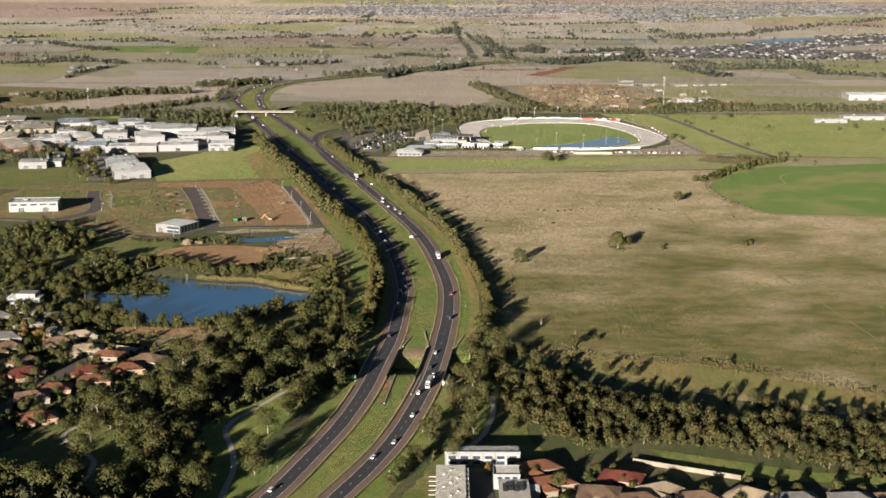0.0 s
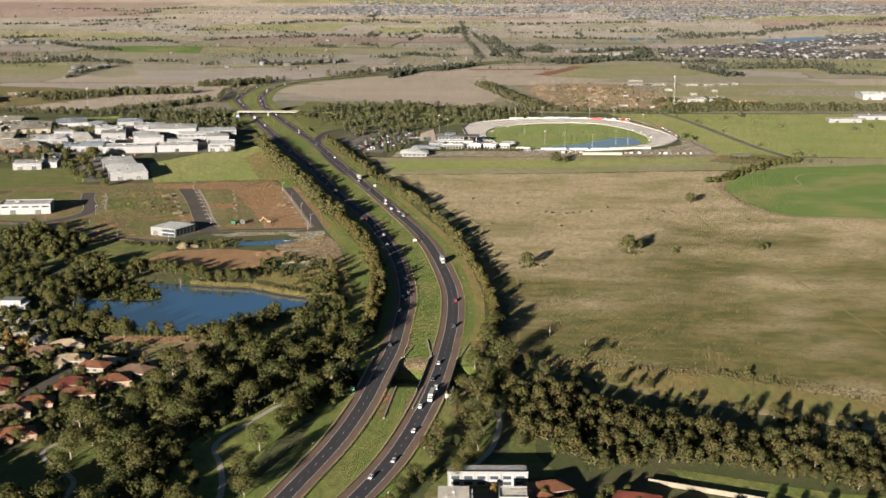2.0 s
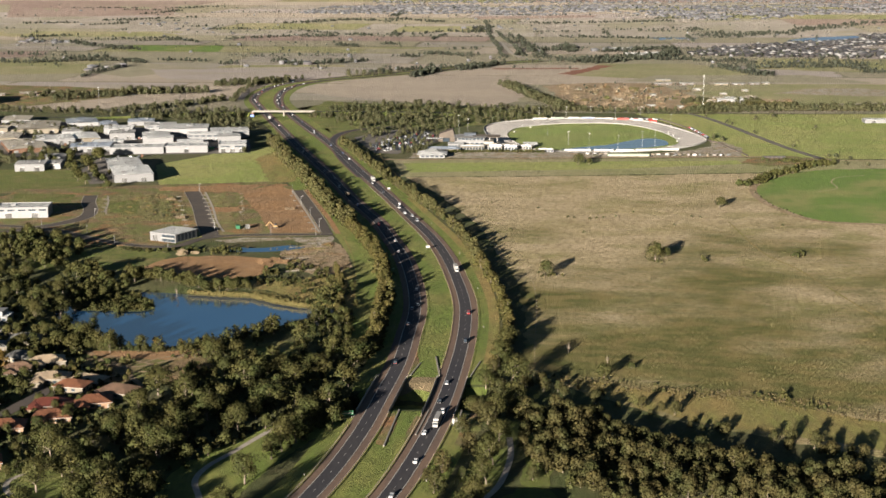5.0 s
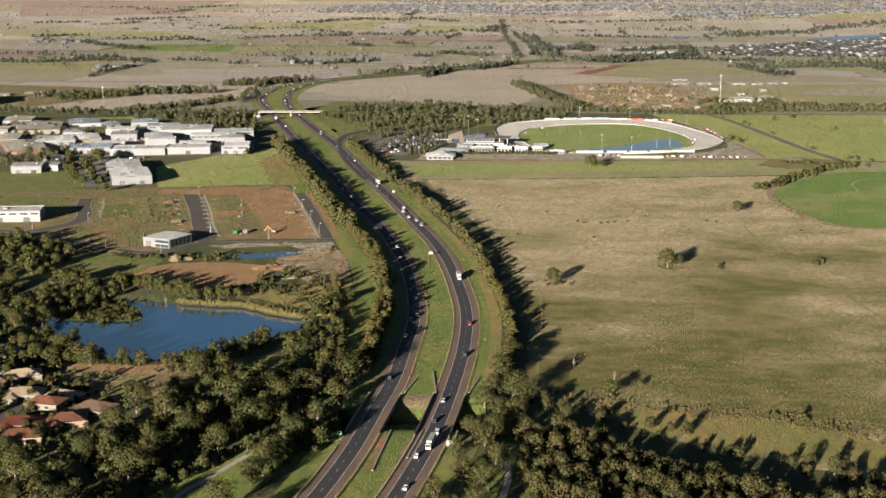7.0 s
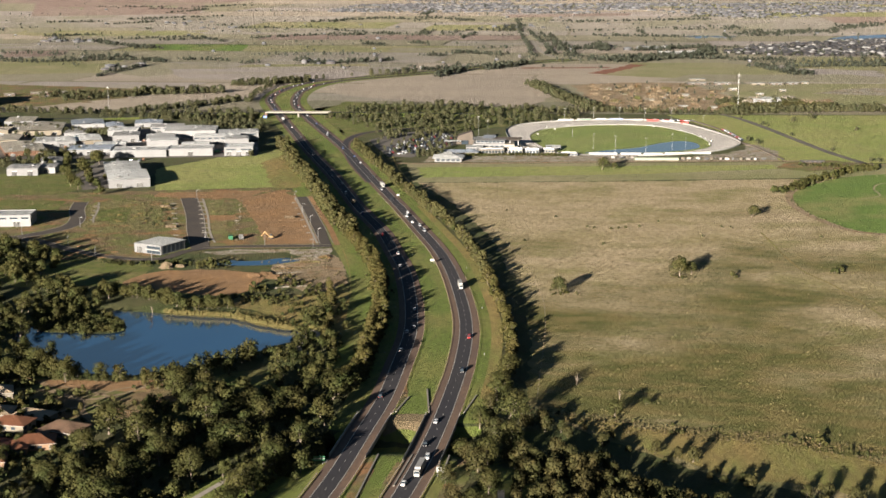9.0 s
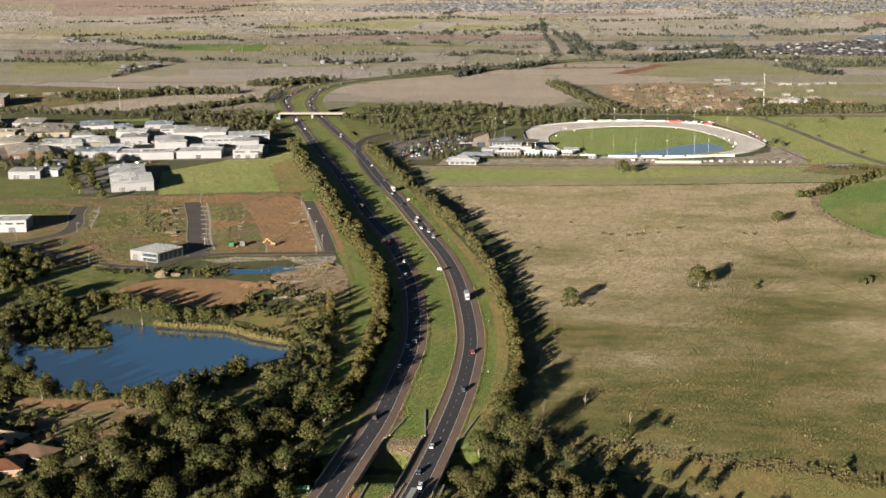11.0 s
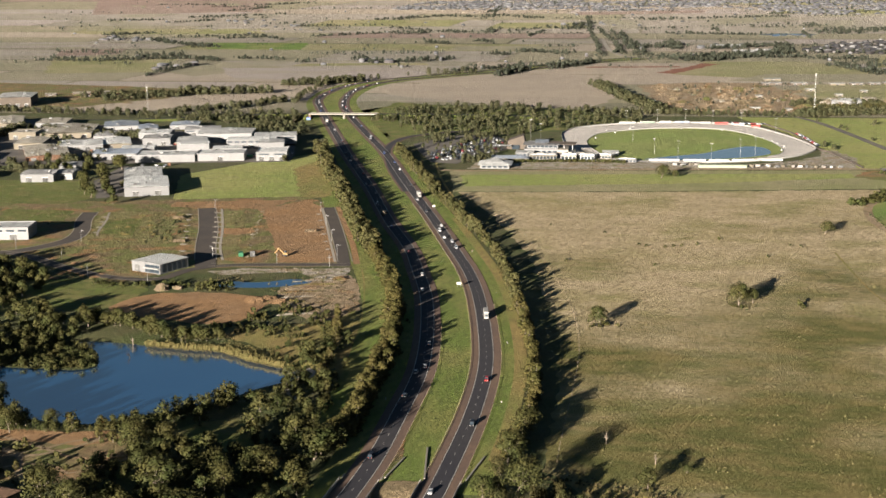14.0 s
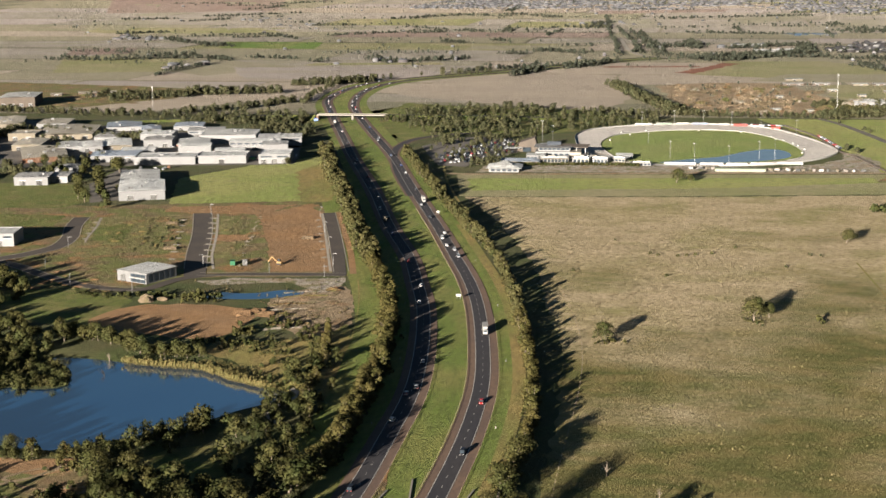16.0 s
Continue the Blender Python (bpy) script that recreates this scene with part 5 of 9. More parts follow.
PARK_EAST = [(-137, 877, 1.49), (-126, 884, 1.13), (-127, 852, 0.65), (-113, 827, 1.84), (-98, 854, 1.16), (-85, 827, 1.2), (-93, 798, 1.57), (-75, 850, 1.45), (-67, 810, 1.25), (-71, 773, 1.33), (-75, 746, 1.09), (-58, 880, 1.87), (-60, 816, 0.76), (-80, 734, 1.08), (-83, 723, 0.87), (-105, 764, 0.92), (-155, 818, 1.61), (-158, 789, 1.01), (-138, 806, 1.24), (-122, 778, 1.0), (-127, 754, 1.23), (-138, 767, 0.99), (-134, 724, 1.69), (-134, 701, 0.91), (-150, 747, 0.96), (-160, 746, 1.16), (-99, 780, 0.8)]
PARK_SOUTH = [(-164, 696, 1.51), (-174, 718, 1.24), (-144, 673, 1.52), (-137, 647, 1.3), (-154, 662, 1.21), (-142, 624, 1.1), (-127, 626, 0.93), (-126, 667, 0.75), (-111, 639, 0.61), (-118, 658, 0.63), (-112, 605, 1.23), (-126, 598, 1.48), (-147, 602, 1.49), (-183, 724, 1.19), (-90, 692, 1.2), (-94, 647, 1.02), (-89, 634, 0.89), (-176, 680, 1.18), (-171, 647, 1.24), (-171, 617, 1.36), (-184, 610, 1.34)]
LAKESIDE = [(-113, 941, 1.19), (-119, 914, 0.93), (-129, 934, 0.51), (-135, 897, 1.14), (-141, 888, 1.36), (-123, 866, 1.33), (-97, 936, 1.35), (-93, 903, 1.15), (-103, 873, 1.26), (-91, 974, 1.07), (-91, 1024, 0.95), (-84, 1038, 0.96), (-77, 1051, 0.79), (-81, 948, 0.59), (-74, 903, 1.38), (-60, 875, 1.71), (-69, 935, 0.79), (-76, 981, 0.57), (-79, 861, 1.47), (-70, 1009, 0.5), (-72, 967, 0.48)]
VILLAGE = [(-299, 1040, 1.66), (-303, 1080, 1.72), (-271, 1012, 1.96), (-254, 985, 1.58), (-328, 1090, 1.74), (-317, 1040, 2.01), (-299, 1018, 1.29), (-335, 1080, 1.82), (-238, 944, 1.2), (-221, 917, 1.48), (-219, 936, 1.19), (-232, 905, 1.0), (-266, 934, 0.79), (-277, 932, 0.78), (-245, 924, 0.86), (-200, 897, 1.07), (-184, 907, 0.84), (-223, 905, 1.15), (-265, 968, 1.23), (-250, 1003, 1.44), (-272, 1040, 1.58)]


def stand(kinds, places, label, group):
    """Trees of their own at known places; wide crowns grow less tall than broad."""
    for x, y, s in places:
        s *= 1.1
        p = kinds[rng.integers(len(kinds))]
        tree = tagged(new("gum_tree"), label, "tree", group)
        tree.matrix_world = pose(x, y, float(height(x, y)), 0, 0, rng.uniform(0, 360)) @ Matrix.Diagonal((s, s * rng.uniform(0.85, 1.05), 0.3 + 0.7 * s if s < 1.2 else 1.14 + 0.25 * (s - 1.2), 1))
        for nm, me in zip(("trunk", "crown"), p["meshes"]):
            new(nm, me).parent = tree


stand(GUMS, PARK_EAST, "tall gum tree with an open olive crown in the parkland", "parkland gum trees")
stand(GUMS, PARK_SOUTH, "spreading gum tree with a brown-green crown in the parkland", "parkland gum trees")
stand(CREEKSIDE, CREEK_WEST, "bushy brown-green gum tree on the freeway bank", "freeway bank gum trees")
stand(SCRUBBY, LAKESIDE, "bushy olive gum tree beside the lake", "lakeside gum trees")
stand(GUMS, [(x, y, k * (0.5 if y > 995 else 0.76)) for x, y, k in VILLAGE], "large dark gum tree between houses and lake", "lakeside gum trees")
fill = scatter(FOREST_A, 9.6)
woodland(SPARSE, fill[np.array([noise.noise((x / 22, y / 22, 12)) > -0.2 for x, y in fill])], "woodland", "low brown-green trees under the parkland gums", 0.4, 0.85)
woodland(SPARSE, scatter(FOREST_B, 9.4), "woodland", "low brown-green trees under the parkland gums", 0.45, 0.9)
woodland(SPARSE, scatter(FOREST_C, 9.5), "woodland", "gum trees in shade", 0.6, 1.0)
grove(GUMS, scatter([(-330, 960), (-300, 900), (-262, 880), (-235, 872), (-232, 900), (-260, 935)], 13), 500, "garden tree", "garden trees", 0.5, 0.8, "garden trees between houses")
grove(GUMS, scatter([(-300, 860), (-190, 840), (-180, 800), (-188, 700), (-215, 690), (-300, 760)], 12), 790, "bushy garden tree between suburban houses", "garden trees", 0.35, 0.62, "garden trees between houses")
# two unseen woods added to the south; their long shadows darken houses and lawns
woodland(MID, scatter([(-205, 580), (-110, 575), (-110, 500), (-280, 500), (-320, 640), (-330, 760), (-262, 700), (-222, 640)], 9.5), "woodland", "gum woodland added out of view to shade the houses", 0.9, 1.35)
woodland(MID, scatter([(60, 560), (330, 560), (330, 500), (60, 500)], 11), "woodland", "gum woodland added out of view to shade the street", 0.7, 1.1)


BANK_ROW = [(18, 781, 1.01), (19, 751, 0.84), (16, 719, 0.93), (13, 695, 0.78), (8, 670, 0.82), (6, 806, 0.9), (13, 836, 1.0), (26, 840, 1.29), (20, 876, 1.27), (25, 911, 1.16), (3, 651, 0.74), (28, 806, 1.03), (17, 806, 0.76)]
stand(GUMS, BANK_ROW, "open gum tree beside the freeway bank", "freeway-side gum trees")
woodland(SHRUB, along([(20, 850), (19, 800), (17, 755), (5, 690), (-9, 650)], 6, 4, 1), "undergrowth", "shrubs on the freeway bank", 0.5, 1.2, "shrubs")

woodland(SPARSE, scatter([(-360, 1250), (-325, 1222), (-305, 1205), (-288, 1168), (-292, 1120), (-252, 1092), (-222, 1082), (-228, 1050), (-262, 1066), (-330, 1150), (-380, 1200)], 9.0), "woodland", "dark gum trees west of the lawn", 0.45, 0.9)
GLADE_E = [(-325, 1140), (-288, 1138), (-262, 1134), (-248, 1101), (-246, 1066), (-276, 1060), (-294, 1076), (-320, 1110)]
west = scatter(FOREST_E, 10.5)
woodland(SPARSE, west[~inside(GLADE_E, west[:, 0], west[:, 1])], "woodland", "dense dark gum woodland beside the lake", 0.35, 0.72)
mixed = scatter(FOREST_H, 9.5)
open_ = np.array([noise.noise((x / 16, y / 16, 8)) for x, y in mixed])
woodland(SCRUBBY, mixed[(open_ > -0.08) & (mixed[:, 1] < 985)], "woodland", "mixed gum woodland between lake and freeway", 0.45, 0.95)
woodland(SCRUBBY, mixed[(open_ > 0.16) & (mixed[:, 1] >= 985)], "woodland", "small trees on scrubby ground by the lake", 0.4, 0.8)
woodland(SCRUBBY, along([(-238, 1090), (-219, 1085), (-201, 1079), (-185, 1064), (-172, 1056), (-163, 1056), (-148, 1058)], 5.4, 3.0, 2), "woodland", "bushy row of olive trees on the lake's north bank", 0.5, 1.0)
bank = along([(-225, 925), (-215, 913), (-190, 904), (-165, 902), (-142, 914), (-120, 938), (-108, 955)], 5.0, 4, 2)
woodland(SCRUBBY, along([(-226, 916), (-205, 903), (-180, 902), (-155, 906), (-138, 916)], 4.4, 2.4, 2), "woodland", "low scrubby trees on the lake's south shore", 0.25, 0.62)
woodland(SCRUBBY, bank[np.array([noise.noise((x / 14, y / 14, 5)) > -0.08 for x, y in bank])], "woodland", "small trees on the lake's south bank", 0.35, 1.05)
plant(AUTUMN, np.array([(-176, 906), (-150, 915), (-160, 905), (-205, 906)]), "autumn_tree", "small tree with yellow-brown autumn leaves", "autumn trees", 0.5, 0.8)
plant(AUTUMN, np.array([(-263, 869), (-250, 861)]), "autumn_tree", "large yellow-green tree between houses", "autumn trees", 1.25, 1.45)
ISLAND = [(-264, 1062), (-264, 1030), (-247, 1002), (-229, 999), (-208, 998), (-200, 1007), (-208, 1032), (-228, 1050), (-246, 1060)]
patch("island", ISLAND, -1.1, M["grass"], "grassy wooded point in the lake", 0, 0.4, 4)
woodland(SCRUBBY, scatter(ISLAND, 5.2, False), "woodland", "clump of trees on a wooded point in the lake", 0.34, 0.72)
woodland(SHRUB, scatter(ISLAND, 4.0, False), "undergrowth", "scrub on the wooded point", 0.7, 1.2, "shrubs")
low = scatter([(-145, 1125), (-125, 1150), (-100, 1120), (-90, 1080), (-120, 1060), (-150, 1070), (-165, 1085)], 4.0)
low = low[np.array([noise.noise((x / 11, y / 11, 3)) > 0.06 for x, y in low])]
woodland(SHRUB, low, "undergrowth", "dark scrub above the lake", 0.4, 1.2, "shrubs")
woodland(SHRUB, scatter(FOREST_A, 8.0), "undergrowth", "dark scrub under the gum trees", 0.7, 1.3, "shrubs")
woodland(SHRUB, scatter(FOREST_I, 7.5), "undergrowth", "dark scrub under the gum trees", 0.7, 1.4, "shrubs")
low = scatter(FOREST_H, 4.2)
low = low[np.array([noise.noise((x / 10, y / 10, 13)) > 0.1 for x, y in low])]
woodland(SHRUB, low, "undergrowth", "dark scrub between the trees", 0.25, 1.2, "shrubs")
scrub = along([(36, 862), (60, 850), (90, 838), (120, 830), (152, 821), (195, 797), (240, 764), (300, 730)], 1.8, 8.0, 4)
woodland(TUSSOCK, scrub, "tussock_grass", "brown tussock grass along the paddock's edge", 0.4, 0.95, "grass")
woodland(SHRUB, scrub[np.array([noise.noise((x / 9, y / 9, 4)) > 0.36 for x, y in scrub])], "undergrowth", "low scrub along the paddock", 0.25, 0.6, "shrubs")
edge = along([(34, 840), (60, 826), (95, 792), (125, 765), (160, 740), (230, 715)], 7.0, 7.0, 2)
woodland(CREEKFAR, edge[rng.random(len(edge)) < 0.55], "woodland", "scattered small gum trees at the woodland's edge", 0.3, 0.75)
tuft = scatter([(45, 870), (160, 835), (240, 790), (330, 760), (330, 1200), (60, 1300), (45, 1000)], 3.6)
tuft = tuft[np.array([noise.noise((x / 30, y / 9, 6)) + 0.5 * noise.noise((x / 7, y / 4, 2)) > 0.27 for x, y in tuft])]
woodland(PALETUFT, tuft[:4200], "grass_tufts", "pale dry grass tufts in the paddock", 0.35, 0.85, "grass")

# lone trees in the paddock
LONE = [proto(s, "leaf", t, w, l, n, 0.62, base=0.3) for s, t, w, l, n in ((81, 10, 5.0, 9, 1300), (82, 10.5, 5.6, 10, 1450))]
for x, y in ((57, 1107), (138, 1157)):
    foot = np.c_[rng.normal(x, 4.5, 14), rng.normal(y - 2, 3.0, 14)]
    woodland(SHRUB, foot, "undergrowth", "green scrub round the foot of a paddock tree", 0.35, 0.75, "shrubs")
for (x, y), s, k, lab in (((57, 1107), 1.15, 3, "lone rounded paddock tree with a long shadow"), ((138, 1157), 1.45, 5, "lone spreading paddock tree with a long shadow"), ((147, 1166), 0.9, 3, "smaller tree beside a paddock tree"), ((221, 1386), 1.1, 3, "lone paddock tree with a dark crown"), ((112, 1650), 1.35, 5, "lone tree before the racing track"), ((124, 1653), 0.75, 3, "small tree before the racing track"), ((92, 872), 0.4, 3, "small round tree at the scrub line"), ((76, 853), 0.95, 4, "rounded tree at the scrub line with a long shadow")):
    tree = tagged(new("paddock_tree"), lab, "tree", "lone paddock trees")
    tree.matrix_world = pose(x, y, 0.05, 0, 0, x * 3) @ Matrix.Diagonal((s, s, s * 0.95, 1))
    for nm, me in zip(("trunk", "crown"), LONE[k % 2]["meshes"]):
        new(nm, me).parent = tree
spots = np.array([(173, 1157), (244, 1172), (249, 1178), (164, 818), (84, 1336), (89, 1332), (102, 1329), (108, 1332), (114, 1335), (125, 1340), (142, 1361), (34, 1278), (19, 1408), (93, 1267), (190, 1340), (197, 1338), (170, 1300), (60, 1380), (260, 1300)])
for (x, y) in spots:
    bush = tagged(new("bush"), "small dark bush in the dry paddock", "bush", "paddock bushes")
    s = 1.3 if x in (173, 244, 249, 164) else 0.6
    bush.matrix_world = pose(x, y, 0, 0, 0, x) @ Matrix.Diagonal((s * 1.4, s * 1.4, s, 1))
    for nm, me in zip(("trunk", "crown"), SHRUB[1]["meshes"]):
        new(nm, me).parent = bush
woodland(SHRUB, along([(262, 1515), (284, 1534), (304, 1573), (330, 1606), (356, 1642), (384, 1662)], 5.5, 4.5, 3), "undergrowth", "scrubby bushes at the edge of the crop field", 1.0, 2.2, "shrubs")

for x, y, s in ((318, 2120, 0.5), (336, 2050, 0.6), (340, 2030, 0.45), (352, 1935, 0.5), (372, 1800, 0.55), (395, 1720, 0.5), (402, 1715, 0.6), (415, 1705, 0.5), (380, 2085, 0.8), (410, 2120, 0.9), (440, 1990, 0.6), (530, 1960, 0.7), (560, 1990, 0.8), (585, 1950, 0.7), (610, 1960, 0.6), (400, 1660, 0.5), (420, 1650, 0.5), (292, 1880, 0.6), (300, 1860, 0.7), (296, 1900, 0.5)):
    tree = tagged(new("pasture_tree"), "small dark tree beside a farm road", "tree", "pasture trees")
    tree.matrix_world = pose(x, y, 0.05, 0, 0, x * 7) @ Matrix.Diagonal((s * 1.1, s * 1.1, s * 0.8, 1))
    for nm, me in zip(("trunk", "crown"), MID[1]["meshes"]):
        new(nm, me).parent = tree
woodland(MID, along([(-228, 2108), (-205, 2104), (-170, 2112), (-140, 2122)], 8, 5, 2), "tree_row", "trees before the overpass bank", 0.4, 0.75)
woodland(MID, along([(-322, 2104), (-345, 2106), (-400, 2096), (-470, 2080)], 9, 5, 2), "tree_row", "trees before the overpass bank", 0.4, 0.75)
# woods round the overpass, the racing track and the estate
def glade(spots, size, level, z=4):
    """Those of the spots that stand outside clearings."""
    return spots[np.array([noise.noise((x / size, y / size, z)) > level for x, y in spots])]


woodland(MID, glade(scatter([(-215, 2110), (-190, 2050), (-165, 1990), (-136, 1905), (-110, 1868), (-70, 1875), (-60, 1960), (-41, 1960), (20, 2025), (119, 2105), (80, 2190), (22, 2250), (-155, 2290), (-225, 2200)], 12.5), 30, -0.12), "woodland", "grey-green woodland beside the freeway interchange", 0.35, 0.9)
woodland(MID, glade(scatter([(-560, 2165), (-440, 2185), (-345, 2190), (-300, 2040), (-255, 1850), (-275, 1840), (-300, 1900), (-365, 1990), (-420, 2060), (-560, 2110)], 14), 36, -0.12), "woodland", "grey-green woodland behind the warehouses", 0.4, 1.0)
woodland(MID, along([(48, 2600), (75, 2460), (97, 2355), (134, 2199)], 7, 8, 3), "woodland", "belt of trees beside the quarry", 0.7, 1.05)
woodland(MID, along([(300, 2164), (421, 2200), (526, 2205), (668, 2200), (1000, 2200)], 6, 7, 3), "tree_row", "dark row of trees behind the pasture", 0.65, 1.15)
woodland(MID, along([(60, 2200), (140, 2190), (300, 2170)], 8, 7, 2), "tree_row", "row of trees behind the racing track", 0.5, 0.85)
woodland(MID, along([(-1000, 2200), (-800, 2190), (-560, 2150)], 8, 9, 2), "tree_row", "row of trees behind the industrial estate", 0.5, 0.9)
woodland(MID, along([(-560, 2440), (-500, 2440), (-440, 2460)], 9, 12, 2), "tree_row", "dark clump of trees in a far paddock", 0.8, 1.2)
woodland(MID, along([(-700, 2380), (-640, 2390), (-560, 2400)], 9, 12, 2), "tree_row", "line of trees on scrubby ground", 0.6, 1.0)

woodland(MID, along([(-640, 1980), (-560, 1960), (-480, 1900)], 11, 14, 2), "tree_row", "trees among the warehouses", 0.5, 0.8)
woodland(MID, along([(-540, 1700), (-500, 1650), (-470, 1700), (-455, 1760)], 10, 10, 2), "tree_row", "trees among the warehouses", 0.5, 0.8)
woodland(MID, along([(-372, 2640), (-330, 2680), (-260, 2760), (-170, 2860)], 14, 26, 2), "tree_row", "trees along the freeway bend", 0.6, 1.0)
woodland(MID, along([(-380, 2620), (-385, 2500), (-380, 2400), (-370, 2300)], 14, 8, 1), "tree_row", "scattered trees along the freeway", 0.5, 0.9)
woodland(MID, along([(-80, 1745), (-60, 1745), (-64, 1760)], 6, 6, 2), "tree_row", "dark trees by the race club", 0.5, 0.8)

woodland(MID, scatter([(-144, 1880), (-112, 1955), (-62, 1960), (-42, 1890), (-50, 1801), (-84, 1740), (-128, 1800)], 17), "tree_row", "trees between parked cars", 0.3, 0.65)
# far hedgerows and tree lines, each a chain of crowns
WEST = [((-1480, 4810), (-1320, 4850), 3), ((-1250, 4670), (-1140, 4810), 2), ((-1280, 5010), (-1080, 5180), 3), ((-1080, 5180), (-1000, 5260), 2), ((-1270, 5540), (-1200, 5860), 2), ((-1300, 6090), (-1130, 6330), 3), ((-920, 4560), (-810, 4630), 1), ((-790, 4500), (-540, 4470), 1), ((-1220, 3980), (-1120, 4110), 3), ((-1150, 3830), (-1000, 3780), 2), ((-1020, 3780), (-840, 3520), 3), ((-900, 3610), (-800, 3520), 2), ((-880, 3830), (-790, 3900), 2), ((-810, 3980), (-710, 3780), 1), ((-890, 3240), (-810, 3260), 2), ((-1120, 3370), (-910, 3300), 1), ((-730, 2760), (-720, 2890), 1), ((-720, 2890), (-710, 3040), 1)]
MIDDLE = [((-740, 3140), (-690, 3100), 2), ((-680, 3190), (-580, 3160), 2), ((-530, 3070), (-480, 3100), 1), ((-420, 3160), (-360, 3070), 3), ((-360, 3070), (-240, 3160), 3), ((-350, 3690), (-300, 3650), 2), ((-240, 3740), (-200, 3700), 2), ((-170, 3300), (-130, 3300), 3), ((-120, 3410), (-10, 3320), 3), ((-210, 2830), (-110, 2960), 3), ((-110, 2960), (0, 3040), 3), ((-640, 4820), (-460, 5090), 4), ((-460, 5090), (-280, 5010), 4), ((-310, 5180), (-140, 4930), 3), ((-530, 4370), (-320, 4110), 2), ((-470, 4030), (-400, 4080), 2), ((-670, 3930), (-620, 3980), 2), ((-610, 3980), (-510, 4080), 2)]
AVENUE = [((6, 5010), (36, 3790), 1), ((36, 3790), (56, 3260), 1), ((85, 4140), (140, 3260), 2), ((52, 4300), (98, 3300), 1), ((-20, 4310), (10, 4640), 3), ((-180, 4170), (-120, 4310), 2), ((-110, 4380), (-10, 4260), 2), ((220, 4090), (430, 3980), 3), ((170, 4820), (630, 5010), 4), ((120, 3470), (220, 3570), 3), ((280, 3470), (460, 3610), 4), ((170, 3200), (340, 3280), 5), ((330, 3230), (450, 3230), 3), ((-10, 3040), (40, 3100), 3), ((210, 3740), (220, 3470), 3), ((590, 4140), (680, 4260), 2)]
EAST = [((630, 4040), (840, 4320), 5), ((830, 4170), (1000, 4570), 3), ((960, 4470), (1290, 4940), 4), ((1370, 5020), (1630, 5460), 4), ((450, 3200), (560, 3170), 3), ((480, 3040), (530, 2820), 4), ((530, 3010), (730, 3040), 3), ((750, 3070), (760, 2950), 3), ((740, 2900), (880, 2800), 3), ((850, 2830), (1130, 2900), 3), ((1290, 4940), (1460, 4710), 3), ((610, 5180), (1060, 5460), 2), ((1120, 5760), (1850, 6220), 3)]
chance = random.Random(12)
CHANCE = []
for k in range(46):
    y = 3050 * (2.1 ** chance.random())
    x, d = chance.uniform(-0.36, 0.36) * y, chance.uniform(0.02, 0.09) * y
    a = chance.choice([0.0, 0.0, 0.0, 1.5, 0.4]) + chance.uniform(-0.08, 0.08)
    CHANCE.append(((x, y), (x + d * math.cos(a), y + d * math.sin(a)), chance.choice([1, 1, 2])))
LINES = WEST + MIDDLE + AVENUE + EAST + CHANCE
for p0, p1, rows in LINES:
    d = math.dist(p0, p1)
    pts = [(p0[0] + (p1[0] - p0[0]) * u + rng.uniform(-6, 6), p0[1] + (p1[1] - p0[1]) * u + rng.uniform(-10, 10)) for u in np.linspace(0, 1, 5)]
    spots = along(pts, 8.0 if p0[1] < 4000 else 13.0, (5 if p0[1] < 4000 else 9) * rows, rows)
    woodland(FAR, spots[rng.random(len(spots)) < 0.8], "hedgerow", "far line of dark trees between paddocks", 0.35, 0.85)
ESTATE = [(-402, 1600, 1.1), (-385, 1556, 1.05), (-392, 1524, 0.9), (-410, 1679, 1.0), (-443, 1679, 0.9), (-496, 1708, 0.8), (-473, 1704, 0.7), (-480, 1692, 0.6), (-433, 1645, 0.9), (-425, 1605, 0.8), (-407, 1567, 0.95), (-400, 1545, 0.8), (-380, 1507, 0.85), (-376, 1532, 0.9), (-351, 1478, 0.8), (-413, 1629, 1.0), (-416, 1686, 1.1), (-408, 1672, 0.9), (-362, 1510, 0.8), (-366, 1556, 0.7), (-461, 1661, 0.8), (-465, 1642, 0.9), (-452, 1650, 0.7)]
stand(SPARSE, ESTATE, "tall dark gum tree between the sheds of the estate", "estate trees")
for pts, wide, rows, lo, hi, lab in (([(-480, 1712), (-468, 1700)], 5, 2, 0.6, 0.9, "trees before a rusty shed"), ([(-570, 1885), (-540, 1880)], 8, 1, 0.5, 0.8, "trees among the sheds"), ([(-480, 1915), (-455, 1905), (-440, 1890)], 6, 2, 0.6, 1.0, "dark trees between sheds"), ([(-530, 1790), (-520, 1830)], 5, 1, 0.5, 0.8, "trees among the sheds"), ([(-640, 1900), (-625, 1960)], 6, 2, 0.7, 1.1, "tall dark trees among the sheds"), ([(-262, 1738), (-260, 1741)], 1, 1, 0.5, 0.6, "small tree at a corner of a shed")):
    woodland(MID, along(pts, 8, wide, rows), "tree_row", lab, lo, hi)
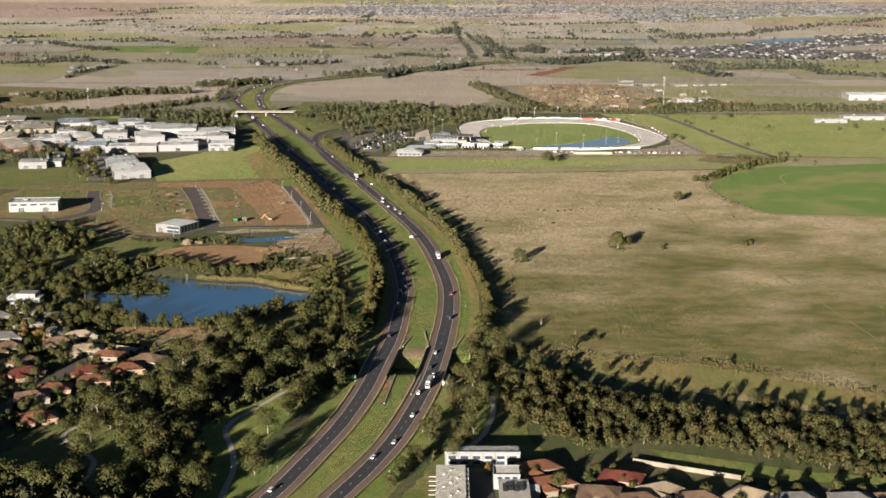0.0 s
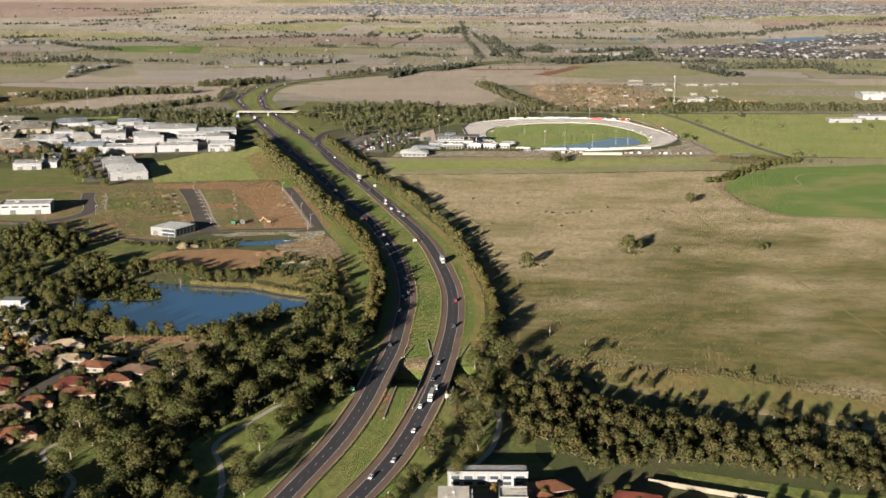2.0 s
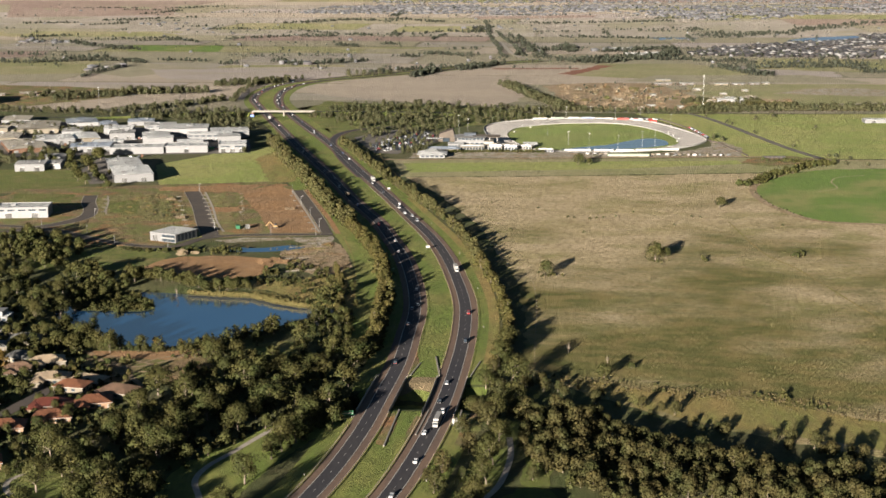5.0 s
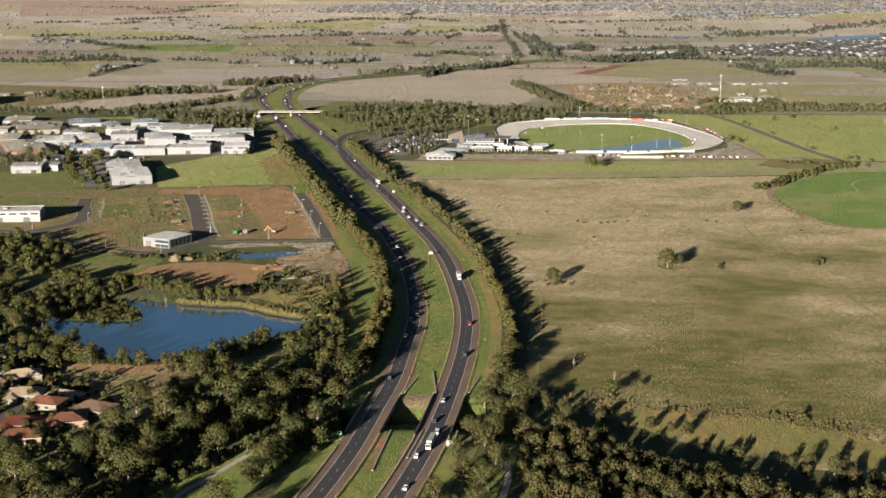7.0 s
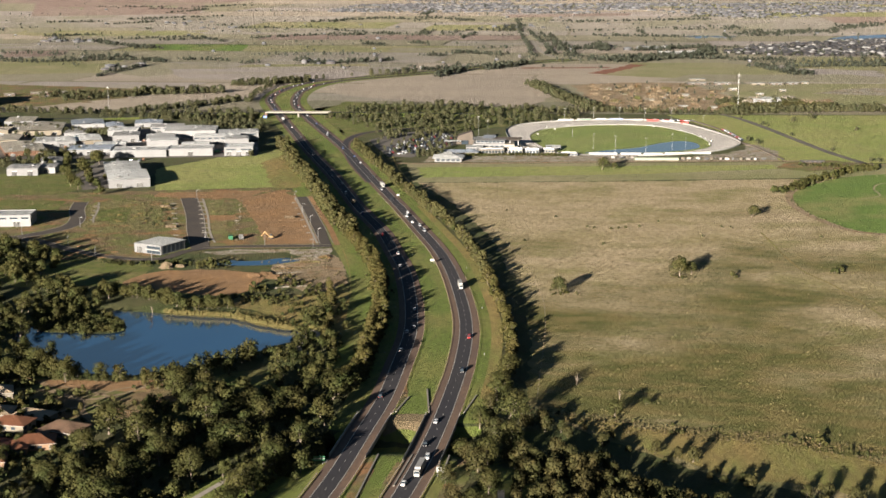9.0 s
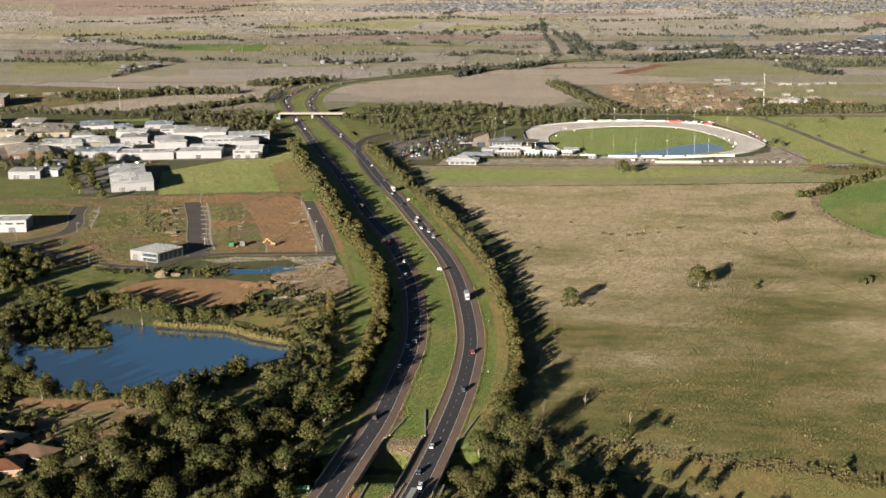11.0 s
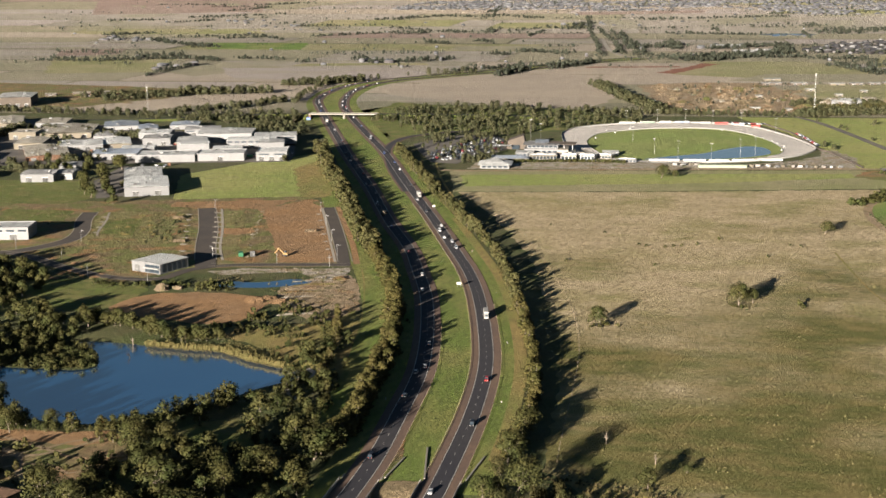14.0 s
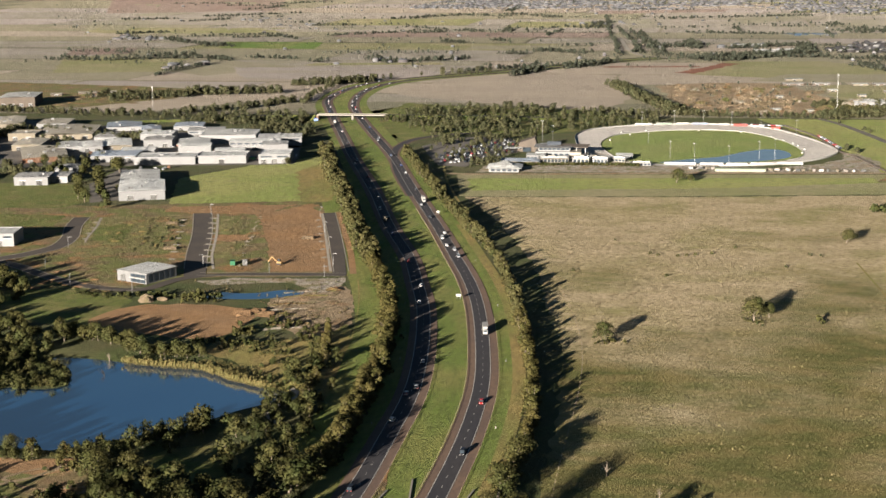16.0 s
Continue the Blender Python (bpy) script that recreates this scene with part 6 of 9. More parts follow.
for pts, gap_, wide, rows, lo, hi in (([(-565, 2425), (-538, 2428), (-512, 2430)], 9, 8, 2, 0.8, 1.25), ([(-649, 2323), (-600, 2374), (-571, 2392)], 10, 8, 2, 0.6, 1.0), ([(-445, 2578), (-403, 2603), (-370, 2624), (-340, 2660)], 9, 10, 3, 0.6, 1.1), ([(-500, 2182), (-470, 2211), (-439, 2241), (-413, 2295), (-385, 2335)], 8, 10, 2, 0.5, 0.9), ([(-122, 2773), (-94, 2856), (-68, 2932)], 10, 8, 2, 0.6, 1.1), ([(-33, 2933), (11, 3013), (47, 3070)], 10, 8, 2, 0.6, 1.1), ([(193, 3175), (254, 3131), (340, 3255), (415, 3337), (447, 3515)], 10, 16, 3, 0.6, 1.0), ([(312, 2291), (350, 2310), (425, 2300)], 6, 6, 3, 0.6, 0.9)):
    woodland(MID if pts[0][1] < 2700 else FAR, along(pts, gap_, wide, rows), "tree_row", "dark clump of trees between dry paddocks", lo, hi)
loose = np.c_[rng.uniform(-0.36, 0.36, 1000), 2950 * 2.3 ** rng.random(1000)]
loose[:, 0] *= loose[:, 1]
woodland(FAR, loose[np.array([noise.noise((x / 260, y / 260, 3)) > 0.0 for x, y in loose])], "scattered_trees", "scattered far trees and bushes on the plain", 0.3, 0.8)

park = scatter([(-255, 895), (-150, 896), (-126, 880), (-130, 845), (-200, 845), (-255, 858)], 8)
woodland(BELT, park[np.array([noise.noise((x / 20, y / 20, 9)) > 0.26 for x, y in park])], "woodland", "small trees on bare park ground", 0.35, 0.8)
woodland(SHRUB, park[np.array([noise.noise((x / 16, y / 16, 2)) > 0.14 for x, y in park])] + 2.5, "undergrowth", "scrub on bare park ground", 0.6, 1.2, "shrubs")
# reeds on the lake's shore
reed_v, reed_q, _ = foliage(np.random.default_rng(3), [((0, 0, 0.8), 1.0)], 20, 0.62, 1.2)
spots = np.concatenate([along([(-186, 1045), (-168, 1042), (-158, 1040), (-142, 1038), (-125, 1026), (-112, 1012), (-99, 1006)], 1.1, 4.0, 7), along([(-128, 1030), (-118, 1022), (-105, 1012)], 1.1, 4.0, 5)])
pieces = [(reed_v * (1.3, 1.3, rng.uniform(1.1, 1.75)) + (x, y, -1.5), reed_q) for x, y in spots]
tagged(new("reed_bed", mesh_np("reed_bed", *joined(pieces), [M["reed"]])), "tall dry golden reeds along the lake shore", "reeds", kind="stuff")
spots = along([(-105, 1020), (-112, 1030), (-128, 1042), (-145, 1050)], 1.8, 4.0, 3)
pieces = [(reed_v * (0.9, 0.9, rng.uniform(0.6, 1.0)) + (x, y, -0.8), reed_q) for x, y in spots]
tagged(new("reed_bed", mesh_np("reed_bed", *joined(pieces), [M["reed"]])), "brown reeds behind the lake shore", "reeds", kind="stuff")

# ---- racing track ----
OUTER = [(12, 1950), (14, 1999), (30, 2040), (75, 2078), (120, 2093), (160, 2098), (205, 2087), (238, 2050), (262, 1980), (277, 1915), (281, 1862), (266, 1822), (240, 1790), (200, 1764), (150, 1754), (97, 1755), (50, 1785), (22, 1860)]
INNER = [(41, 1896), (44, 1945), (61, 1994), (107, 2030), (140, 2040), (173, 2040), (205, 2020), (235, 1950), (246, 1870), (240, 1824), (220, 1797), (180, 1778), (130, 1769), (92, 1768), (64, 1790), (48, 1846)]
patch("race_track", OUTER, 0.20, M["track"], "pale sand harness racing oval", 0, 0, 8, "race track")
patch("infield", INNER, 0.26, M["turf"], "green grass infield of the racing oval", 0, 0, 8, "lawn")
patch("infield_pond", [(100, 1773), (118, 1792), (141, 1808), (162, 1823), (186, 1857), (210, 1880), (226, 1874), (232, 1848), (226, 1816), (195, 1790), (150, 1775)], 0.32, M["shallow"], "shallow blue pond in the infield", 0, 0, 8, "pond")
patch("apron", [(10, 1745), (60, 1752), (60, 1800), (36, 1850), (22, 1905), (4, 1900), (-6, 1830)], 0.23, M["path"], "pale apron before the grandstand", 0, 1.0, 0, "pavement")


def fence_along(line, high, mat, name, label, thick=0.15):
    """An upright board fence with thickness along a line of points."""
    line = np.asarray(line)
    n = len(line)
    d = np.gradient(line, axis=0)
    d /= np.linalg.norm(d, axis=1)[:, None]
    side = np.c_[d[:, 1], -d[:, 0]] * thick / 2
    ring = [np.c_[line + s * side, np.full(n, z)] for s, z in ((-1, 0.1), (1, 0.1), (1, high), (-1, high))]
    k = np.arange(n - 1)
    q = np.concatenate([np.c_[k + a * n, k + b * n, k + b * n + 1, k + a * n + 1] for a, b in ((0, 1), (1, 2), (2, 3), (3, 0))])
    return tagged(new(name, mesh_np(name, np.concatenate(ring), q, [M[mat]])), label, "fence")


outer_line, inner_line = catmull(OUTER, 6, True), catmull(INNER, 6, True)
far_side = outer_line[(outer_line[:, 1] > 1880)]
far_side = far_side[np.argsort(np.arctan2(far_side[:, 1] - 1880, far_side[:, 0] - 146))]
fence_along(far_side, 1.6, "signwhite", "track_fence", "white outer fence of the racing oval")
right_side = outer_line[(outer_line[:, 1] <= 1900) & (outer_line[:, 0] > 150)]
right_side = right_side[np.argsort(-right_side[:, 1])]
fence_along(right_side, 1.8, "signwhite", "track_fence", "white outer fence at the oval's bend")
inner_far = inner_line[(inner_line[:, 1] > 1800)]
inner_far = inner_far[np.argsort(np.arctan2(inner_far[:, 1] - 1800, inner_far[:, 0] - 146))]
fence_along(inner_far, 1.0, "signwhite", "running_rail", "low white running rail round the infield", 0.1)
for k, (x0, x1) in enumerate(((104, 134), (138, 160), (163, 183), (186, 208), (211, 236))):
    ob = tagged(new("banner_wall", from_bm("banner_wall", boxed(x0, x1, -0.2, 0.2, 0, 2.2, bevel=0.05), M["signwhite"])), "white banner wall along the track's near straight", "wall", "track banner walls")
    ob.matrix_world = pose(0, 1764 + 4 * max(0, k - 2), 0.1)
for x, y, w, m, lab in ((88, 2080, 20, "signwhite", "white advertising board"), (112, 2086, 18, "signgreen", "pale green advertising board"), (134, 2090, 14, "signwhite", "white advertising board"), (154, 2090, 18, "bluepaint", "blue and white advertising board"), (182, 2084, 12, "signwhite", "white advertising board"), (200, 2078, 16, "redpaint", "red advertising board"), (220, 2066, 12, "signwhite", "white advertising board"), (238, 2050, 10, "redpaint", "small red advertising board")):
    sign = tagged(new("advertising_board"), lab + " behind the track", "sign", "track boards")
    part("panel", boxed(-w / 2, w / 2, -0.15, 0.15, 0.8, 2.8, bevel=0.05), M["signwhite"] if m != "redpaint" else M[m], sign)
    for o in (-w / 3, w / 3):
        part("post", boxed(o - 0.1, o + 0.1, 0.16, 0.36, 0, 3.4), M["steel"], sign)
    part("stripe", boxed(-w / 2 + 0.5, w / 2 - 0.5, -0.2, -0.155, 1.2, 2.2), M[m], sign)
    sign.matrix_world = pose(x, y + 4, 0)


def mast(x, y, tall, label, heads=4):
    m = tagged(new("light_mast"), label, "light mast", "track light masts")
    bm = bmesh.new()
    cone(bm, 0.12, 0.06, 0, tall)
    part("pole", bm, M["steel"], m)
    part("crossbar", boxed(-1.5, 1.5, -0.08, 0.08, tall - 0.4, tall - 0.25), M["steel"], m)
    for k in range(heads):
        part("lamp_head", boxed(-1.4 + k * 0.8, -1.1 + k * 0.8, -0.35, -0.08, tall - 0.4, tall, bevel=0.05), M["steel"], m)
    m.matrix_world = pose(x, y, 0.1)
    return m


for x, y in ((91, 1915), (111, 1810), (134, 1792), (166, 1774), (198, 1812), (215, 1830), (86, 2076), (124, 2090), (158, 2094), (222, 2064), (190, 2084), (255, 2000)):
    mast(x, y, 17, "tall pale floodlight mast beside the racing oval")
mast(-19, 1863, 30, "very tall floodlight mast behind the grandstand", 4)
mast(-8, 1858, 26, "tall floodlight mast behind the grandstand", 4)
for x, y in ((62, 2010), (90, 2030), (150, 2036), (196, 2020), (226, 1985), (236, 1950), (243, 1925), (246, 1905), (250, 1880), (244, 1850), (72, 1990), (50, 1940)):
    s = tagged(new("marker_box"), "small white marker box inside the oval", "box", "infield marker boxes")
    part("body", boxed(-0.9, 0.9, -0.6, 0.6, 0, 1.3, bevel=0.05), M["signwhite"], s)
    part("cap", boxed(-1.05, 1.05, -0.75, 0.75, 1.3, 1.45), M["roofwhite"], s)
    s.matrix_world = pose(x, y, 0.25)

# ---- buildings ----


def gable(bm, x0, x1, y0, y1, z, rise, along_x=True, over=0.5):
    """A gabled roof with thickness."""
    x0, x1, y0, y1 = x0 - over, x1 + over, y0 - over, y1 + over
    if along_x:
        prof = [(y0, z), ((y0 + y1) / 2, z + rise), (y1, z), (y1, z + 0.25), ((y0 + y1) / 2, z + rise + 0.25), (y0, z + 0.25)]
        rings = [[bm.verts.new((x, a, b)) for a, b in prof] for x in (x0, x1)]
    else:
        prof = [(x0, z), ((x0 + x1) / 2, z + rise), (x1, z), (x1, z + 0.25), ((x0 + x1) / 2, z + rise + 0.25), (x0, z + 0.25)]
        rings = [[bm.verts.new((a, y, b)) for a, b in prof] for y in (y0, y1)]
    for k in range(6):
        bm.faces.new((rings[0][k], rings[0][(k + 1) % 6], rings[1][(k + 1) % 6], rings[1][k]))
    for r in rings:
        bm.faces.new((r[0], r[1], r[4], r[5]))
        bm.faces.new((r[1], r[2], r[3], r[4]))
    return bm


def hip(bm, x0, x1, y0, y1, z, rise, over=0.6):
    """A hipped roof, closed below, with a thin eave."""
    x0, x1, y0, y1 = x0 - over, x1 + over, y0 - over, y1 + over
    low = [bm.verts.new((x, y, z)) for x, y in ((x0, y0), (x1, y0), (x1, y1), (x0, y1))]
    eave = [bm.verts.new((v.co.x, v.co.y, z + 0.2)) for v in low]
    w, d = x1 - x0, y1 - y0
    h = min(w, d) / 2
    if w >= d:
        top = [bm.verts.new((x0 + h, (y0 + y1) / 2, z + rise)), bm.verts.new((x1 - h + 0.01, (y0 + y1) / 2, z + rise))]
        faces = ((eave[0], eave[1], top[1], top[0]), (eave[1], eave[2], top[1]), (eave[2], eave[3], top[0], top[1]), (eave[3], eave[0], top[0]))
    else:
        top = [bm.verts.new(((x0 + x1) / 2, y0 + h, z + rise)), bm.verts.new(((x0 + x1) / 2, y1 - h + 0.01, z + rise))]
        faces = ((eave[0], eave[1], top[0]), (eave[1], eave[2], top[1], top[0]), (eave[2], eave[3], top[1]), (eave[3], eave[0], top[0], top[1]))
    for f in faces:
        bm.faces.new(f)
    bm.faces.new(low[::-1])
    for k in range(4):
        bm.faces.new((low[k], low[(k + 1) % 4], eave[(k + 1) % 4], eave[k]))
    return bm


def warehouse(x, y, w, d, h, rot, wall, roof, label, bays=2, rise=1.2, strips=0, along_x=False, vents=0, windows=0, flat=False):
    """An industrial shed: walls, low roof with ribs, roller doors, windows, downpipes. Its front is centred on x, y."""
    rise *= 0.6
    b = tagged(new("warehouse"), label, "warehouse", "industrial sheds")
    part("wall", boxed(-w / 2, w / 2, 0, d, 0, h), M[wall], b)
    if flat:
        bm = boxed(-w / 2 + 0.3, w / 2 - 0.3, 0.3, d - 0.3, h - 0.2, h + 0.12)
        part("roof", bm, M[roof], b)
        bm = bmesh.new()
        for q in ((-w / 2 - 0.02, w / 2 + 0.02, -0.02, 0.3), (-w / 2 - 0.02, w / 2 + 0.02, d - 0.3, d + 0.02), (-w / 2 - 0.02, -w / 2 + 0.3, 0.3, d - 0.3), (w / 2 - 0.3, w / 2 + 0.02, 0.3, d - 0.3)):
            box(bm, *q, h - 0.4, h + 0.7)
        part("parapet", bm, M[wall], b)
        top = lambda px, py: h + 0.12
    else:
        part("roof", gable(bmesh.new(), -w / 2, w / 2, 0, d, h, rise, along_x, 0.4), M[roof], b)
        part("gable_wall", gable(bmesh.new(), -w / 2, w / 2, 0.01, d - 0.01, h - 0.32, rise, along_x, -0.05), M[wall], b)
        top = lambda px, py: h + 0.28 + rise * (1 - abs(py - d / 2) / (d / 2 + 0.4) if along_x else 1 - abs(px) / (w / 2 + 0.4))
    ribs = max(3, int((w if along_x else d) / 7))
    for k in range(1, ribs):
        if along_x or flat:
            px = -w / 2 + w * k / ribs
            for y0, y1 in ((0.4, d / 2), (d / 2, d - 0.4)):
                bm = bmesh.new()
                v = [bm.verts.new((px + s, yy, top(px, yy) + t)) for yy in (y0, y1) for s, t in ((-0.12, 0.005), (0.12, 0.005), (0.12, 0.12), (-0.12, 0.12))]
                for a in range(4):
                    bm.faces.new((v[a], v[(a + 1) % 4], v[4 + (a + 1) % 4], v[4 + a]))
                part("roof_rib", bm, M[roof], b)
        else:
            py = d * k / ribs
            for x0, x1 in ((-w / 2, 0), (0, w / 2)):
                bm = bmesh.new()
                v = [bm.verts.new((xx, py + s, top(xx, py) + t)) for xx in (x0, x1) for s, t in ((-0.12, 0.005), (0.12, 0.005), (0.12, 0.12), (-0.12, 0.12))]
                for a in range(4):
                    bm.faces.new((v[a], v[(a + 1) % 4], v[4 + (a + 1) % 4], v[4 + a]))
                part("roof_rib", bm, M[roof], b)
    for k in range(strips):
        py = d * (k + 0.5) / strips
        for sx in (-1, 1):
            x0, x1 = sx * w * 0.12, sx * w * 0.4
            bm = bmesh.new()
            v = [bm.verts.new((xx, py + s, top(xx, py) + 0.03)) for xx, s in ((x0, -0.6), (x1, -0.6), (x1, 0.6), (x0, 0.6))]
            bm.faces.new(v)
            bmesh.ops.solidify(bm, geom=bm.faces[:], thickness=0.06)
            part("skylight", bm, M["signwhite"], b)
    for k in range(bays):
        px = -w / 2 + w * (k + 0.5) / bays
        wd = min(2.6, w / bays * 0.32)
        dh = min(4.2, h * 0.62)
        door_ = part("roller_door", boxed(px - wd, px + wd, -0.08, 0.0, 0.05, dh), M["roofgrey"], b, "grey roller door")
        part("door_frame", boxed(px - wd - 0.2, px + wd + 0.2, -0.14, -0.082, dh, dh + 0.3), M["steel"], door_)
    for k in range(windows):
        px = -w / 2 + w * (k + 0.5) / windows
        win = part("window", boxed(px - w / windows * 0.34, px + w / windows * 0.34, -0.1, -0.02, h * 0.68, h * 0.86), M["glass"], b)
        part("frame", boxed(px - w / windows * 0.36, px + w / windows * 0.36, -0.14, -0.102, h * 0.66, h * 0.68), M["steel"], win)
    for k in range(vents):
        bm = bmesh.new()
        cone(bm, 0.7, 0.7, 0, 1.1, 0, 0, 10)
        cone(bm, 0.9, 0.3, 1.1, 1.6, 0, 0, 10)
        ob = part("roof_vent", bm, M["roofgrey"], b)
        ob.matrix_local = pose(0, d * (k + 0.5) / vents, top(0, d * (k + 0.5) / vents))
    rng_ = random.Random(int(x * 7 + y))
    for k in range(int(w * d / 800)):
        px, py = rng_.uniform(-0.35, 0.35) * w, rng_.uniform(0.15, 0.85) * d
        s, t = rng_.uniform(0.8, 2.0), rng_.uniform(0.7, 1.6)
        part("roof_unit", boxed(px - s, px + s, py - 1.2, py + 1.2, top(px, py) - 0.3, top(px, py) + t, bevel=0.06), M["roofgrey" if k % 2 else "white"], b)
    for sx in (-1, 1):
        part("gutter", boxed(sx * (w / 2 + 0.42) - 0.1, sx * (w / 2 + 0.42) + 0.1, 0, d, h - 0.1, h + 0.15), M["steel"], b)
    b.matrix_world = pose(x, y, 0.05, 0, 0, rot)
    return b


ROT = 8.0
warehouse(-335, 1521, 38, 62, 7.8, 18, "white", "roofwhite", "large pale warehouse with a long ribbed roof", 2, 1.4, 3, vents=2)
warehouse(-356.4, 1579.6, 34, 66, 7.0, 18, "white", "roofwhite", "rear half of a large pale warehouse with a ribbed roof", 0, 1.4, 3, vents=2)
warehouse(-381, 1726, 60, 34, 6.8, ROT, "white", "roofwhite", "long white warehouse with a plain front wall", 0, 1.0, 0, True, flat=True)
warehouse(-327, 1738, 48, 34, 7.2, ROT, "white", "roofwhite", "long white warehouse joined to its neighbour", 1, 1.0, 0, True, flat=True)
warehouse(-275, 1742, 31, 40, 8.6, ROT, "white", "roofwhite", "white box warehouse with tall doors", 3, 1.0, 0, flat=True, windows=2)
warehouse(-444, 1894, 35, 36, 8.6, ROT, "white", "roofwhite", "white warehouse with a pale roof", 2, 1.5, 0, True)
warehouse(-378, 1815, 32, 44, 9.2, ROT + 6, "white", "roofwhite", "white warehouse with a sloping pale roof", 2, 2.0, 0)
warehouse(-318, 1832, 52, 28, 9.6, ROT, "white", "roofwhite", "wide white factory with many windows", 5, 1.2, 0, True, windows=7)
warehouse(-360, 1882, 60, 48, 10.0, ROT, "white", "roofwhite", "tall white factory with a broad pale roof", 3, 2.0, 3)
warehouse(-461, 1590, 30, 32, 7.2, ROT, "white", "roofgrey", "white shed with a grey gabled roof", 2, 1.6, 2, True)
warehouse(-442, 1606, 17, 28, 6.0, ROT, "white", "roofgrey", "small white shed beside a larger one", 1, 1.2, 0, True)
warehouse(-505, 1732, 44, 92, 4.6, 24, "rustroof", "roofolive", "long shed with a striped rusty roof", 3, 2.0, 6)
warehouse(-555, 1908, 62, 90, 5.6, 14, "cream", "roofolive", "broad shed with a weathered olive roof", 4, 3.0, 3)
warehouse(-508, 1806, 24, 44, 5.8, ROT + 12, "white", "roofwhite", "white workshop in a row", 2, 1.4, 1)
warehouse(-485, 1808, 21, 44, 6.2, ROT + 12, "white", "roofwhite", "white workshop in a row", 2, 1.4, 1)
warehouse(-464, 1826, 30, 60, 4.8, ROT + 12, "cream", "roofwhite", "cream workshop with a pale roof", 2, 1.6, 1)
warehouse(-438, 1738, 46, 40, 6.6, ROT, "white", "roofblue", "low shed with a blue-grey roof", 3, 1.2, 0, True)
warehouse(-515, 1992, 40, 54, 4.4, ROT + 10, "white", "roofblue", "shed with a blue-grey gabled roof", 2, 2.4, 0)
warehouse(-472, 1962, 22, 42, 5.2, ROT + 10, "white", "roofblue", "small shed with a curved blue-grey roof", 1, 2.6, 0)
warehouse(-650, 1984, 28, 86, 7.6, 20, "cream", "roofolive", "tan shed with an olive roof", 2, 2.0, 2)
warehouse(-598, 1893, 30, 34, 7.8, ROT, "cream", "roofolive", "tan brick factory with a flat top", 2, 1.0, 0, True, flat=True)
warehouse(-610, 1780, 40, 50, 6.0, 14, "cream", "roofolive", "tan shed with a weathered roof", 2, 2.0, 2)
warehouse(-384, 1320, 44, 26, 8.6, ROT, "white", "roofwhite", "white two-level office warehouse", 2, 1.0, 0, True, flat=True, windows=5)
warehouse(-754, 2245, 48, 74, 13, 14, "darkclad", "roofwhite", "big dark-walled distribution shed with a pale roof", 4, 2.0, 0)
warehouse(382, 2299, 40, 34, 8, 2, "white", "roofwhite", "large white shed beside the quarry", 5, 2.0, 0, True)
woodland(MIDBELT, along([(336, 2268), (360, 2272), (400, 2278), (470, 2290)], 4.5, 3, 2), "tree_belt", "dark hedge of trees before a white shed", 0.5, 0.8)
warehouse(543, 2054, 46, 16, 4.8, 0, "white", "roofwhite", "white hothouse shed at the pasture's edge", 2, 2.0, 0, True)
warehouse(605, 2090, 70, 24, 5.5, 0, "white", "roofwhite", "long white shed at the pasture's edge", 4, 2.0, 0, True)
warehouse(690, 2376, 70, 46, 9, 0, "white", "roofwhite", "huge pale shed on a gravel yard", 3, 3.0, 0, True)

for x, y, w in ((258, 2250, 12), (330, 2700, 26), (365, 2520, 12), (420, 2620, 22), (500, 2640, 12), (280, 2420, 9), (300, 2240, 8), (395, 2440, 10), (440, 2500, 9)):
    warehouse(x, y, w, 12, 2.8, 5, "cream", "roofwhite", "small pale site building by the quarry", 1, 1.2, 0, True)

for x, y, w, d, h, m, r, lab in ((-428, 1784, 34, 30, 5.6, "white", "roofwhite", "white shed behind the long wall"), (-368, 1790, 30, 24, 10.2, "white", "roofwhite", "white factory with a stepped roof"), (-332, 1786, 30, 26, 6.2, "white", "roofwhite", "white factory with a stepped roof"), (-288, 1800, 26, 28, 11.0, "white", "roofwhite", "white factory with a stepped roof"), (-428, 1850, 30, 34, 8.0, "white", "roofgrey", "white shed with a grey roof"), (-300, 1872, 46, 36, 9.0, "white", "roofwhite", "tall white factory with a pale roof"), (-400, 1935, 40, 36, 8.0, "white", "roofgrey", "large shed with a grey roof"), (-560, 1815, 30, 56, 6.0, "cream", "roofolive", "tan shed in a row"), (-590, 1700, 40, 50, 6.0, "cream", "roofgrey", "tan shed with a grey roof"), (-640, 1840, 34, 60, 6.4, "cream", "roofolive", "tan shed in a row"), (-690, 1900, 36, 70, 7.0, "cream", "roofolive", "tan shed in a row"), (-610, 2010, 36, 54, 5.4, "white", "roofolive", "low shed with an olive roof"), (-440, 2000, 34, 40, 5.0, "white", "roofblue", "low shed with a blue-grey roof"), (-500, 1890, 26, 40, 5.4, "white", "roofgrey", "small workshop with a grey roof"), (-700, 2010, 40, 60, 6.4, "cream", "roofgrey", "large shed with a grey roof"), (-455, 1660, 22, 26, 5.0, "white", "roofgrey", "small shed among trees"), (-530, 1590, 26, 30, 6.0, "white", "roofblue", "low shed with a blue-grey roof")):
    warehouse(x, y, w, d, h, ROT + 4, m, r, lab, 2, 1.6, 2 if r != "roofwhite" else 0, d < w, windows=3 if w > 38 else 0)
for x, y, w in ((-722, 2426, 26), (-760, 2400, 16), (-690, 2440, 14), (-650, 2396, 12), (-700, 2390, 10)):
    warehouse(x, y, w, 14, 3.2, 20, "darkclad", "rustroof" if w < 13 else "roofolive", "rusty shed on scrubby ground", 1, 1.0, 0, True)
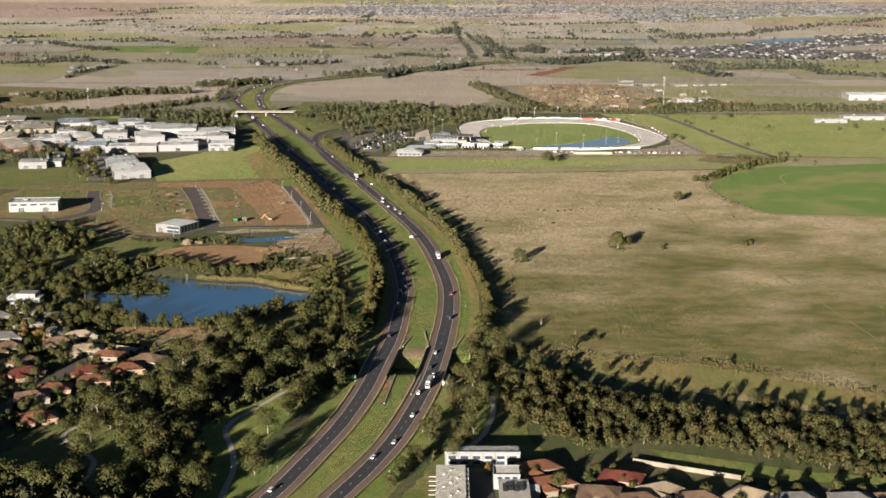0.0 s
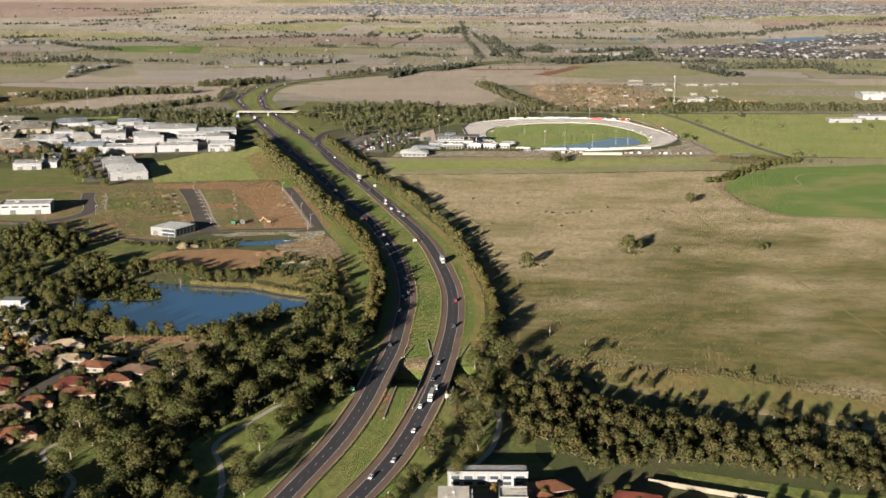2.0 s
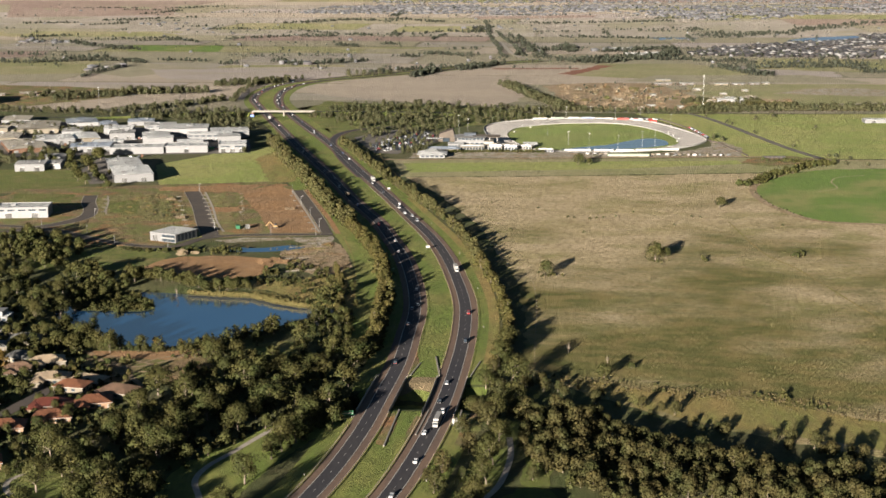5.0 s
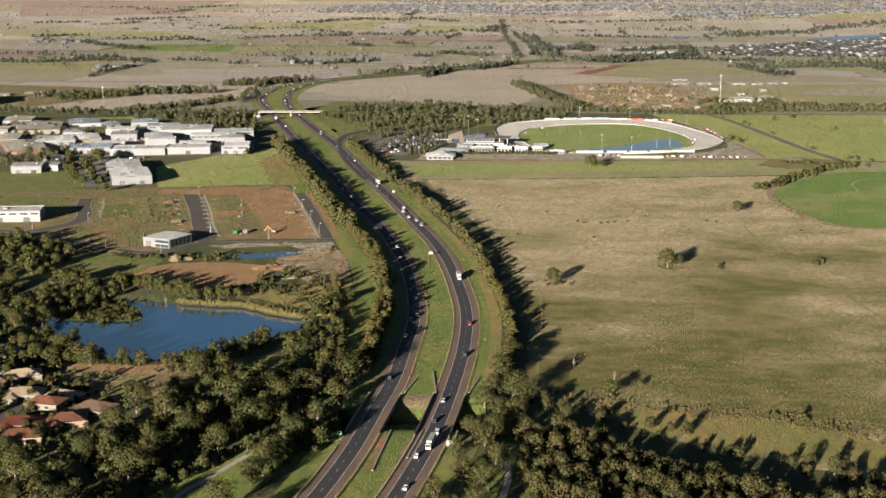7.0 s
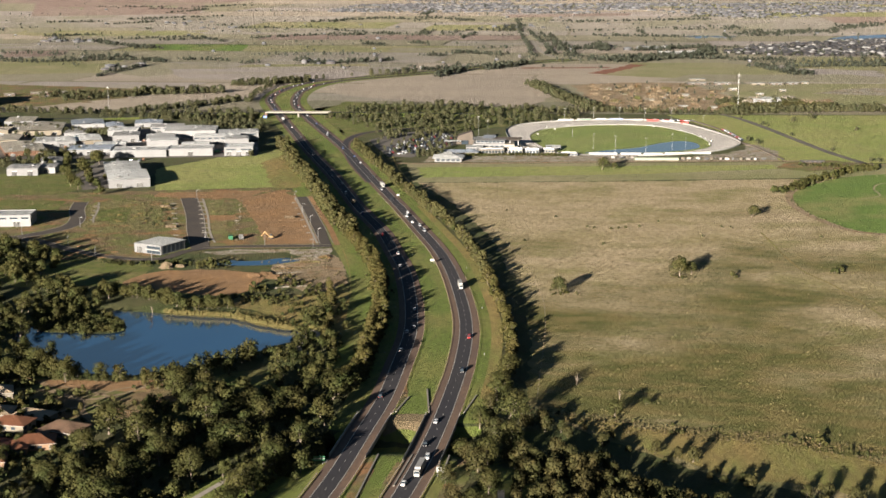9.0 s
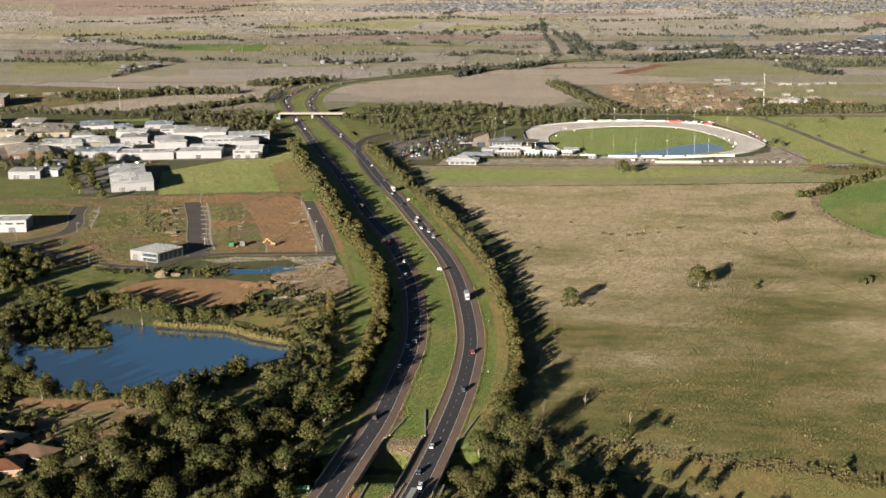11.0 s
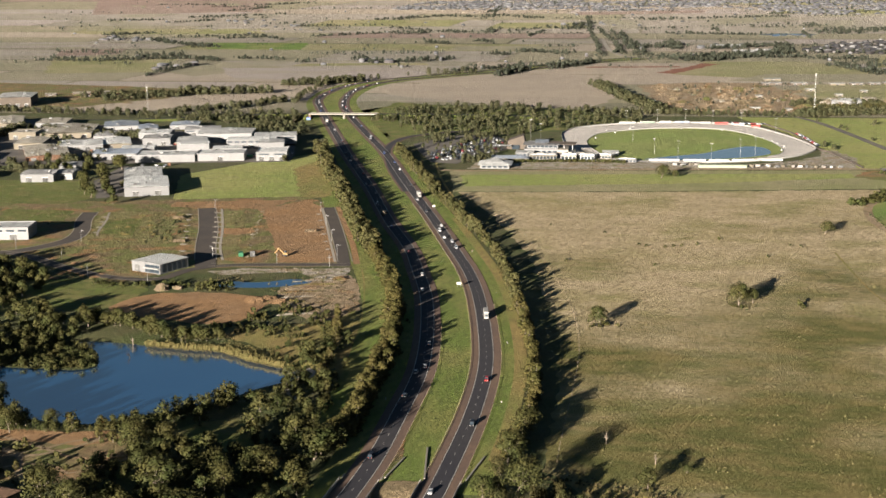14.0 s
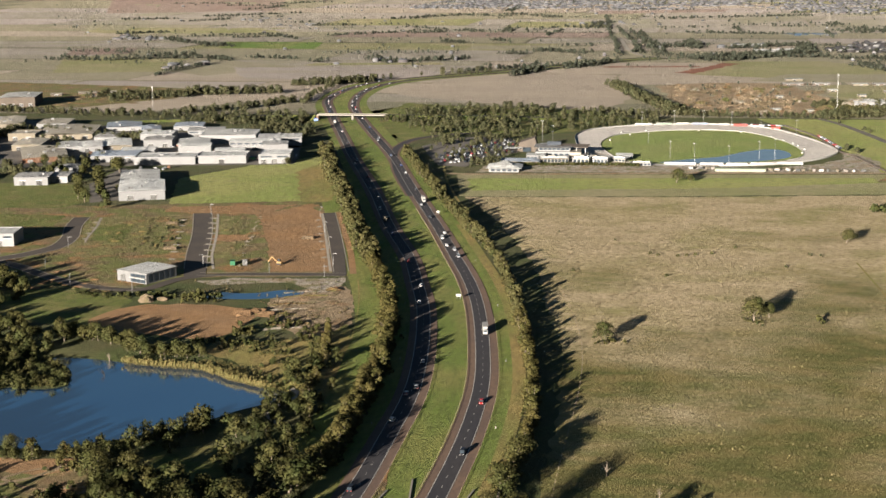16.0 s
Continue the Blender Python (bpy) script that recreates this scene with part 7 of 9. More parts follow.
# small two-storey warehouse office with a glazed corner
b = warehouse(-240.5, 1220, 25, 27, 6.6, -26, "white", "roofwhite", "small white office warehouse with a glazed corner", 0, 0.8, 0, windows=0)
for k in range(3):
    for z0, z1 in ((0.5, 2.8), (3.9, 5.9)):
        win = part("window", boxed(-0.5 + k * 4.2, 3.3 + k * 4.2, -0.25, -0.06, z0, z1), M["glass"], b)
        part("frame", boxed(-0.6 + k * 4.2, 3.4 + k * 4.2, -0.3, -0.252, z1, z1 + 0.2), M["steel"], win)
for k in range(5):
    part("window", boxed(12.52, 12.62, 2.0 + k * 4.8, 5.2 + k * 4.8, 0.8, 5.8), M["glass"], b)
part("canopy", boxed(-0.8, 12.4, -1.6, -0.01, 3.3, 3.8, bevel=0.05), M["signwhite"], b)
part("roller_door", boxed(-10, -5.5, -0.1, -0.01, 0.05, 4.4), M["roofgrey"], b, "grey roller door")

# race club buildings
club = tagged(new("grandstand"), "white multi-level race club grandstand with terraces", "grandstand")
for nm, q, m in (("wall", (-23, 20, 1802, 1826, 0, 6.0), "white"), ("upper_wall", (-20, 12, 1808, 1828, 6.0, 10.0), "white"), ("roof_slab", (-24, 14, 1804, 1830, 10.0, 10.6), "roofgrey"), ("terrace", (10, 26, 1790, 1824, 0, 3.2), "concrete"), ("terrace_slab", (12, 23, 1798, 1826, 3.2, 6.2), "concrete"), ("plant_room", (-12, 2, 1818, 1830, 10.6, 13.0), "roofblue")):
    part(nm, boxed(*q, bevel=0.1), M[m], club)
for k in range(7):
    win = part("window", boxed(-19 + k * 4.4, -15.6 + k * 4.4, 1807.85, 1807.98, 6.8, 9.2), M["glass"], club)
    part("frame", boxed(-19.1 + k * 4.4, -15.5 + k * 4.4, 1807.78, 1807.84, 6.6, 6.8), M["steel"], win)
    part("window", boxed(-21 + k * 5.6, -17 + k * 5.6, 1801.85, 1801.98, 1.6, 4.4), M["glass"], club)
wedge = tagged(new("wedge_building"), "brown slanted wedge-shaped foyer building", "building")
bm = bmesh.new()
vs = [bm.verts.new(c) for c in ((-44, 1846, 0), (-22, 1846, 0), (-22, 1870, 0), (-44, 1870, 0), (-42, 1848, 9), (-26, 1850, 14), (-26, 1868, 14), (-42, 1868, 9))]
for f in ((0, 1, 5, 4), (1, 2, 6, 5), (2, 3, 7, 6), (3, 0, 4, 7), (4, 5, 6, 7), (3, 2, 1, 0)):
    bm.faces.new([vs[k] for k in f])
part("shell", bm, M["darkclad"], wedge)
part("entrance", boxed(-38, -30, 1845.2, 1846.4, 0, 4.5), M["glass"], wedge)
part("canopy", boxed(-58, -38, 1838, 1846, 4.2, 4.7), M["roofwhite"], wedge)
pav = tagged(new("pavilion"), "white pavilion with a spreading hipped roof", "pavilion")
part("wall", boxed(-60, -32, 1702, 1728, 0, 3.6), M["white"], pav)
part("roof", hip(bmesh.new(), -62, -30, 1700, 1730, 3.6, 4.6), M["roofwhite"], pav)
part("upper_roof", hip(bmesh.new(), -54, -38, 1708, 1722, 6.0, 3.6), M["roofwhite"], pav)
for k in range(5):
    part("window", boxed(-58 + k * 5.2, -54.5 + k * 5.2, 1701.85, 1701.98, 1.0, 3.0), M["glass"], pav)
stable = tagged(new("club_building"), "long low stable with a blue-grey roof", "building", "race club buildings")
part("wall", boxed(-62, -16, 1752, 1766, 0, 3.2), M["cream"], stable)
part("roof", hip(bmesh.new(), -62, -16, 1752, 1766, 3.2, 2.4), M["roofblue"], stable)
for k in range(8):
    part("window", boxed(-60 + k * 5.5, -57.5 + k * 5.5, 1751.87, 1751.99, 1.0, 2.4), M["glass"], stable)
for px, py, w, d, h, rot, m, lab in ((-2, 1768, 28, 16, 4.4, 6, "cream", "low cream dining hall with a flat roof and deep eaves"), (24, 1762, 16, 18, 5.6, -14, "concrete", "pale angled club wing with a flat roof"), (36, 1768, 28, 20, 4.6, -12, "white", "long white track-side wing with a roof terrace"), (60, 1778, 14, 14, 3.4, -20, "concrete", "small grey kiosk beside the track"), (82, 1753, 18, 8, 2.8, 0, "white", "small white timing hut")):
    s = tagged(new("club_building"), lab, "building", "race club buildings")
    part("wall", boxed(-w / 2, w / 2, 0, d, 0, h), M[m], s)
    part("roof", boxed(-w / 2 - 1.0, w / 2 + 0.6, -1.6, d + 0.5, h, h + 0.35, bevel=0.05), M["roofgrey"], s)
    n_ = max(3, int(w / 3.4))
    for k in range(n_):
        w0 = -w / 2 + w * (k + 0.12) / n_
        part("window", boxed(w0, w0 + w / n_ * 0.76, -0.12, -0.01, 0.5, h * 0.72), M["glass"], s)
        part("post", boxed(w0 - 0.3, w0 - 0.1, -1.4, -1.2, 0, h), M["steel"], s)
    part("parapet", boxed(-w / 2 + 1, w / 2 - 1, 2.0, 2.3, h + 0.355, h + 1.2), M["steel"], s)
    part("roof_unit", boxed(-w * 0.2, w * 0.05, d * 0.5, d * 0.5 + 2.4, h + 0.355, h + 1.6, bevel=0.06), M["concrete"], s)
    s.matrix_world = pose(px, py, 0.1, 0, 0, rot)
canopy = tagged(new("stand_canopy"), "broad dark canopy over the grandstand terraces", "canopy")
part("roof", boxed(-2, 30, -1, 13, 0, 0.5, bevel=0.08), M["darkclad"], canopy)
for k in range(4):
    part("column", boxed(0 + k * 9, 0.5 + k * 9, 0, 0.5, -9.6, -0.005), M["steel"], canopy)
canopy.matrix_world = pose(0, 1812, 9.8, 6, 0, -8)
woodland(SHRUB, along([(-60, 1746), (-10, 1748), (40, 1752), (80, 1748)], 3.0, 2.5, 2), "hedge", "green hedge before the race club", 0.7, 1.2, "hedge")

# ---- houses ----


def house(kind, roof, wall, w, d, h, wing):
    b = new("house")
    part("wall", boxed(-w / 2, w / 2, 0, d, 0, h), M[wall], b)
    part("roof", hip(bmesh.new(), -w / 2, w / 2, 0, d, h, min(w, d) * 0.24), M[roof], b)
    if wing:
        part("wing_wall", boxed(-w / 2 + 0.4, -w / 2 + 6.6, -4.5, 0.02, 0, h * 0.98), M[wall], b)
        part("wing_roof", hip(bmesh.new(), -w / 2 + 0.4, -w / 2 + 6.6, -4.5, 4.5, h * 0.98, 1.55), M[roof], b)
        part("garage_door", boxed(-w / 2 + 1.2, -w / 2 + 5.8, -4.62, -4.51, 0.05, 2.3), M["cream"], b, "pale garage door")
    levels = 2 if h > 4 else 1
    for lv in range(levels):
        for k in range(3 if not wing else 2):
            px = -w / 2 + (7.6 if wing else 1.4) + k * (w - (8.6 if wing else 3.0)) / 3
            win = part("window", boxed(px, px + 1.9, -0.1, -0.005, 0.9 + lv * 2.7, 2.2 + lv * 2.7), M["glass"], b)
            part("sill", boxed(px - 0.1, px + 2.0, -0.18, -0.102, 0.8 + lv * 2.7, 0.9 + lv * 2.7), M["signwhite"], win)
        for k in range(2):
            part("window", boxed(w / 2 + 0.005, w / 2 + 0.1, 1.5 + k * 4, 3.2 + k * 4, 0.9 + lv * 2.7, 2.2 + lv * 2.7), M["glass"], b)
    part("door", boxed(w / 2 - 2.4, w / 2 - 1.4, -0.1, -0.005, 0.05, 2.1), M["door"], b)
    for y in (-0.66, d + 0.56):
        part("gutter", boxed(-w / 2 - 0.6, w / 2 + 0.6, y, y + 0.1, h + 0.02, h + 0.16), M["signwhite"], b)
    return b


KINDS = {"terracotta": house(0, "terracotta", "brick", 18, 13, 2.9, True), "red": house(1, "redtile", "brick", 19, 13, 2.9, True), "brown": house(2, "browntile", "cream", 18, 14, 2.9, True),
         "grey": house(3, "greytile", "cream", 18, 13, 2.9, False), "beige": house(4, "beigetile", "cream", 18, 13, 2.9, True), "tall": house(5, "terracotta", "cream", 16, 12, 5.6, False)}
WORDS = {"terracotta": "brick house with an orange terracotta hipped roof", "red": "brick house with a deep red tiled roof", "brown": "house with a brown tiled hipped roof", "grey": "house with a grey tiled hipped roof", "beige": "house with a beige tiled hipped roof", "tall": "two-storey house with a terracotta roof"}
for key, ob in KINDS.items():
    tagged(ob, WORDS[key], "house", "suburban houses")
HOMES = [("terracotta", -208, 704, 20), ("brown", -221, 738, 15), ("terracotta", -214, 754, 10), ("terracotta", -196, 770, 10), ("red", -203, 788, 0), ("red", -236, 786, 40), ("red", -254, 776, 60), ("tall", -200, 812, -10), ("beige", -216, 834, 5), ("grey", -268, 895, 20), ("grey", -254, 912, 10), ("grey", -293, 915, 30), ("brown", -178, 812, -20), ("brown", -262, 838, 30), ("grey", -272, 862, 10), ("brown", -236, 850, 15), ("grey", -246, 874, -10), ("brown", -245, 812, 60), ("grey", -272, 812, 30), ("brown", -290, 850, 20), ("grey", -300, 885, 0), ("red", -272, 756, 50), ("brown", -254, 738, 60), ("grey", -240, 720, 70), ("beige", -226, 866, 20), ("brown", -286, 790, 40), ("terracotta", -182, 794, 15), ("grey", -290, 825, 20), ("beige", -198, 830, -15), ("grey", -276, 930, 15)]
HOMES += [("terracotta", 45, 634, 20), ("terracotta", 50, 614, 20), ("red", 77, 620, -20), ("beige", 98, 606, 30), ("beige", 130, 600, -40), ("brown", 112, 594, 10), ("grey", 154, 594, 5), ("grey", 178, 594, 5), ("brown", 66, 600, -10), ("brown", 86, 592, 10), ("brown", 200, 594, 10)]
garden = scatter([(-320, 930), (-235, 935), (-190, 850), (-165, 830), (-160, 780), (-185, 700), (-235, 690), (-300, 740), (-330, 840)], 7.5)
clear = np.min([np.hypot(garden[:, 0] - x, garden[:, 1] - y - 5) for _, x, y, _ in HOMES], axis=0)
woodland(GARDEN, garden[(clear > 10) & (rng.random(len(garden)) < 0.55)], "garden_trees", "dark garden trees and tall shrubs between suburban houses", 0.22, 0.5)
woodland(SHRUB, garden[clear > 8] + 3.0, "garden_shrubs", "dark shrubs along garden fences", 0.5, 1.1, "shrubs")
used_once = set()
for key, x, y, rot in HOMES:
    if key in used_once:
        copy_thing(KINDS[key], pose(x, y, 0.05, 0, 0, rot))
    else:
        KINDS[key].matrix_world = pose(x, y, 0.05, 0, 0, rot)
        used_once.add(key)
apt = tagged(new("apartment_block"), "white three-storey apartment block in trees", "apartment block")
part("wall", boxed(-298, -276, 950, 962, 0, 7.0), M["white"], apt)
part("upper_wall", boxed(-292, -279, 951, 962, 7.0, 10.0), M["white"], apt)
part("roof_slab", boxed(-298.4, -275.6, 949.6, 962.4, 7.0, 7.3), M["roofwhite"], apt)
for k in range(5):
    for z in (1.2, 4.4):
        part("window", boxed(-296 + k * 4.2, -293.6 + k * 4.2, 949.88, 949.99, z, z + 1.6), M["glass"], apt)

# townhouses beside the freeway
th = tagged(new("townhouse_row"), "white two-storey townhouse row with a grey roof edge", "townhouses")
part("wall", boxed(-1, 34, 648, 658, 0, 6.2), M["white"], th)
part("roof", boxed(-0.6, 33.6, 648.4, 657.6, 6.0, 6.35), M["roofgrey"], th)
part("parapet", boxed(-1.3, 34.3, 647.7, 648.38, 5.6, 6.9), M["white"], th)
for k in range(6):
    for z in (0.6, 3.2):
        win = part("window", boxed(0.4 + k * 5.7, 4.0 + k * 5.7, 647.86, 647.99, z, z + 1.5), M["glass"], th)
        part("sill", boxed(0.3 + k * 5.7, 4.1 + k * 5.7, 647.78, 647.855, z - 0.1, z), M["steel"], win)
for k in range(7):
    part("party_wall", boxed(-1.2 + k * 5.83, -0.9 + k * 5.83, 647.4, 647.69, 0, 7.2), M["white"], th)
t2 = tagged(new("townhouse_row"), "townhouse row with a pale flat roof and balconies", "townhouses")
part("wall", boxed(-5, 8, 584, 632, 0, 5.8), M["cream"], t2)
part("roof", boxed(-5.2, 8.2, 583.8, 632.2, 5.8, 6.1, bevel=0.05), M["roofbeige"], t2)
for k in range(8):
    part("balcony", boxed(-8.4, -5.01, 586 + k * 5.6, 587.6 + k * 5.6, 2.6, 3.0, bevel=0.04), M["concrete"], t2)
    part("bay", boxed(8.01, 9.4, 585 + k * 5.8, 588.6 + k * 5.8, 0, 5.4), M["cream"], t2)
    part("bay_roof", boxed(8.21, 9.6, 584.8 + k * 5.8, 588.8 + k * 5.8, 5.4, 5.65), M["roofwhite"], t2)
    part("roof_vent", boxed(-2 + (k % 3) * 3, -1.2 + (k % 3) * 3, 588 + k * 5.2, 588.8 + k * 5.2, 6.1, 6.6), M["steel"], t2)
for k in range(3):
    part("window", boxed(-4 + k * 4.2, -1.4 + k * 4.2, 583.7, 583.79, 3.4, 4.9), M["glass"], t2)
t3 = tagged(new("townhouse"), "white townhouse with a pale flat roof and green side wall", "townhouse")
part("wall", boxed(21, 32.5, 617, 629, 0, 6.6), M["white"], t3)
part("side_wall", boxed(20.8, 20.99, 617, 629, 0, 6.4), M["palegreen"], t3, "pale green side wall")
part("roof", boxed(20.9, 32.6, 617.1, 628.9, 6.6, 6.8), M["roofbeige"], t3)
for q in ((20.7, 32.8, 616.7, 617.08), (20.7, 32.8, 628.92, 629.3), (20.7, 20.98, 617.1, 628.9)):
    part("parapet", boxed(*q, 6.4, 7.3), M["white"], t3)
for k in range(3):
    part("window", boxed(22.4 + k * 3.4, 24.6 + k * 3.4, 616.88, 616.99, 5.0, 6.1), M["glass"], t3)
t4 = tagged(new("townhouse"), "townhouse with dark solar panels on a pale roof", "townhouse")
part("wall", boxed(23, 36, 586, 616.4, 0, 4.8), M["palegreen"], t4)
part("roof", boxed(22.7, 36.3, 585.7, 616.5, 4.8, 5.1, bevel=0.04), M["roofbeige"], t4)
part("annex", boxed(36.01, 41, 606, 614, 0, 3.8), M["roofwhite"], t4)
for k in range(4):
    for j in range(2):
        p_ = part("solar_panel", boxed(-1.1, 1.1, -1.6, 1.6, 0, 0.12, bevel=0.02), M["solar"], t4, "dark solar panel")
        p_.matrix_local = pose(25.5 + k * 2.5, 603 + j * 5 + (k % 2) * 1.2, 5.5, 14, 0, 0)
patch("car_park", [(9.8, 584), (22, 584), (20.5, 616), (20.5, 640), (9.6, 640)], 0.2, M["asphalt"], "dark asphalt court between townhouses", 0, 0, 0, "car park")
plant(AUTUMN, np.array([(18.5, 640.5)]), "autumn_tree", "small yellow-leaved tree in a townhouse court", "autumn trees", 0.55, 0.6)
ob = tagged(new("sound_wall"), "long pale concrete sound wall", "wall")
ang = math.degrees(math.atan2(-22, 46))
for k in range(12):
    p_ = part("panel", boxed(0.06, 4.2, -0.12, 0.12, 0, 2.3, bevel=0.03), M["cream"], ob)
    p_.matrix_local = pose(k * 4.3, 0, 0)
    p_ = part("post", boxed(-0.2, 0.2, -0.25, 0.25, 0, 2.45), M["cream"], ob)
    p_.matrix_local = pose(k * 4.3 - 0.1, 0, 0)
ob.matrix_world = pose(88, 652, 0.1, 0, 0, ang)
lane([(60, 590), (92, 600), (130, 600), (210, 598)], 4.0, "asphalt", "suburban street in shade", lift=0.2)

yard = scatter([(38, 655), (90, 640), (140, 622), (220, 612), (220, 585), (40, 585)], 11)
woodland(SPARSE, yard[rng.random(len(yard)) < 0.55], "woodland", "dark garden trees between houses", 0.35, 0.65)
# far suburbs: many small roofs
box_v = np.array([(-1, -1, 0), (1, -1, 0), (1, 1, 0), (-1, 1, 0), (-1, -1, 1), (1, -1, 1), (1, 1, 1), (-1, 1, 1)], float)
box_q = np.array([(0, 1, 5, 4), (1, 2, 6, 5), (2, 3, 7, 6), (3, 0, 4, 7)])
roof_v = np.array([(-1.08, -1.08, 0), (1.08, -1.08, 0), (1.08, 1.08, 0), (-1.08, 1.08, 0), (-0.35, -0.1, 1), (0.35, -0.1, 1), (0.35, 0.1, 1), (-0.35, 0.1, 1)], float)
roof_q = np.array([(0, 1, 5, 4), (1, 2, 6, 5), (2, 3, 7, 6), (3, 0, 4, 7), (4, 5, 6, 7)])


def suburb(spots, label, lo=5.5, hi=9.0, roofs="farroof"):
    v, q, slot, n = [], [], [], 0
    fx, fy, small = drawn_in(spots[:, 0], spots[:, 1])
    for x, y, z, k_ in zip(fx, fy, height(fx, fy), small):
        w, d, h = rng.uniform(lo, hi) * k_, rng.uniform(lo * 0.8, hi * 0.8) * k_, rng.choice([3.0, 3.2, 5.5]) * k_
        a = rng.choice([0.1, 0.35, 0.0]) + rng.choice([0, 1.5708])
        turn = np.array([[math.cos(a), -math.sin(a), 0], [math.sin(a), math.cos(a), 0], [0, 0, 1]])
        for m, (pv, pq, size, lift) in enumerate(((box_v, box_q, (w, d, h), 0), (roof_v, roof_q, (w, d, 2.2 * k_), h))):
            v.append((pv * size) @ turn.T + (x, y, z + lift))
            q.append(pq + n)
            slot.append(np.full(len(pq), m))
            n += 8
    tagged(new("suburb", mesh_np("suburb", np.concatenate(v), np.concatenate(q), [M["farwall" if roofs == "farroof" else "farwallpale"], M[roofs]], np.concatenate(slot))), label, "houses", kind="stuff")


near_sub = [(460, 3390), (580, 3650), (790, 3810), (1040, 4160), (1290, 4320), (1430, 4380), (1300, 3990), (1160, 3880), (970, 3700), (860, 3570), (1030, 3450), (1120, 3410), (1070, 3270), (990, 3300), (650, 3300)]
far_lake = [(770, 3850), (850, 4025), (960, 4115), (1050, 4150), (1000, 4000), (880, 3870)]
far_sub = [(-20, 5450), (-20, 6340), (520, 6610), (1010, 6470), (1580, 6760), (2010, 6760), (2300, 6620), (2050, 5870), (1750, 5870), (1260, 5600), (900, 5100), (710, 5180), (470, 5860), (230, 5500)]
town = [(-720, 5650), (-670, 6340), (-390, 6600), (-20, 6610), (-20, 5650), (-330, 5550)]
edge_town = [(-530, 7130), (570, 7220), (1980, 7310), (1900, 6980), (540, 6820), (-500, 6750)]
spots = scatter(near_sub, 21)
spots = spots[~inside(far_lake, spots[:, 0], spots[:, 1])]
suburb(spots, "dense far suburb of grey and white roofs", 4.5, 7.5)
spots = scatter(near_sub, 34)
woodland(FAR, spots[~inside(far_lake, spots[:, 0], spots[:, 1])], "suburb_trees", "garden trees between far houses", 0.3, 0.6)
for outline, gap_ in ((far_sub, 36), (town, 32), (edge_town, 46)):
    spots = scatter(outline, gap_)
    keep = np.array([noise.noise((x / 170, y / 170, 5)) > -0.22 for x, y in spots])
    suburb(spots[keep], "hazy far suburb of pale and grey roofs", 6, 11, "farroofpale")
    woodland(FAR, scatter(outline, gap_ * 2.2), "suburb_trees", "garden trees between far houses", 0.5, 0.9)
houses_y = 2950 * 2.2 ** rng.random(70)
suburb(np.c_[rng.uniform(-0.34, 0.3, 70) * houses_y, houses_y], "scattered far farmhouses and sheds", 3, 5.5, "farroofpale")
for x, y in ((-1130, 3830), (-1070, 3800), (-740, 2980), (-380, 3100), (-870, 4470), (-1060, 4720), (300, 3560), (40, 4560)):
    suburb(np.c_[rng.normal(x, 0.01 * y, 7), rng.normal(y, 0.012 * y, 7)], "farm hamlet among dark trees", 5, 9, "farroofpale")
for x, y, w in ((350, 3370, 52), (400, 3392, 36), (310, 3550, 34), (345, 3552, 28), (320, 2620, 30), (362, 2622, 26), (450, 2622, 22), (478, 2628, 18)):
    warehouse(x, y, w, 24 if y > 3000 else 12, 4.2 if y > 3000 else 3.0, 3, "roofgrey" if y > 3000 else "darkclad", "roofwhite" if y > 3000 else "roofgrey", "far white shed at the edge of the suburb" if y > 3000 else "low grey shed behind the quarry", 2, 1.5, 0, True)

woodland(FAR, scatter([(140, 2240), (340, 2240), (360, 2640), (180, 2640)], 34), "scattered_trees", "bushes on the quarry spoil", 0.25, 0.5)
woodland(FAR, scatter([(300, 3340), (560, 3330), (900, 3250), (1250, 3300), (1250, 3420), (700, 3330), (330, 3470)], 26), "suburb_trees", "belt of trees before the far suburb", 0.4, 0.8)

# ---- vehicles ----


def car_mesh(length, wide, tall, cabin):
    bm = bmesh.new()
    prof = [(-length / 2, 0.3), (-length / 2, 0.75), (-length / 2 + 0.9, 0.92), (length / 2 - 0.5, 0.95), (length / 2, 0.8), (length / 2, 0.3)]
    rings = [[bm.verts.new((s * wide / 2, a, b)) for a, b in prof] for s in (-1, 1)]
    for k in range(len(prof)):
        bm.faces.new((rings[0][k], rings[0][(k + 1) % 6], rings[1][(k + 1) % 6], rings[1][k]))
    bm.faces.new(rings[0])
    bm.faces.new(rings[1])
    bmesh.ops.bevel(bm, geom=bm.edges[:], offset=0.07, segments=1, affect="EDGES")
    glass = bmesh.new()
    roof = bmesh.new()
    f0, f1, b1, b0 = cabin
    lo = [(s * wide * 0.47, y, 0.9) for y in (f0, b0) for s in (-1, 1)]
    hi = [(s * wide * 0.40, y, tall - 0.08) for y in (f1, b1) for s in (-1, 1)]
    v = [glass.verts.new(c) for c in lo + hi]
    for q in ((0, 1, 5, 4), (2, 3, 7, 6), (0, 2, 6, 4), (1, 3, 7, 5), (4, 5, 7, 6), (0, 1, 3, 2)):
        glass.faces.new([v[k] for k in q])
    box(roof, -wide * 0.41, wide * 0.41, f1 - 0.05, b1 + 0.05, tall - 0.08, tall, 0.03)
    return bm, glass, roof


CAR_SHAPES = {"sedan": (4.7, 1.82, 1.46, (-0.9, -0.2, 1.2, 1.9)), "wagon": (4.8, 1.9, 1.72, (-1.0, -0.4, 2.0, 2.3)), "van": (5.2, 1.95, 2.1, (-2.0, -1.4, 2.3, 2.5))}
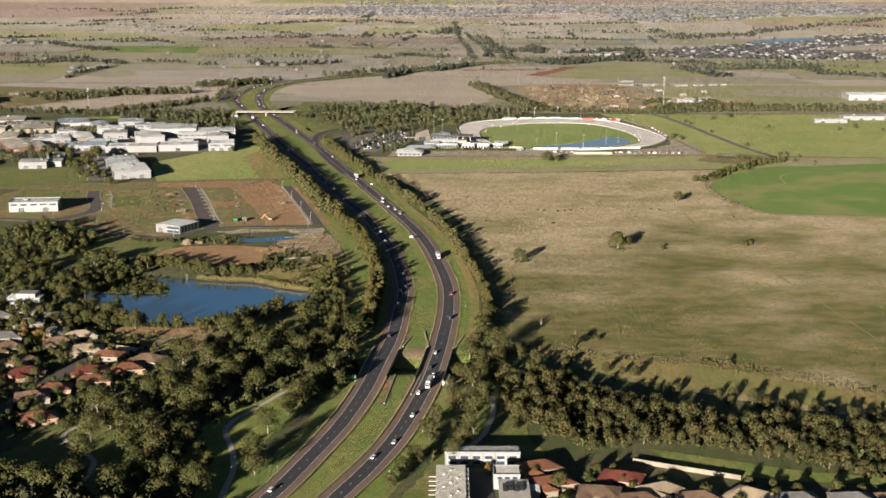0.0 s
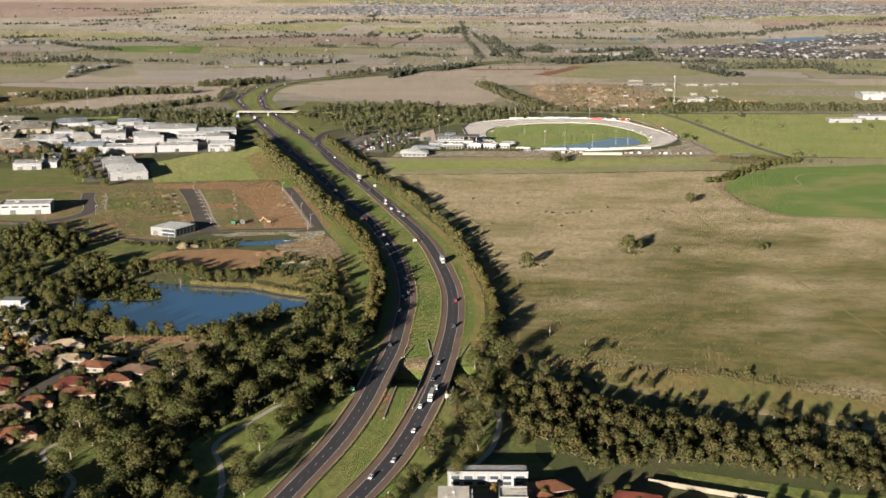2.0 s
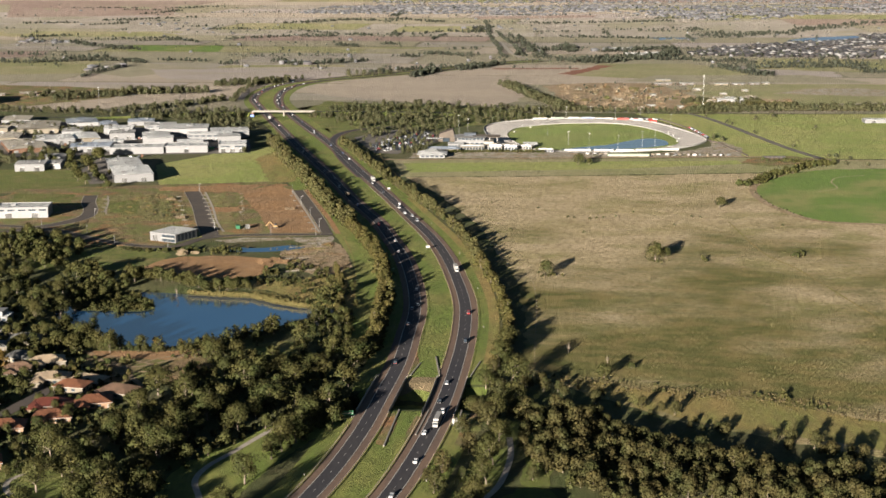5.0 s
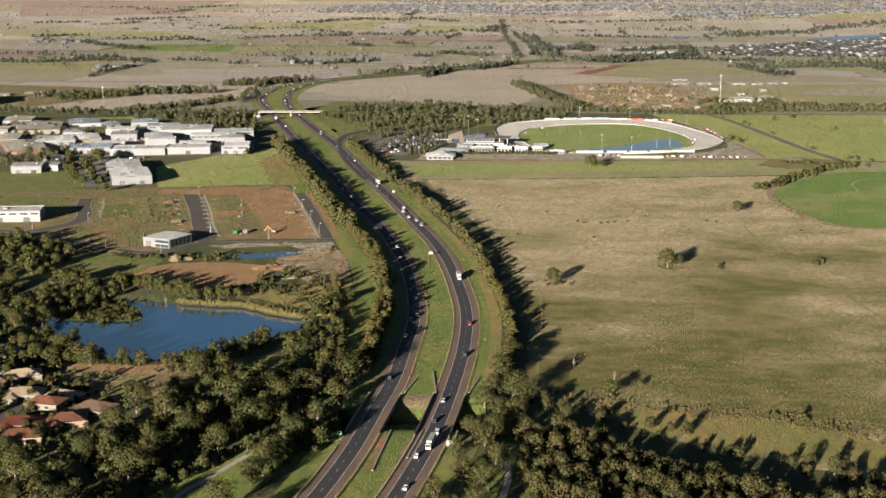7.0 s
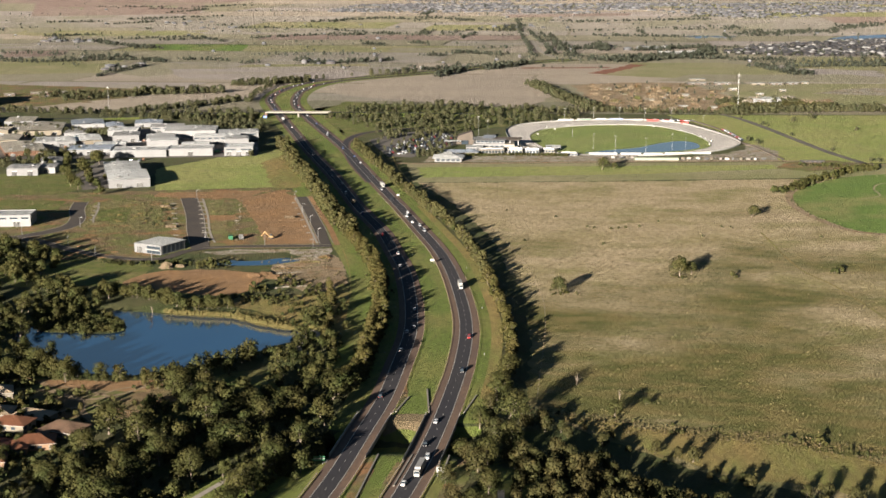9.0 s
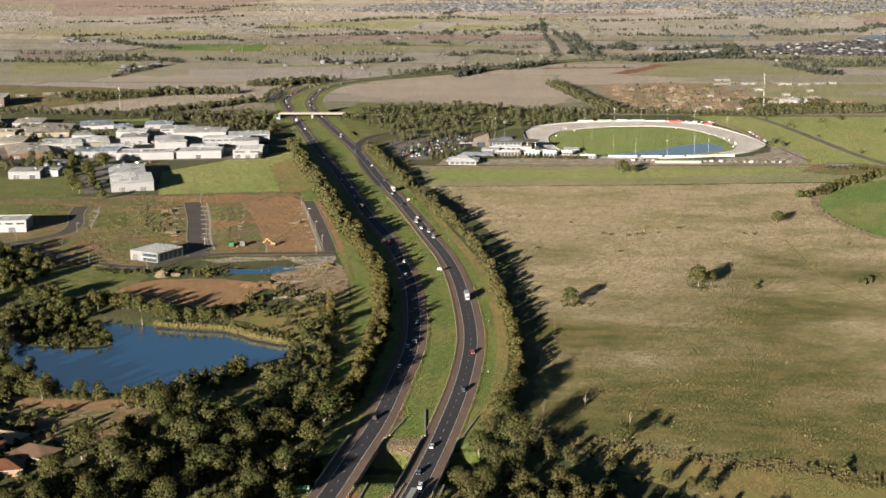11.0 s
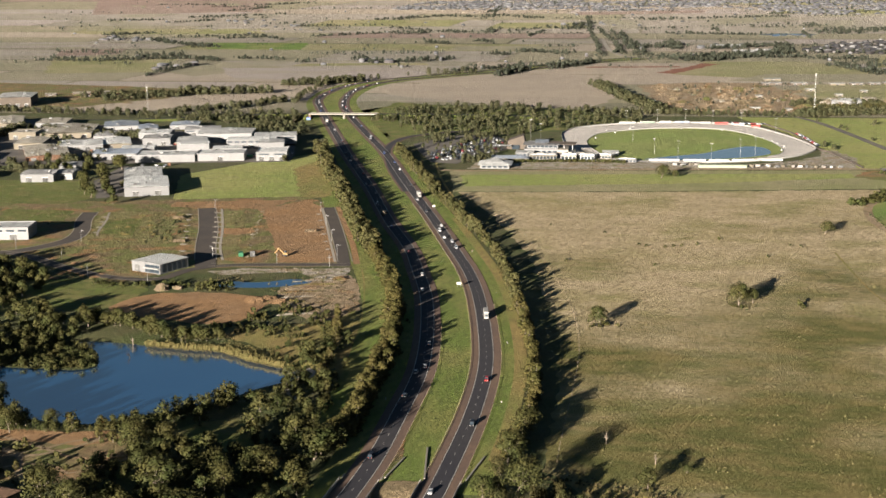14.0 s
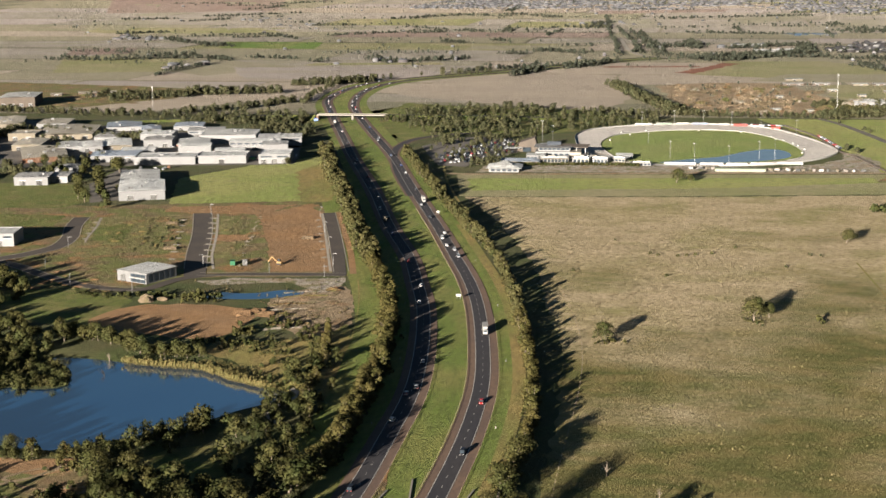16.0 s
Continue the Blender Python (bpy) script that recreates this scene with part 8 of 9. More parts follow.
PAINTS = {"white": (0.75, 0.75, 0.75), "silver": (0.45, 0.46, 0.48), "black": (0.02, 0.02, 0.025), "red": (0.35, 0.03, 0.03), "blue": (0.05, 0.08, 0.22)}
CARS = {}


def car(shape, paint):
    if (shape, paint) in CARS:
        return CARS[shape, paint]
    if paint not in M:
        M["car_" + paint] = M.get("car_" + paint) or plain("car_paint_" + paint, PAINTS[paint], 0.3)
    m = M.get("car_" + paint) or plain("car_paint_" + paint, PAINTS[paint], 0.3)
    M["car_" + paint] = m
    length, wide, tall, cabin = CAR_SHAPES[shape]
    c = tagged(new("car"), f"{paint} {shape} driving on the freeway", "car", "freeway traffic")
    body, glass, roof = car_mesh(*CAR_SHAPES[shape])
    part("body", body, m, c)
    part("glasshouse", glass, M["glass"], c, "dark car windows")
    part("roof", roof, m, c)
    for sx in (-1, 1):
        for y in (-length * 0.31, length * 0.3):
            bm = bmesh.new()
            cone(bm, 0.33, 0.33, -0.11, 0.11, seg=10)
            w = part("wheel", bm, M["tyre"], c)
            w.matrix_local = pose(sx * (wide / 2 - 0.08), y, 0.33, 0, 90, 0)
        part("headlight", boxed(sx * wide * 0.36 - 0.2, sx * wide * 0.36 + 0.2, -length / 2 - 0.02, -length / 2 + 0.1, 0.55, 0.72), M["signwhite"], c)
        part("tail_light", boxed(sx * wide * 0.36 - 0.2, sx * wide * 0.36 + 0.2, length / 2 - 0.1, length / 2 + 0.02, 0.6, 0.78), M["redpaint"], c)
    CARS[shape, paint] = c
    c.matrix_world = pose(0, 0, -50)
    return c


placed = set()


def put_car(curve, y, off, away_, shape, paint):
    c, d = at_y(curve, y)
    rot = math.degrees(math.atan2(-d[0], d[1])) + (180 if away_ else 0)
    m = pose(c[0] + d[1] * off, c[1] - d[0] * off, 0.34, 0, 0, rot)
    base = car(shape, paint)
    if (shape, paint) in placed:
        copy_thing(base, m)
    else:
        base.matrix_world = m
        placed.add((shape, paint))


pick = random.Random(5)
mixed = lambda: (pick.choice(["sedan", "sedan", "wagon", "wagon", "van"]), pick.choice(["white", "white", "silver", "silver", "black", "black", "white", "silver", "red", "blue"]))
for y, off in ((926, 1.8), (992, 1.8), (841, -1.8), (759, -1.8), (720, 1.8), (1333, 1.8), (1395, 1.8), (1378, -1.8), (1315, 1.8), (1515, -1.8), (1591, 1.8), (1687, 1.8), (1353, -1.8), (1736, 1.8), (1923, -1.8), (1946, 1.8), (2132, 1.8), (680, 1.8), (655, -1.8), (2200, -1.8), (2260, 1.8), (2420, -1.8), (2480, 1.8), (2520, -1.8), (2560, 1.8), (2590, -1.8), (2620, 1.8), (1460, -1.8), (1800, -1.8), (2040, 1.8), (790, 1.8), (810, -1.8)):
    put_car(curve_r, y, off, False, *mixed())
for y, off in ((1011, 1.8), (964, -1.8), (1005, -1.8), (1058, 1.8), (1181, -1.8), (1222, 1.8), (1294, -1.8), (1453, 1.8), (1387, -1.8), (1597, -1.8), (1546, 1.8), (1767, 1.8), (1743, -1.8), (1796, -1.8), (1894, 1.8), (2412, -1.8), (612, -1.8), (880, -1.8), (2000, 1.8), (2160, -1.8), (2300, 1.8), (2500, -1.8), (2590, 1.8), (1660, 1.8), (1490, -1.8)):
    put_car(curve_l, y, off, True, *mixed())

for k in range(24):
    put_car(curve_r if k % 2 else curve_l, 2170 + 22 * k + pick.uniform(-8, 8), pick.choice([-1.8, 1.8]), k % 2 == 0, *mixed())


def truck(curve, y, off, away_, label, long=11.0, paint="signwhite"):
    t = tagged(new("truck"), label, "truck", "freeway trucks")
    part("cab", boxed(-1.2, 1.2, -long / 2 - 2.4, -long / 2 - 0.3, 0.6, 3.2, bevel=0.15), M["signwhite"], t)
    part("windscreen", boxed(-1.05, 1.05, -long / 2 - 2.44, -long / 2 - 2.405, 1.9, 2.9), M["glass"], t)
    part("cargo_box", boxed(-1.25, 1.25, -long / 2, long / 2, 1.1, 4.1, bevel=0.06), M[paint], t)
    part("chassis", boxed(-1.0, 1.0, -long / 2 - 2.3, long / 2 - 0.2, 0.6, 1.09), M["dark"], t)
    for y_ in (-long / 2 - 1.4, -long / 2 + 1.0, long / 2 - 3.2, long / 2 - 1.8):
        for sx in (-1, 1):
            bm = bmesh.new()
            cone(bm, 0.5, 0.5, -0.16, 0.16, seg=12)
            w = part("wheel", bm, M["tyre"], t)
            w.matrix_local = pose(sx * 1.08, y_, 0.5, 0, 90, 0)
    c, d = at_y(curve, y)
    t.matrix_world = pose(c[0] + d[1] * off, c[1] - d[0] * off, 0.34, 0, 0, math.degrees(math.atan2(-d[0], d[1])) + (180 if away_ else 0))


truck(curve_r, 1122, 1.8, False, "white box truck casting a long shadow")
truck(curve_r, 775, 1.8, False, "pale truck with a long box", 12)
truck(curve_r, 1533, 1.8, False, "white box truck on the freeway", 10)
truck(curve_l, 1440, -1.8, True, "cream box truck on the freeway", 8, "cream")
truck(curve_l, 2080, -1.8, True, "white truck near the overpass", 10)

for k in range(22):
    x = 128 + k * 7.4
    fl_ = tagged(new("horse_float"), "small white horse float parked by the track", "trailer", "parked horse floats")
    part("box", boxed(-1.1, 1.1, -2.2, 2.2, 0.5, 2.5, bevel=0.12), M[("signwhite", "roofgrey", "cream", "door")[k % 4]], fl_)
    part("drawbar", boxed(-0.08, 0.08, 2.2, 3.6, 0.5, 0.65), M["steel"], fl_)
    for sx in (-1, 1):
        bm = bmesh.new()
        cone(bm, 0.33, 0.33, -0.1, 0.1, seg=10)
        part("wheel", bm, M["tyre"], fl_).matrix_local = pose(sx * 1.15, 0, 0.33, 0, 90, 0)
    fl_.matrix_world = pose(x + pick.uniform(-2, 2), 1733 - 0.05 * (x - 128) + pick.uniform(-2, 2), 0.15, 0, 0, pick.uniform(0, 180))

# parked cars by the race club
patch("car_park", [(-148, 1880), (-112, 1958), (-64, 1964), (-42, 1900), (-42, 1840), (-66, 1790), (-86, 1733), (-112, 1740), (-132, 1812)], 0.21, M["yard"], "grey asphalt car park with parked cars", 0, 1.0, 0, "car park")
parked = {}
bays = np.array([(-140 + 3.4 * a + 0.35 * (r * 17), 1752 + 17 * r + 5.2 * (b - 0.5) + 0.25 * 3.4 * a) for r in range(12) for b in range(2) for a in range(26)])
ok_bays = inside([(-144, 1878), (-112, 1952), (-66, 1958), (-46, 1898), (-46, 1842), (-68, 1792), (-88, 1738), (-108, 1745), (-128, 1812)], bays[:, 0], bays[:, 1])
bays = bays[ok_bays & (np.random.default_rng(4).random(len(bays)) < 0.48)][:150]
for k, (x, y) in enumerate(bays):
    paint = ("white", "silver", "black", "black", "silver", "black", "white", "black", "silver", "black", "red")[k % 11]
    if paint not in parked:
        c = tagged(new("parked_car"), f"{paint} car in the race club car park", "car", "parked cars")
        body, glass, roof = car_mesh(*CAR_SHAPES["wagon"])
        part("body", body, M.get("car_" + paint) or plain("parked_" + paint, PAINTS[paint], 0.3), c)
        part("glasshouse", glass, M["glass"], c)
        part("roof", roof, M.get("car_" + paint) or M["signwhite"], c)
        c.matrix_world = pose(x, y, 0.21, 0, 0, 20)
        parked[paint] = c
    else:
        copy_thing(parked[paint], pose(x, y, 0.21, 0, 0, 14 + 180 * (k % 2)))

# ---- towers, poles, signs and site things ----


def tower(x, y, tall, label):
    t = tagged(new("radio_tower"), label, "tower")
    for sx, sy in ((-1, -0.6), (1, -0.6), (0, 1.1)):
        bm = bmesh.new()
        cone(bm, 0.09, 0.06, 0, tall)
        leg = part("leg", bm, M["steel"], t)
        leg.matrix_local = pose(sx * 0.5, sy * 0.5, 0)
    for k in range(int(tall / 3)):
        ob = part("brace", boxed(-0.55, 0.55, -0.36, -0.26, 0, 0.12), M["steel"], t)
        ob.matrix_local = pose(0, 0, 1 + k * 3, 0, 0, 120 * (k % 3))
    for k in range(3):
        part("antenna", boxed(-0.3 + k * 0.9 - 0.9, 0.1 + k * 0.9 - 0.9, -1.0, -0.85, tall - 3, tall - 1), M["signwhite"], t)
    t.matrix_world = pose(x, y, 0)


tower(324, 2186, 54, "tall slim pale radio tower behind the pasture")
tower(-547, 2197, 34, "slim pale mobile phone tower behind the estate")


def street_light(x, y, rot, tall=8.0):
    s = tagged(new("street_lamp"), "slim grey street lamp with a short arm", "street lamp", "estate street lamps")
    bm = bmesh.new()
    cone(bm, 0.12, 0.07, 0, tall)
    part("pole", bm, M["steel"], s)
    part("arm", boxed(0, 1.8, -0.05, 0.05, tall - 0.1, tall), M["steel"], s)
    part("lamp_head", boxed(1.5, 2.2, -0.14, 0.14, tall - 0.16, tall + 0.02, bevel=0.03), M["signwhite"], s)
    s.matrix_world = pose(x, y, 0.1, 0, 0, rot)


for x, y, rot in ((-123, 1247, 90), (-258, 1460, 0), (-209, 1270, 200), (-308, 1247, 90), (-230, 1190, 90), (-124, 1281, 0), (-138, 1336, 0), (-153, 1393, 0), (-169, 1455, 0), (-321, 1320, 0), (-357, 1287, 90), (-160, 1252, 90), (-275, 1205, 90)):
    street_light(x, y, rot)


def road_sign(x, y, w, h, z, face, label, rot=0):
    s = tagged(new("road_sign"), label, "road sign", "freeway signs")
    part("panel", boxed(-w / 2, w / 2, -0.06, 0.06, z, z + h, bevel=0.02), M[face], s)
    part("border", boxed(-w / 2 + 0.15, w / 2 - 0.15, -0.085, -0.062, z + h * 0.42, z + h * 0.58), M["signwhite"], s, "pale bar of lettering")
    for o in (-w / 3, w / 3):
        bm = bmesh.new()
        cone(bm, 0.09, 0.09, 0, z + h * 0.9, o, 0.16, 6)
        part("post", bm, M["steel"], s)
    s.matrix_world = pose(x, y, 0.1, 0, 0, rot)


road_sign(-54, 782, 5.0, 2.2, 1.8, "signgreen", "green freeway sign on two posts", 10)
road_sign(-1.5, 771, 3.4, 2.4, 1.8, "signwhite", "white back of a freeway sign on posts", 10)
road_sign(-31, 1194, 3.0, 1.6, 1.6, "signwhite", "white freeway sign in the median")
road_sign(-79, 1474, 2.4, 1.5, 1.6, "signwhite", "white freeway sign beside the ramp")
road_sign(-308, 2094, 5.0, 2.8, 1.6, "bluepaint", "blue freeway sign before the overpass")
for curve, off in ((curve_r, 11.5), (curve_l, -10)):
    for y in (640, 700, 960, 1060, 1180, 1300):
        c, d = at_y(curve, y)
        g = tagged(new("guide_post"), "short white roadside guide post", "post", "roadside guide posts")
        part("post", boxed(-0.12, 0.12, -0.06, 0.06, 0, 1.1, bevel=0.02), M["signwhite"], g)
        part("reflector", boxed(-0.06, 0.06, -0.08, -0.062, 0.8, 0.95), M["redpaint"], g)
        g.matrix_world = pose(c[0] + d[1] * off, c[1] - d[0] * off, 0.1)

dig = tagged(new("excavator"), "yellow excavator parked on bare earth", "excavator")
for sx in (-1, 1):
    part("track", boxed(sx * 1.3 - 0.35, sx * 1.3 + 0.35, -2.2, 2.2, 0, 0.95, bevel=0.3), M["dark"], dig)
part("cab_body", boxed(-1.4, 1.4, -1.6, 2.2, 1.0, 2.2, bevel=0.15), M["yellow"], dig)
part("cab", boxed(-1.35, -0.1, -1.5, 0.3, 2.2, 3.3, bevel=0.1), M["glass"], dig)
for nm, ln, px, py, pz, rx in (("boom", 5.6, 0.5, -1.2, 1.8, 38), ("arm", 3.4, 0.5, -5.4, 5.0, -55)):
    ob = part(nm, boxed(-0.3, 0.3, -ln, 0, -0.3, 0.3, bevel=0.08), M["yellow"], dig)
    ob.matrix_local = pose(px, py, pz, -rx if nm == "boom" else 55, 0, 0)
ob = part("bucket", boxed(-0.7, 0.7, -0.9, 0.3, -0.6, 0.5, bevel=0.15), M["yellow"], dig)
ob.matrix_local = pose(0.5, -7.6, 2.0)
dig.matrix_world = pose(-160, 1280, 0.15, 0, 0, 250) @ Matrix.Diagonal((1.0, 1.0, 1.0, 1))
for x, y, m, lab in ((-191, 1277, "signgreen", "green shipping container on a weedy lot"), (-183, 1278, "roofgrey", "grey shipping container on a weedy lot")):
    s = tagged(new("shipping_container"), lab, "container")
    part("shell", boxed(-1.6, 1.6, -3, 3, 0, 2.8, bevel=0.05), M[m], s)
    for sx in (-1, 1):
        part("door", boxed(sx * 0.8 - 0.72, sx * 0.8 + 0.72, -3.08, -3.005, 0.15, 2.6), M[m], s)
    s.matrix_world = pose(x, y, 0.15, 0, 0, 15)
for x, y, lab in ((-248, 1322, "long stack of pale timber beside a street"), (-276, 1416, "long stack of pale timber beside a street"), (-160, 1368, "long stack of pale blocks on red earth")):
    s = tagged(new("material_stack"), lab, "stack", "building material stacks")
    for k in range(3):
        part("layer", boxed(-4.5 + 0.2 * k, 4.5 - 0.15 * k, -1.4, 1.4, k * 0.62, k * 0.62 + 0.56, bevel=0.04), M["pale"], s)
    s.matrix_world = pose(x, y, 0.15, 0, 0, 5)


def heap(x, y, r, h, mat, label, name="earth_mound"):
    bm = bmesh.new()
    bmesh.ops.create_icosphere(bm, subdivisions=3 if r > 4 else 2 if r > 1.3 else 1, radius=1)
    for v in bm.verts:
        n_ = noise.noise(v.co * 1.6 + Vector((x, y, 0))) * 0.35 + noise.noise(v.co * 4 + Vector((y, x, 0))) * 0.14
        v.co = Vector((v.co.x * r * (1 + n_), v.co.y * r * (0.8 + n_), max(-0.05, v.co.z) * h * (1 + 1.6 * n_)))
    ob = tagged(new(name, from_bm(name, bm, M[mat])), label, "mound", "earth mounds")
    ob.matrix_world = pose(x, y, 0.05)


for x, y, r, h, m in ((-215, 1172, 5, 3.2, "pale"), (-206, 1176, 4, 2, "pale"), (-150, 1148, 7, 2, "red"), (-143, 1152, 5, 2, "red"), (-136, 1146, 6, 1.8, "red"), (-110, 1210, 5, 1.5, "brown"), (-228, 1395, 4, 1.2, "brown")):
    heap(x, y, r, h, m, "small mound of dug earth")
for k in range(70):
    x, y = pick.uniform(140, 345), pick.uniform(2225, 2640)
    heap(x, y, pick.uniform(5, 15), pick.uniform(0.8, 4.0), pick.choice(["pale", "tan", "brown", "pale", "pale"]), "spoil heap on the quarry floor")
for k in range(80):
    x, y = pick.gauss(235, 55), pick.uniform(2240, 2560)
    heap(x, y, pick.uniform(2.5, 8), pick.uniform(1.0, 4.5), pick.choice(["pale", "tan", "brown", "pale", "palegrey"]), "small heap of dug earth on the quarry floor")
for x, y, r, h, m in ((418, 2318, 15, 7, "palegrey"), (440, 2330, 16, 5, "pale"), (470, 2340, 14, 4, "pale"), (324, 2262, 15, 6, "brown"), (306, 2250, 14, 4, "brown")):
    heap(x, y, r, h, m, "large stockpile of dug earth and gravel")
for k in range(24):
    heap(pick.uniform(-760, -560), pick.uniform(2270, 2560), pick.uniform(3, 8), pick.uniform(0.8, 2.4), pick.choice(["brown", "tan", "brown"]), "brown earth heap on scrubby ground")
heap(368, 2316, 30, 9, "palegrey", "large pale grey stockpile of crushed stone")
heap(404, 2324, 28, 11, "palegrey", "large pale grey stockpile of crushed stone")
# heaps of rubble along the lots
for k in range(70):
    u = pick.random()
    heap(-218 + 33 * u + pick.uniform(-1.5, 1.5), 1462 - 200 * u + pick.uniform(-3, 3), pick.uniform(0.6, 1.4), pick.uniform(0.4, 0.9), pick.choice(["palegrey", "palegrey", "brown"]), "small rubble pile between building lots")
def ridge(pts, wide, tall, mat, label):
    """A windrow: an uneven ridge of soil along a line."""
    line = catmull(pts, 1.5)
    d = np.gradient(line, axis=0)
    d /= np.linalg.norm(d, axis=1)[:, None]
    side = np.c_[d[:, 1], -d[:, 0]]
    rows_ = []
    for o, h in ((-1, 0), (-0.55, 0.6), (-0.1, 1), (0.4, 0.75), (1, 0)):
        k = np.array([noise.noise((p[0] / 2.2, p[1] / 2.2, o)) for p in line])
        rows_.append(np.c_[line + side * (wide * (o + 0.3 * k))[:, None], 0.1 + tall * h * np.clip(0.75 + 0.9 * k, 0.1, 1.6)])
    n_ = len(line)
    k = np.arange(n_ - 1)
    q = np.concatenate([np.c_[k + r * n_, k + (r + 1) * n_, k + (r + 1) * n_ + 1, k + r * n_ + 1] for r in range(4)])
    tagged(new("windrow", mesh_np("windrow", np.concatenate(rows_), q, [M[mat]])), label, "mound", "soil windrows")


for k in range(46):
    u, v = pick.random(), pick.uniform(0.05, 0.95)
    x0, y0 = -309 + 32 * u + 36 * v, 1450 - 134 * v
    reach = pick.uniform(5, 15)
    ridge([(x0, y0), (x0 + 0.1 * reach + pick.uniform(-1.5, 1.5), y0 - 0.5 * reach), (x0 + 0.27 * reach, y0 - reach)], pick.uniform(0.7, 1.9), pick.uniform(0.25, 0.8), ("strawgreen", "brown", "dryverge", "strawgreen", "grass")[k % 5], "short windrow of dug soil grown over with grass")
for k in range(26):
    heap(pick.uniform(-300, -255), pick.uniform(1195, 1275), pick.uniform(1.0, 3.4), pick.uniform(0.3, 0.8), pick.choice(["brown", "red"]), "small mound of dug earth on a scraped lot")
for k in range(12):
    heap(-300 + pick.uniform(-18, 30), 1385 + pick.uniform(-45, 45), pick.uniform(1.2, 3.4), pick.uniform(0.5, 1.3), "dryverge", "grassy soil windrow on a weedy lot")
lots = scatter([(-420, 1500), (-300, 1480), (-190, 1518), (-205, 1440), (-190, 1290), (-112, 1246), (-105, 1200), (-140, 1170), (-215, 1200), (-345, 1255), (-440, 1300)], 5.0)
woodland(TUSSOCK, lots[np.array([noise.noise((x / 13, y / 13, 1)) > 0.12 for x, y in lots])], "weeds", "dry weed tufts over the scraped building lots", 0.35, 0.95, "weeds")
spoil = scatter([(-140, 1195), (-105, 1220), (-84, 1130), (-98, 1098), (-128, 1130), (-140, 1160)], 3.2)
woodland(TUSSOCK, spoil[np.array([noise.noise((x / 7, y / 7, 1)) > 0.1 for x, y in spoil])], "weeds", "weed tufts on churned ground", 0.4, 1.1, "weeds")
bed = scatter([(-200, 1226), (-150, 1240), (-112, 1244), (-106, 1222), (-116, 1204), (-140, 1228)], 3.0)
for x, y in bed[rng.random(len(bed)) < 0.4]:
    heap(x, y, rng.uniform(0.4, 1.1), rng.uniform(0.3, 0.7), "palegrey", "pale boulder on stony ground", "boulder")
woodland(SHRUB, scatter([(-345, 1440), (-285, 1450), (-255, 1320), (-300, 1290), (-325, 1330)], 9), "weeds", "tufts of tall weeds on the building lots", 0.2, 0.45, "weeds")
woodland(SHRUB, scatter([(-192, 1168), (-172, 1170), (-172, 1186), (-192, 1190)], 5), "undergrowth", "bushes beside the small pond", 0.8, 1.5, "shrubs")
woodland(SHRUB, along([(-262, 1186), (-240, 1180), (-215, 1185), (-195, 1180)], 5, 3, 2), "undergrowth", "bushes below the small warehouse", 0.5, 1.2, "shrubs")
# dead trees in the water and at the paddock's edge
for x, y, z, s, tilt, bark_, lab in ((-187, 1024, -2.2, 0.5, 24, "darkbark", "leaning black dead tree standing in the lake"), (-194, 1050, -1.6, 0.5, 8, "bark", "pale dead tree on the lake shore"), (60, 905, 0, 0.6, 0, "bark", "bare dead paddock tree"), (80, 882, 0, 0.5, 0, "bark", "bare dead paddock tree")):
    snag = GUMS[1]["meshes"][0].copy()
    snag.materials[0] = M[bark_]
    tagged(new("dead_tree", snag), lab, "tree", "dead trees").matrix_world = pose(x, y, z, 0, tilt, x) @ Matrix.Diagonal((s * 1.5, s * 1.5, s, 1))
# fences of the big paddock
for pts, lab in (([(-72, 1564), (75, 1577), (369, 1616), (640, 1640)], "thin wire fence across the paddock"), ([(40, 880), (45, 1090), (16, 1292), (-22, 1450), (-66, 1560)], "thin wire fence along the tree belt")):
    line = catmull(pts, 8)
    cube_v = np.array([v.co for v in post_mesh.vertices])
    cube_q = np.array([list(f.vertices) for f in post_mesh.polygons])
    fn_ = tagged(new("wire_fence"), lab, "fence")
    part("post", mesh_np("post", *joined([(cube_v * (1.2, 1.2, 1.5) + (x, y, 0), cube_q) for x, y in line]), [M["timber"]]), None, fn_, kind="stuff")
    v, q = strip(line, -0.02, 0.02, 1.15)
    part("wire", mesh_np("wire", v, q, [M["steel"]]), None, fn_)

# containers, pallets and cars in the yards between the sheds
yard_rng = random.Random(21)
for k in range(46):
    x, y = yard_rng.choice([(-400, 1765), (-350, 1768), (-305, 1772), (-345, 1815), (-400, 1860), (-440, 1830), (-470, 1790), (-380, 1700), (-530, 1780), (-480, 1950), (-300, 1860), (-265, 1790)])
    x, y = x + yard_rng.uniform(-14, 14), y + yard_rng.uniform(-9, 9)
    if k % 3:
        copy_thing(parked[("white", "black", "silver", "red")[k % 4]], pose(x, y, 0.14, 0, 0, yard_rng.uniform(0, 180)))
        continue
    s = tagged(new("shipping_container"), "shipping container standing in a factory yard", "container", "yard containers")
    m = yard_rng.choice(["signgreen", "rustroof", "bluepaint", "cream", "roofgrey"])
    part("shell", boxed(-1.2, 1.2, -3, 3, 0, 2.6, bevel=0.05), M[m], s)
    for sx in (-1, 1):
        part("door", boxed(sx * 0.6 - 0.55, sx * 0.6 + 0.55, -3.07, -3.005, 0.12, 2.45), M[m], s)
    s.matrix_world = pose(x, y, 0.14, 0, 0, yard_rng.choice([8, 98]) + yard_rng.uniform(-6, 6))

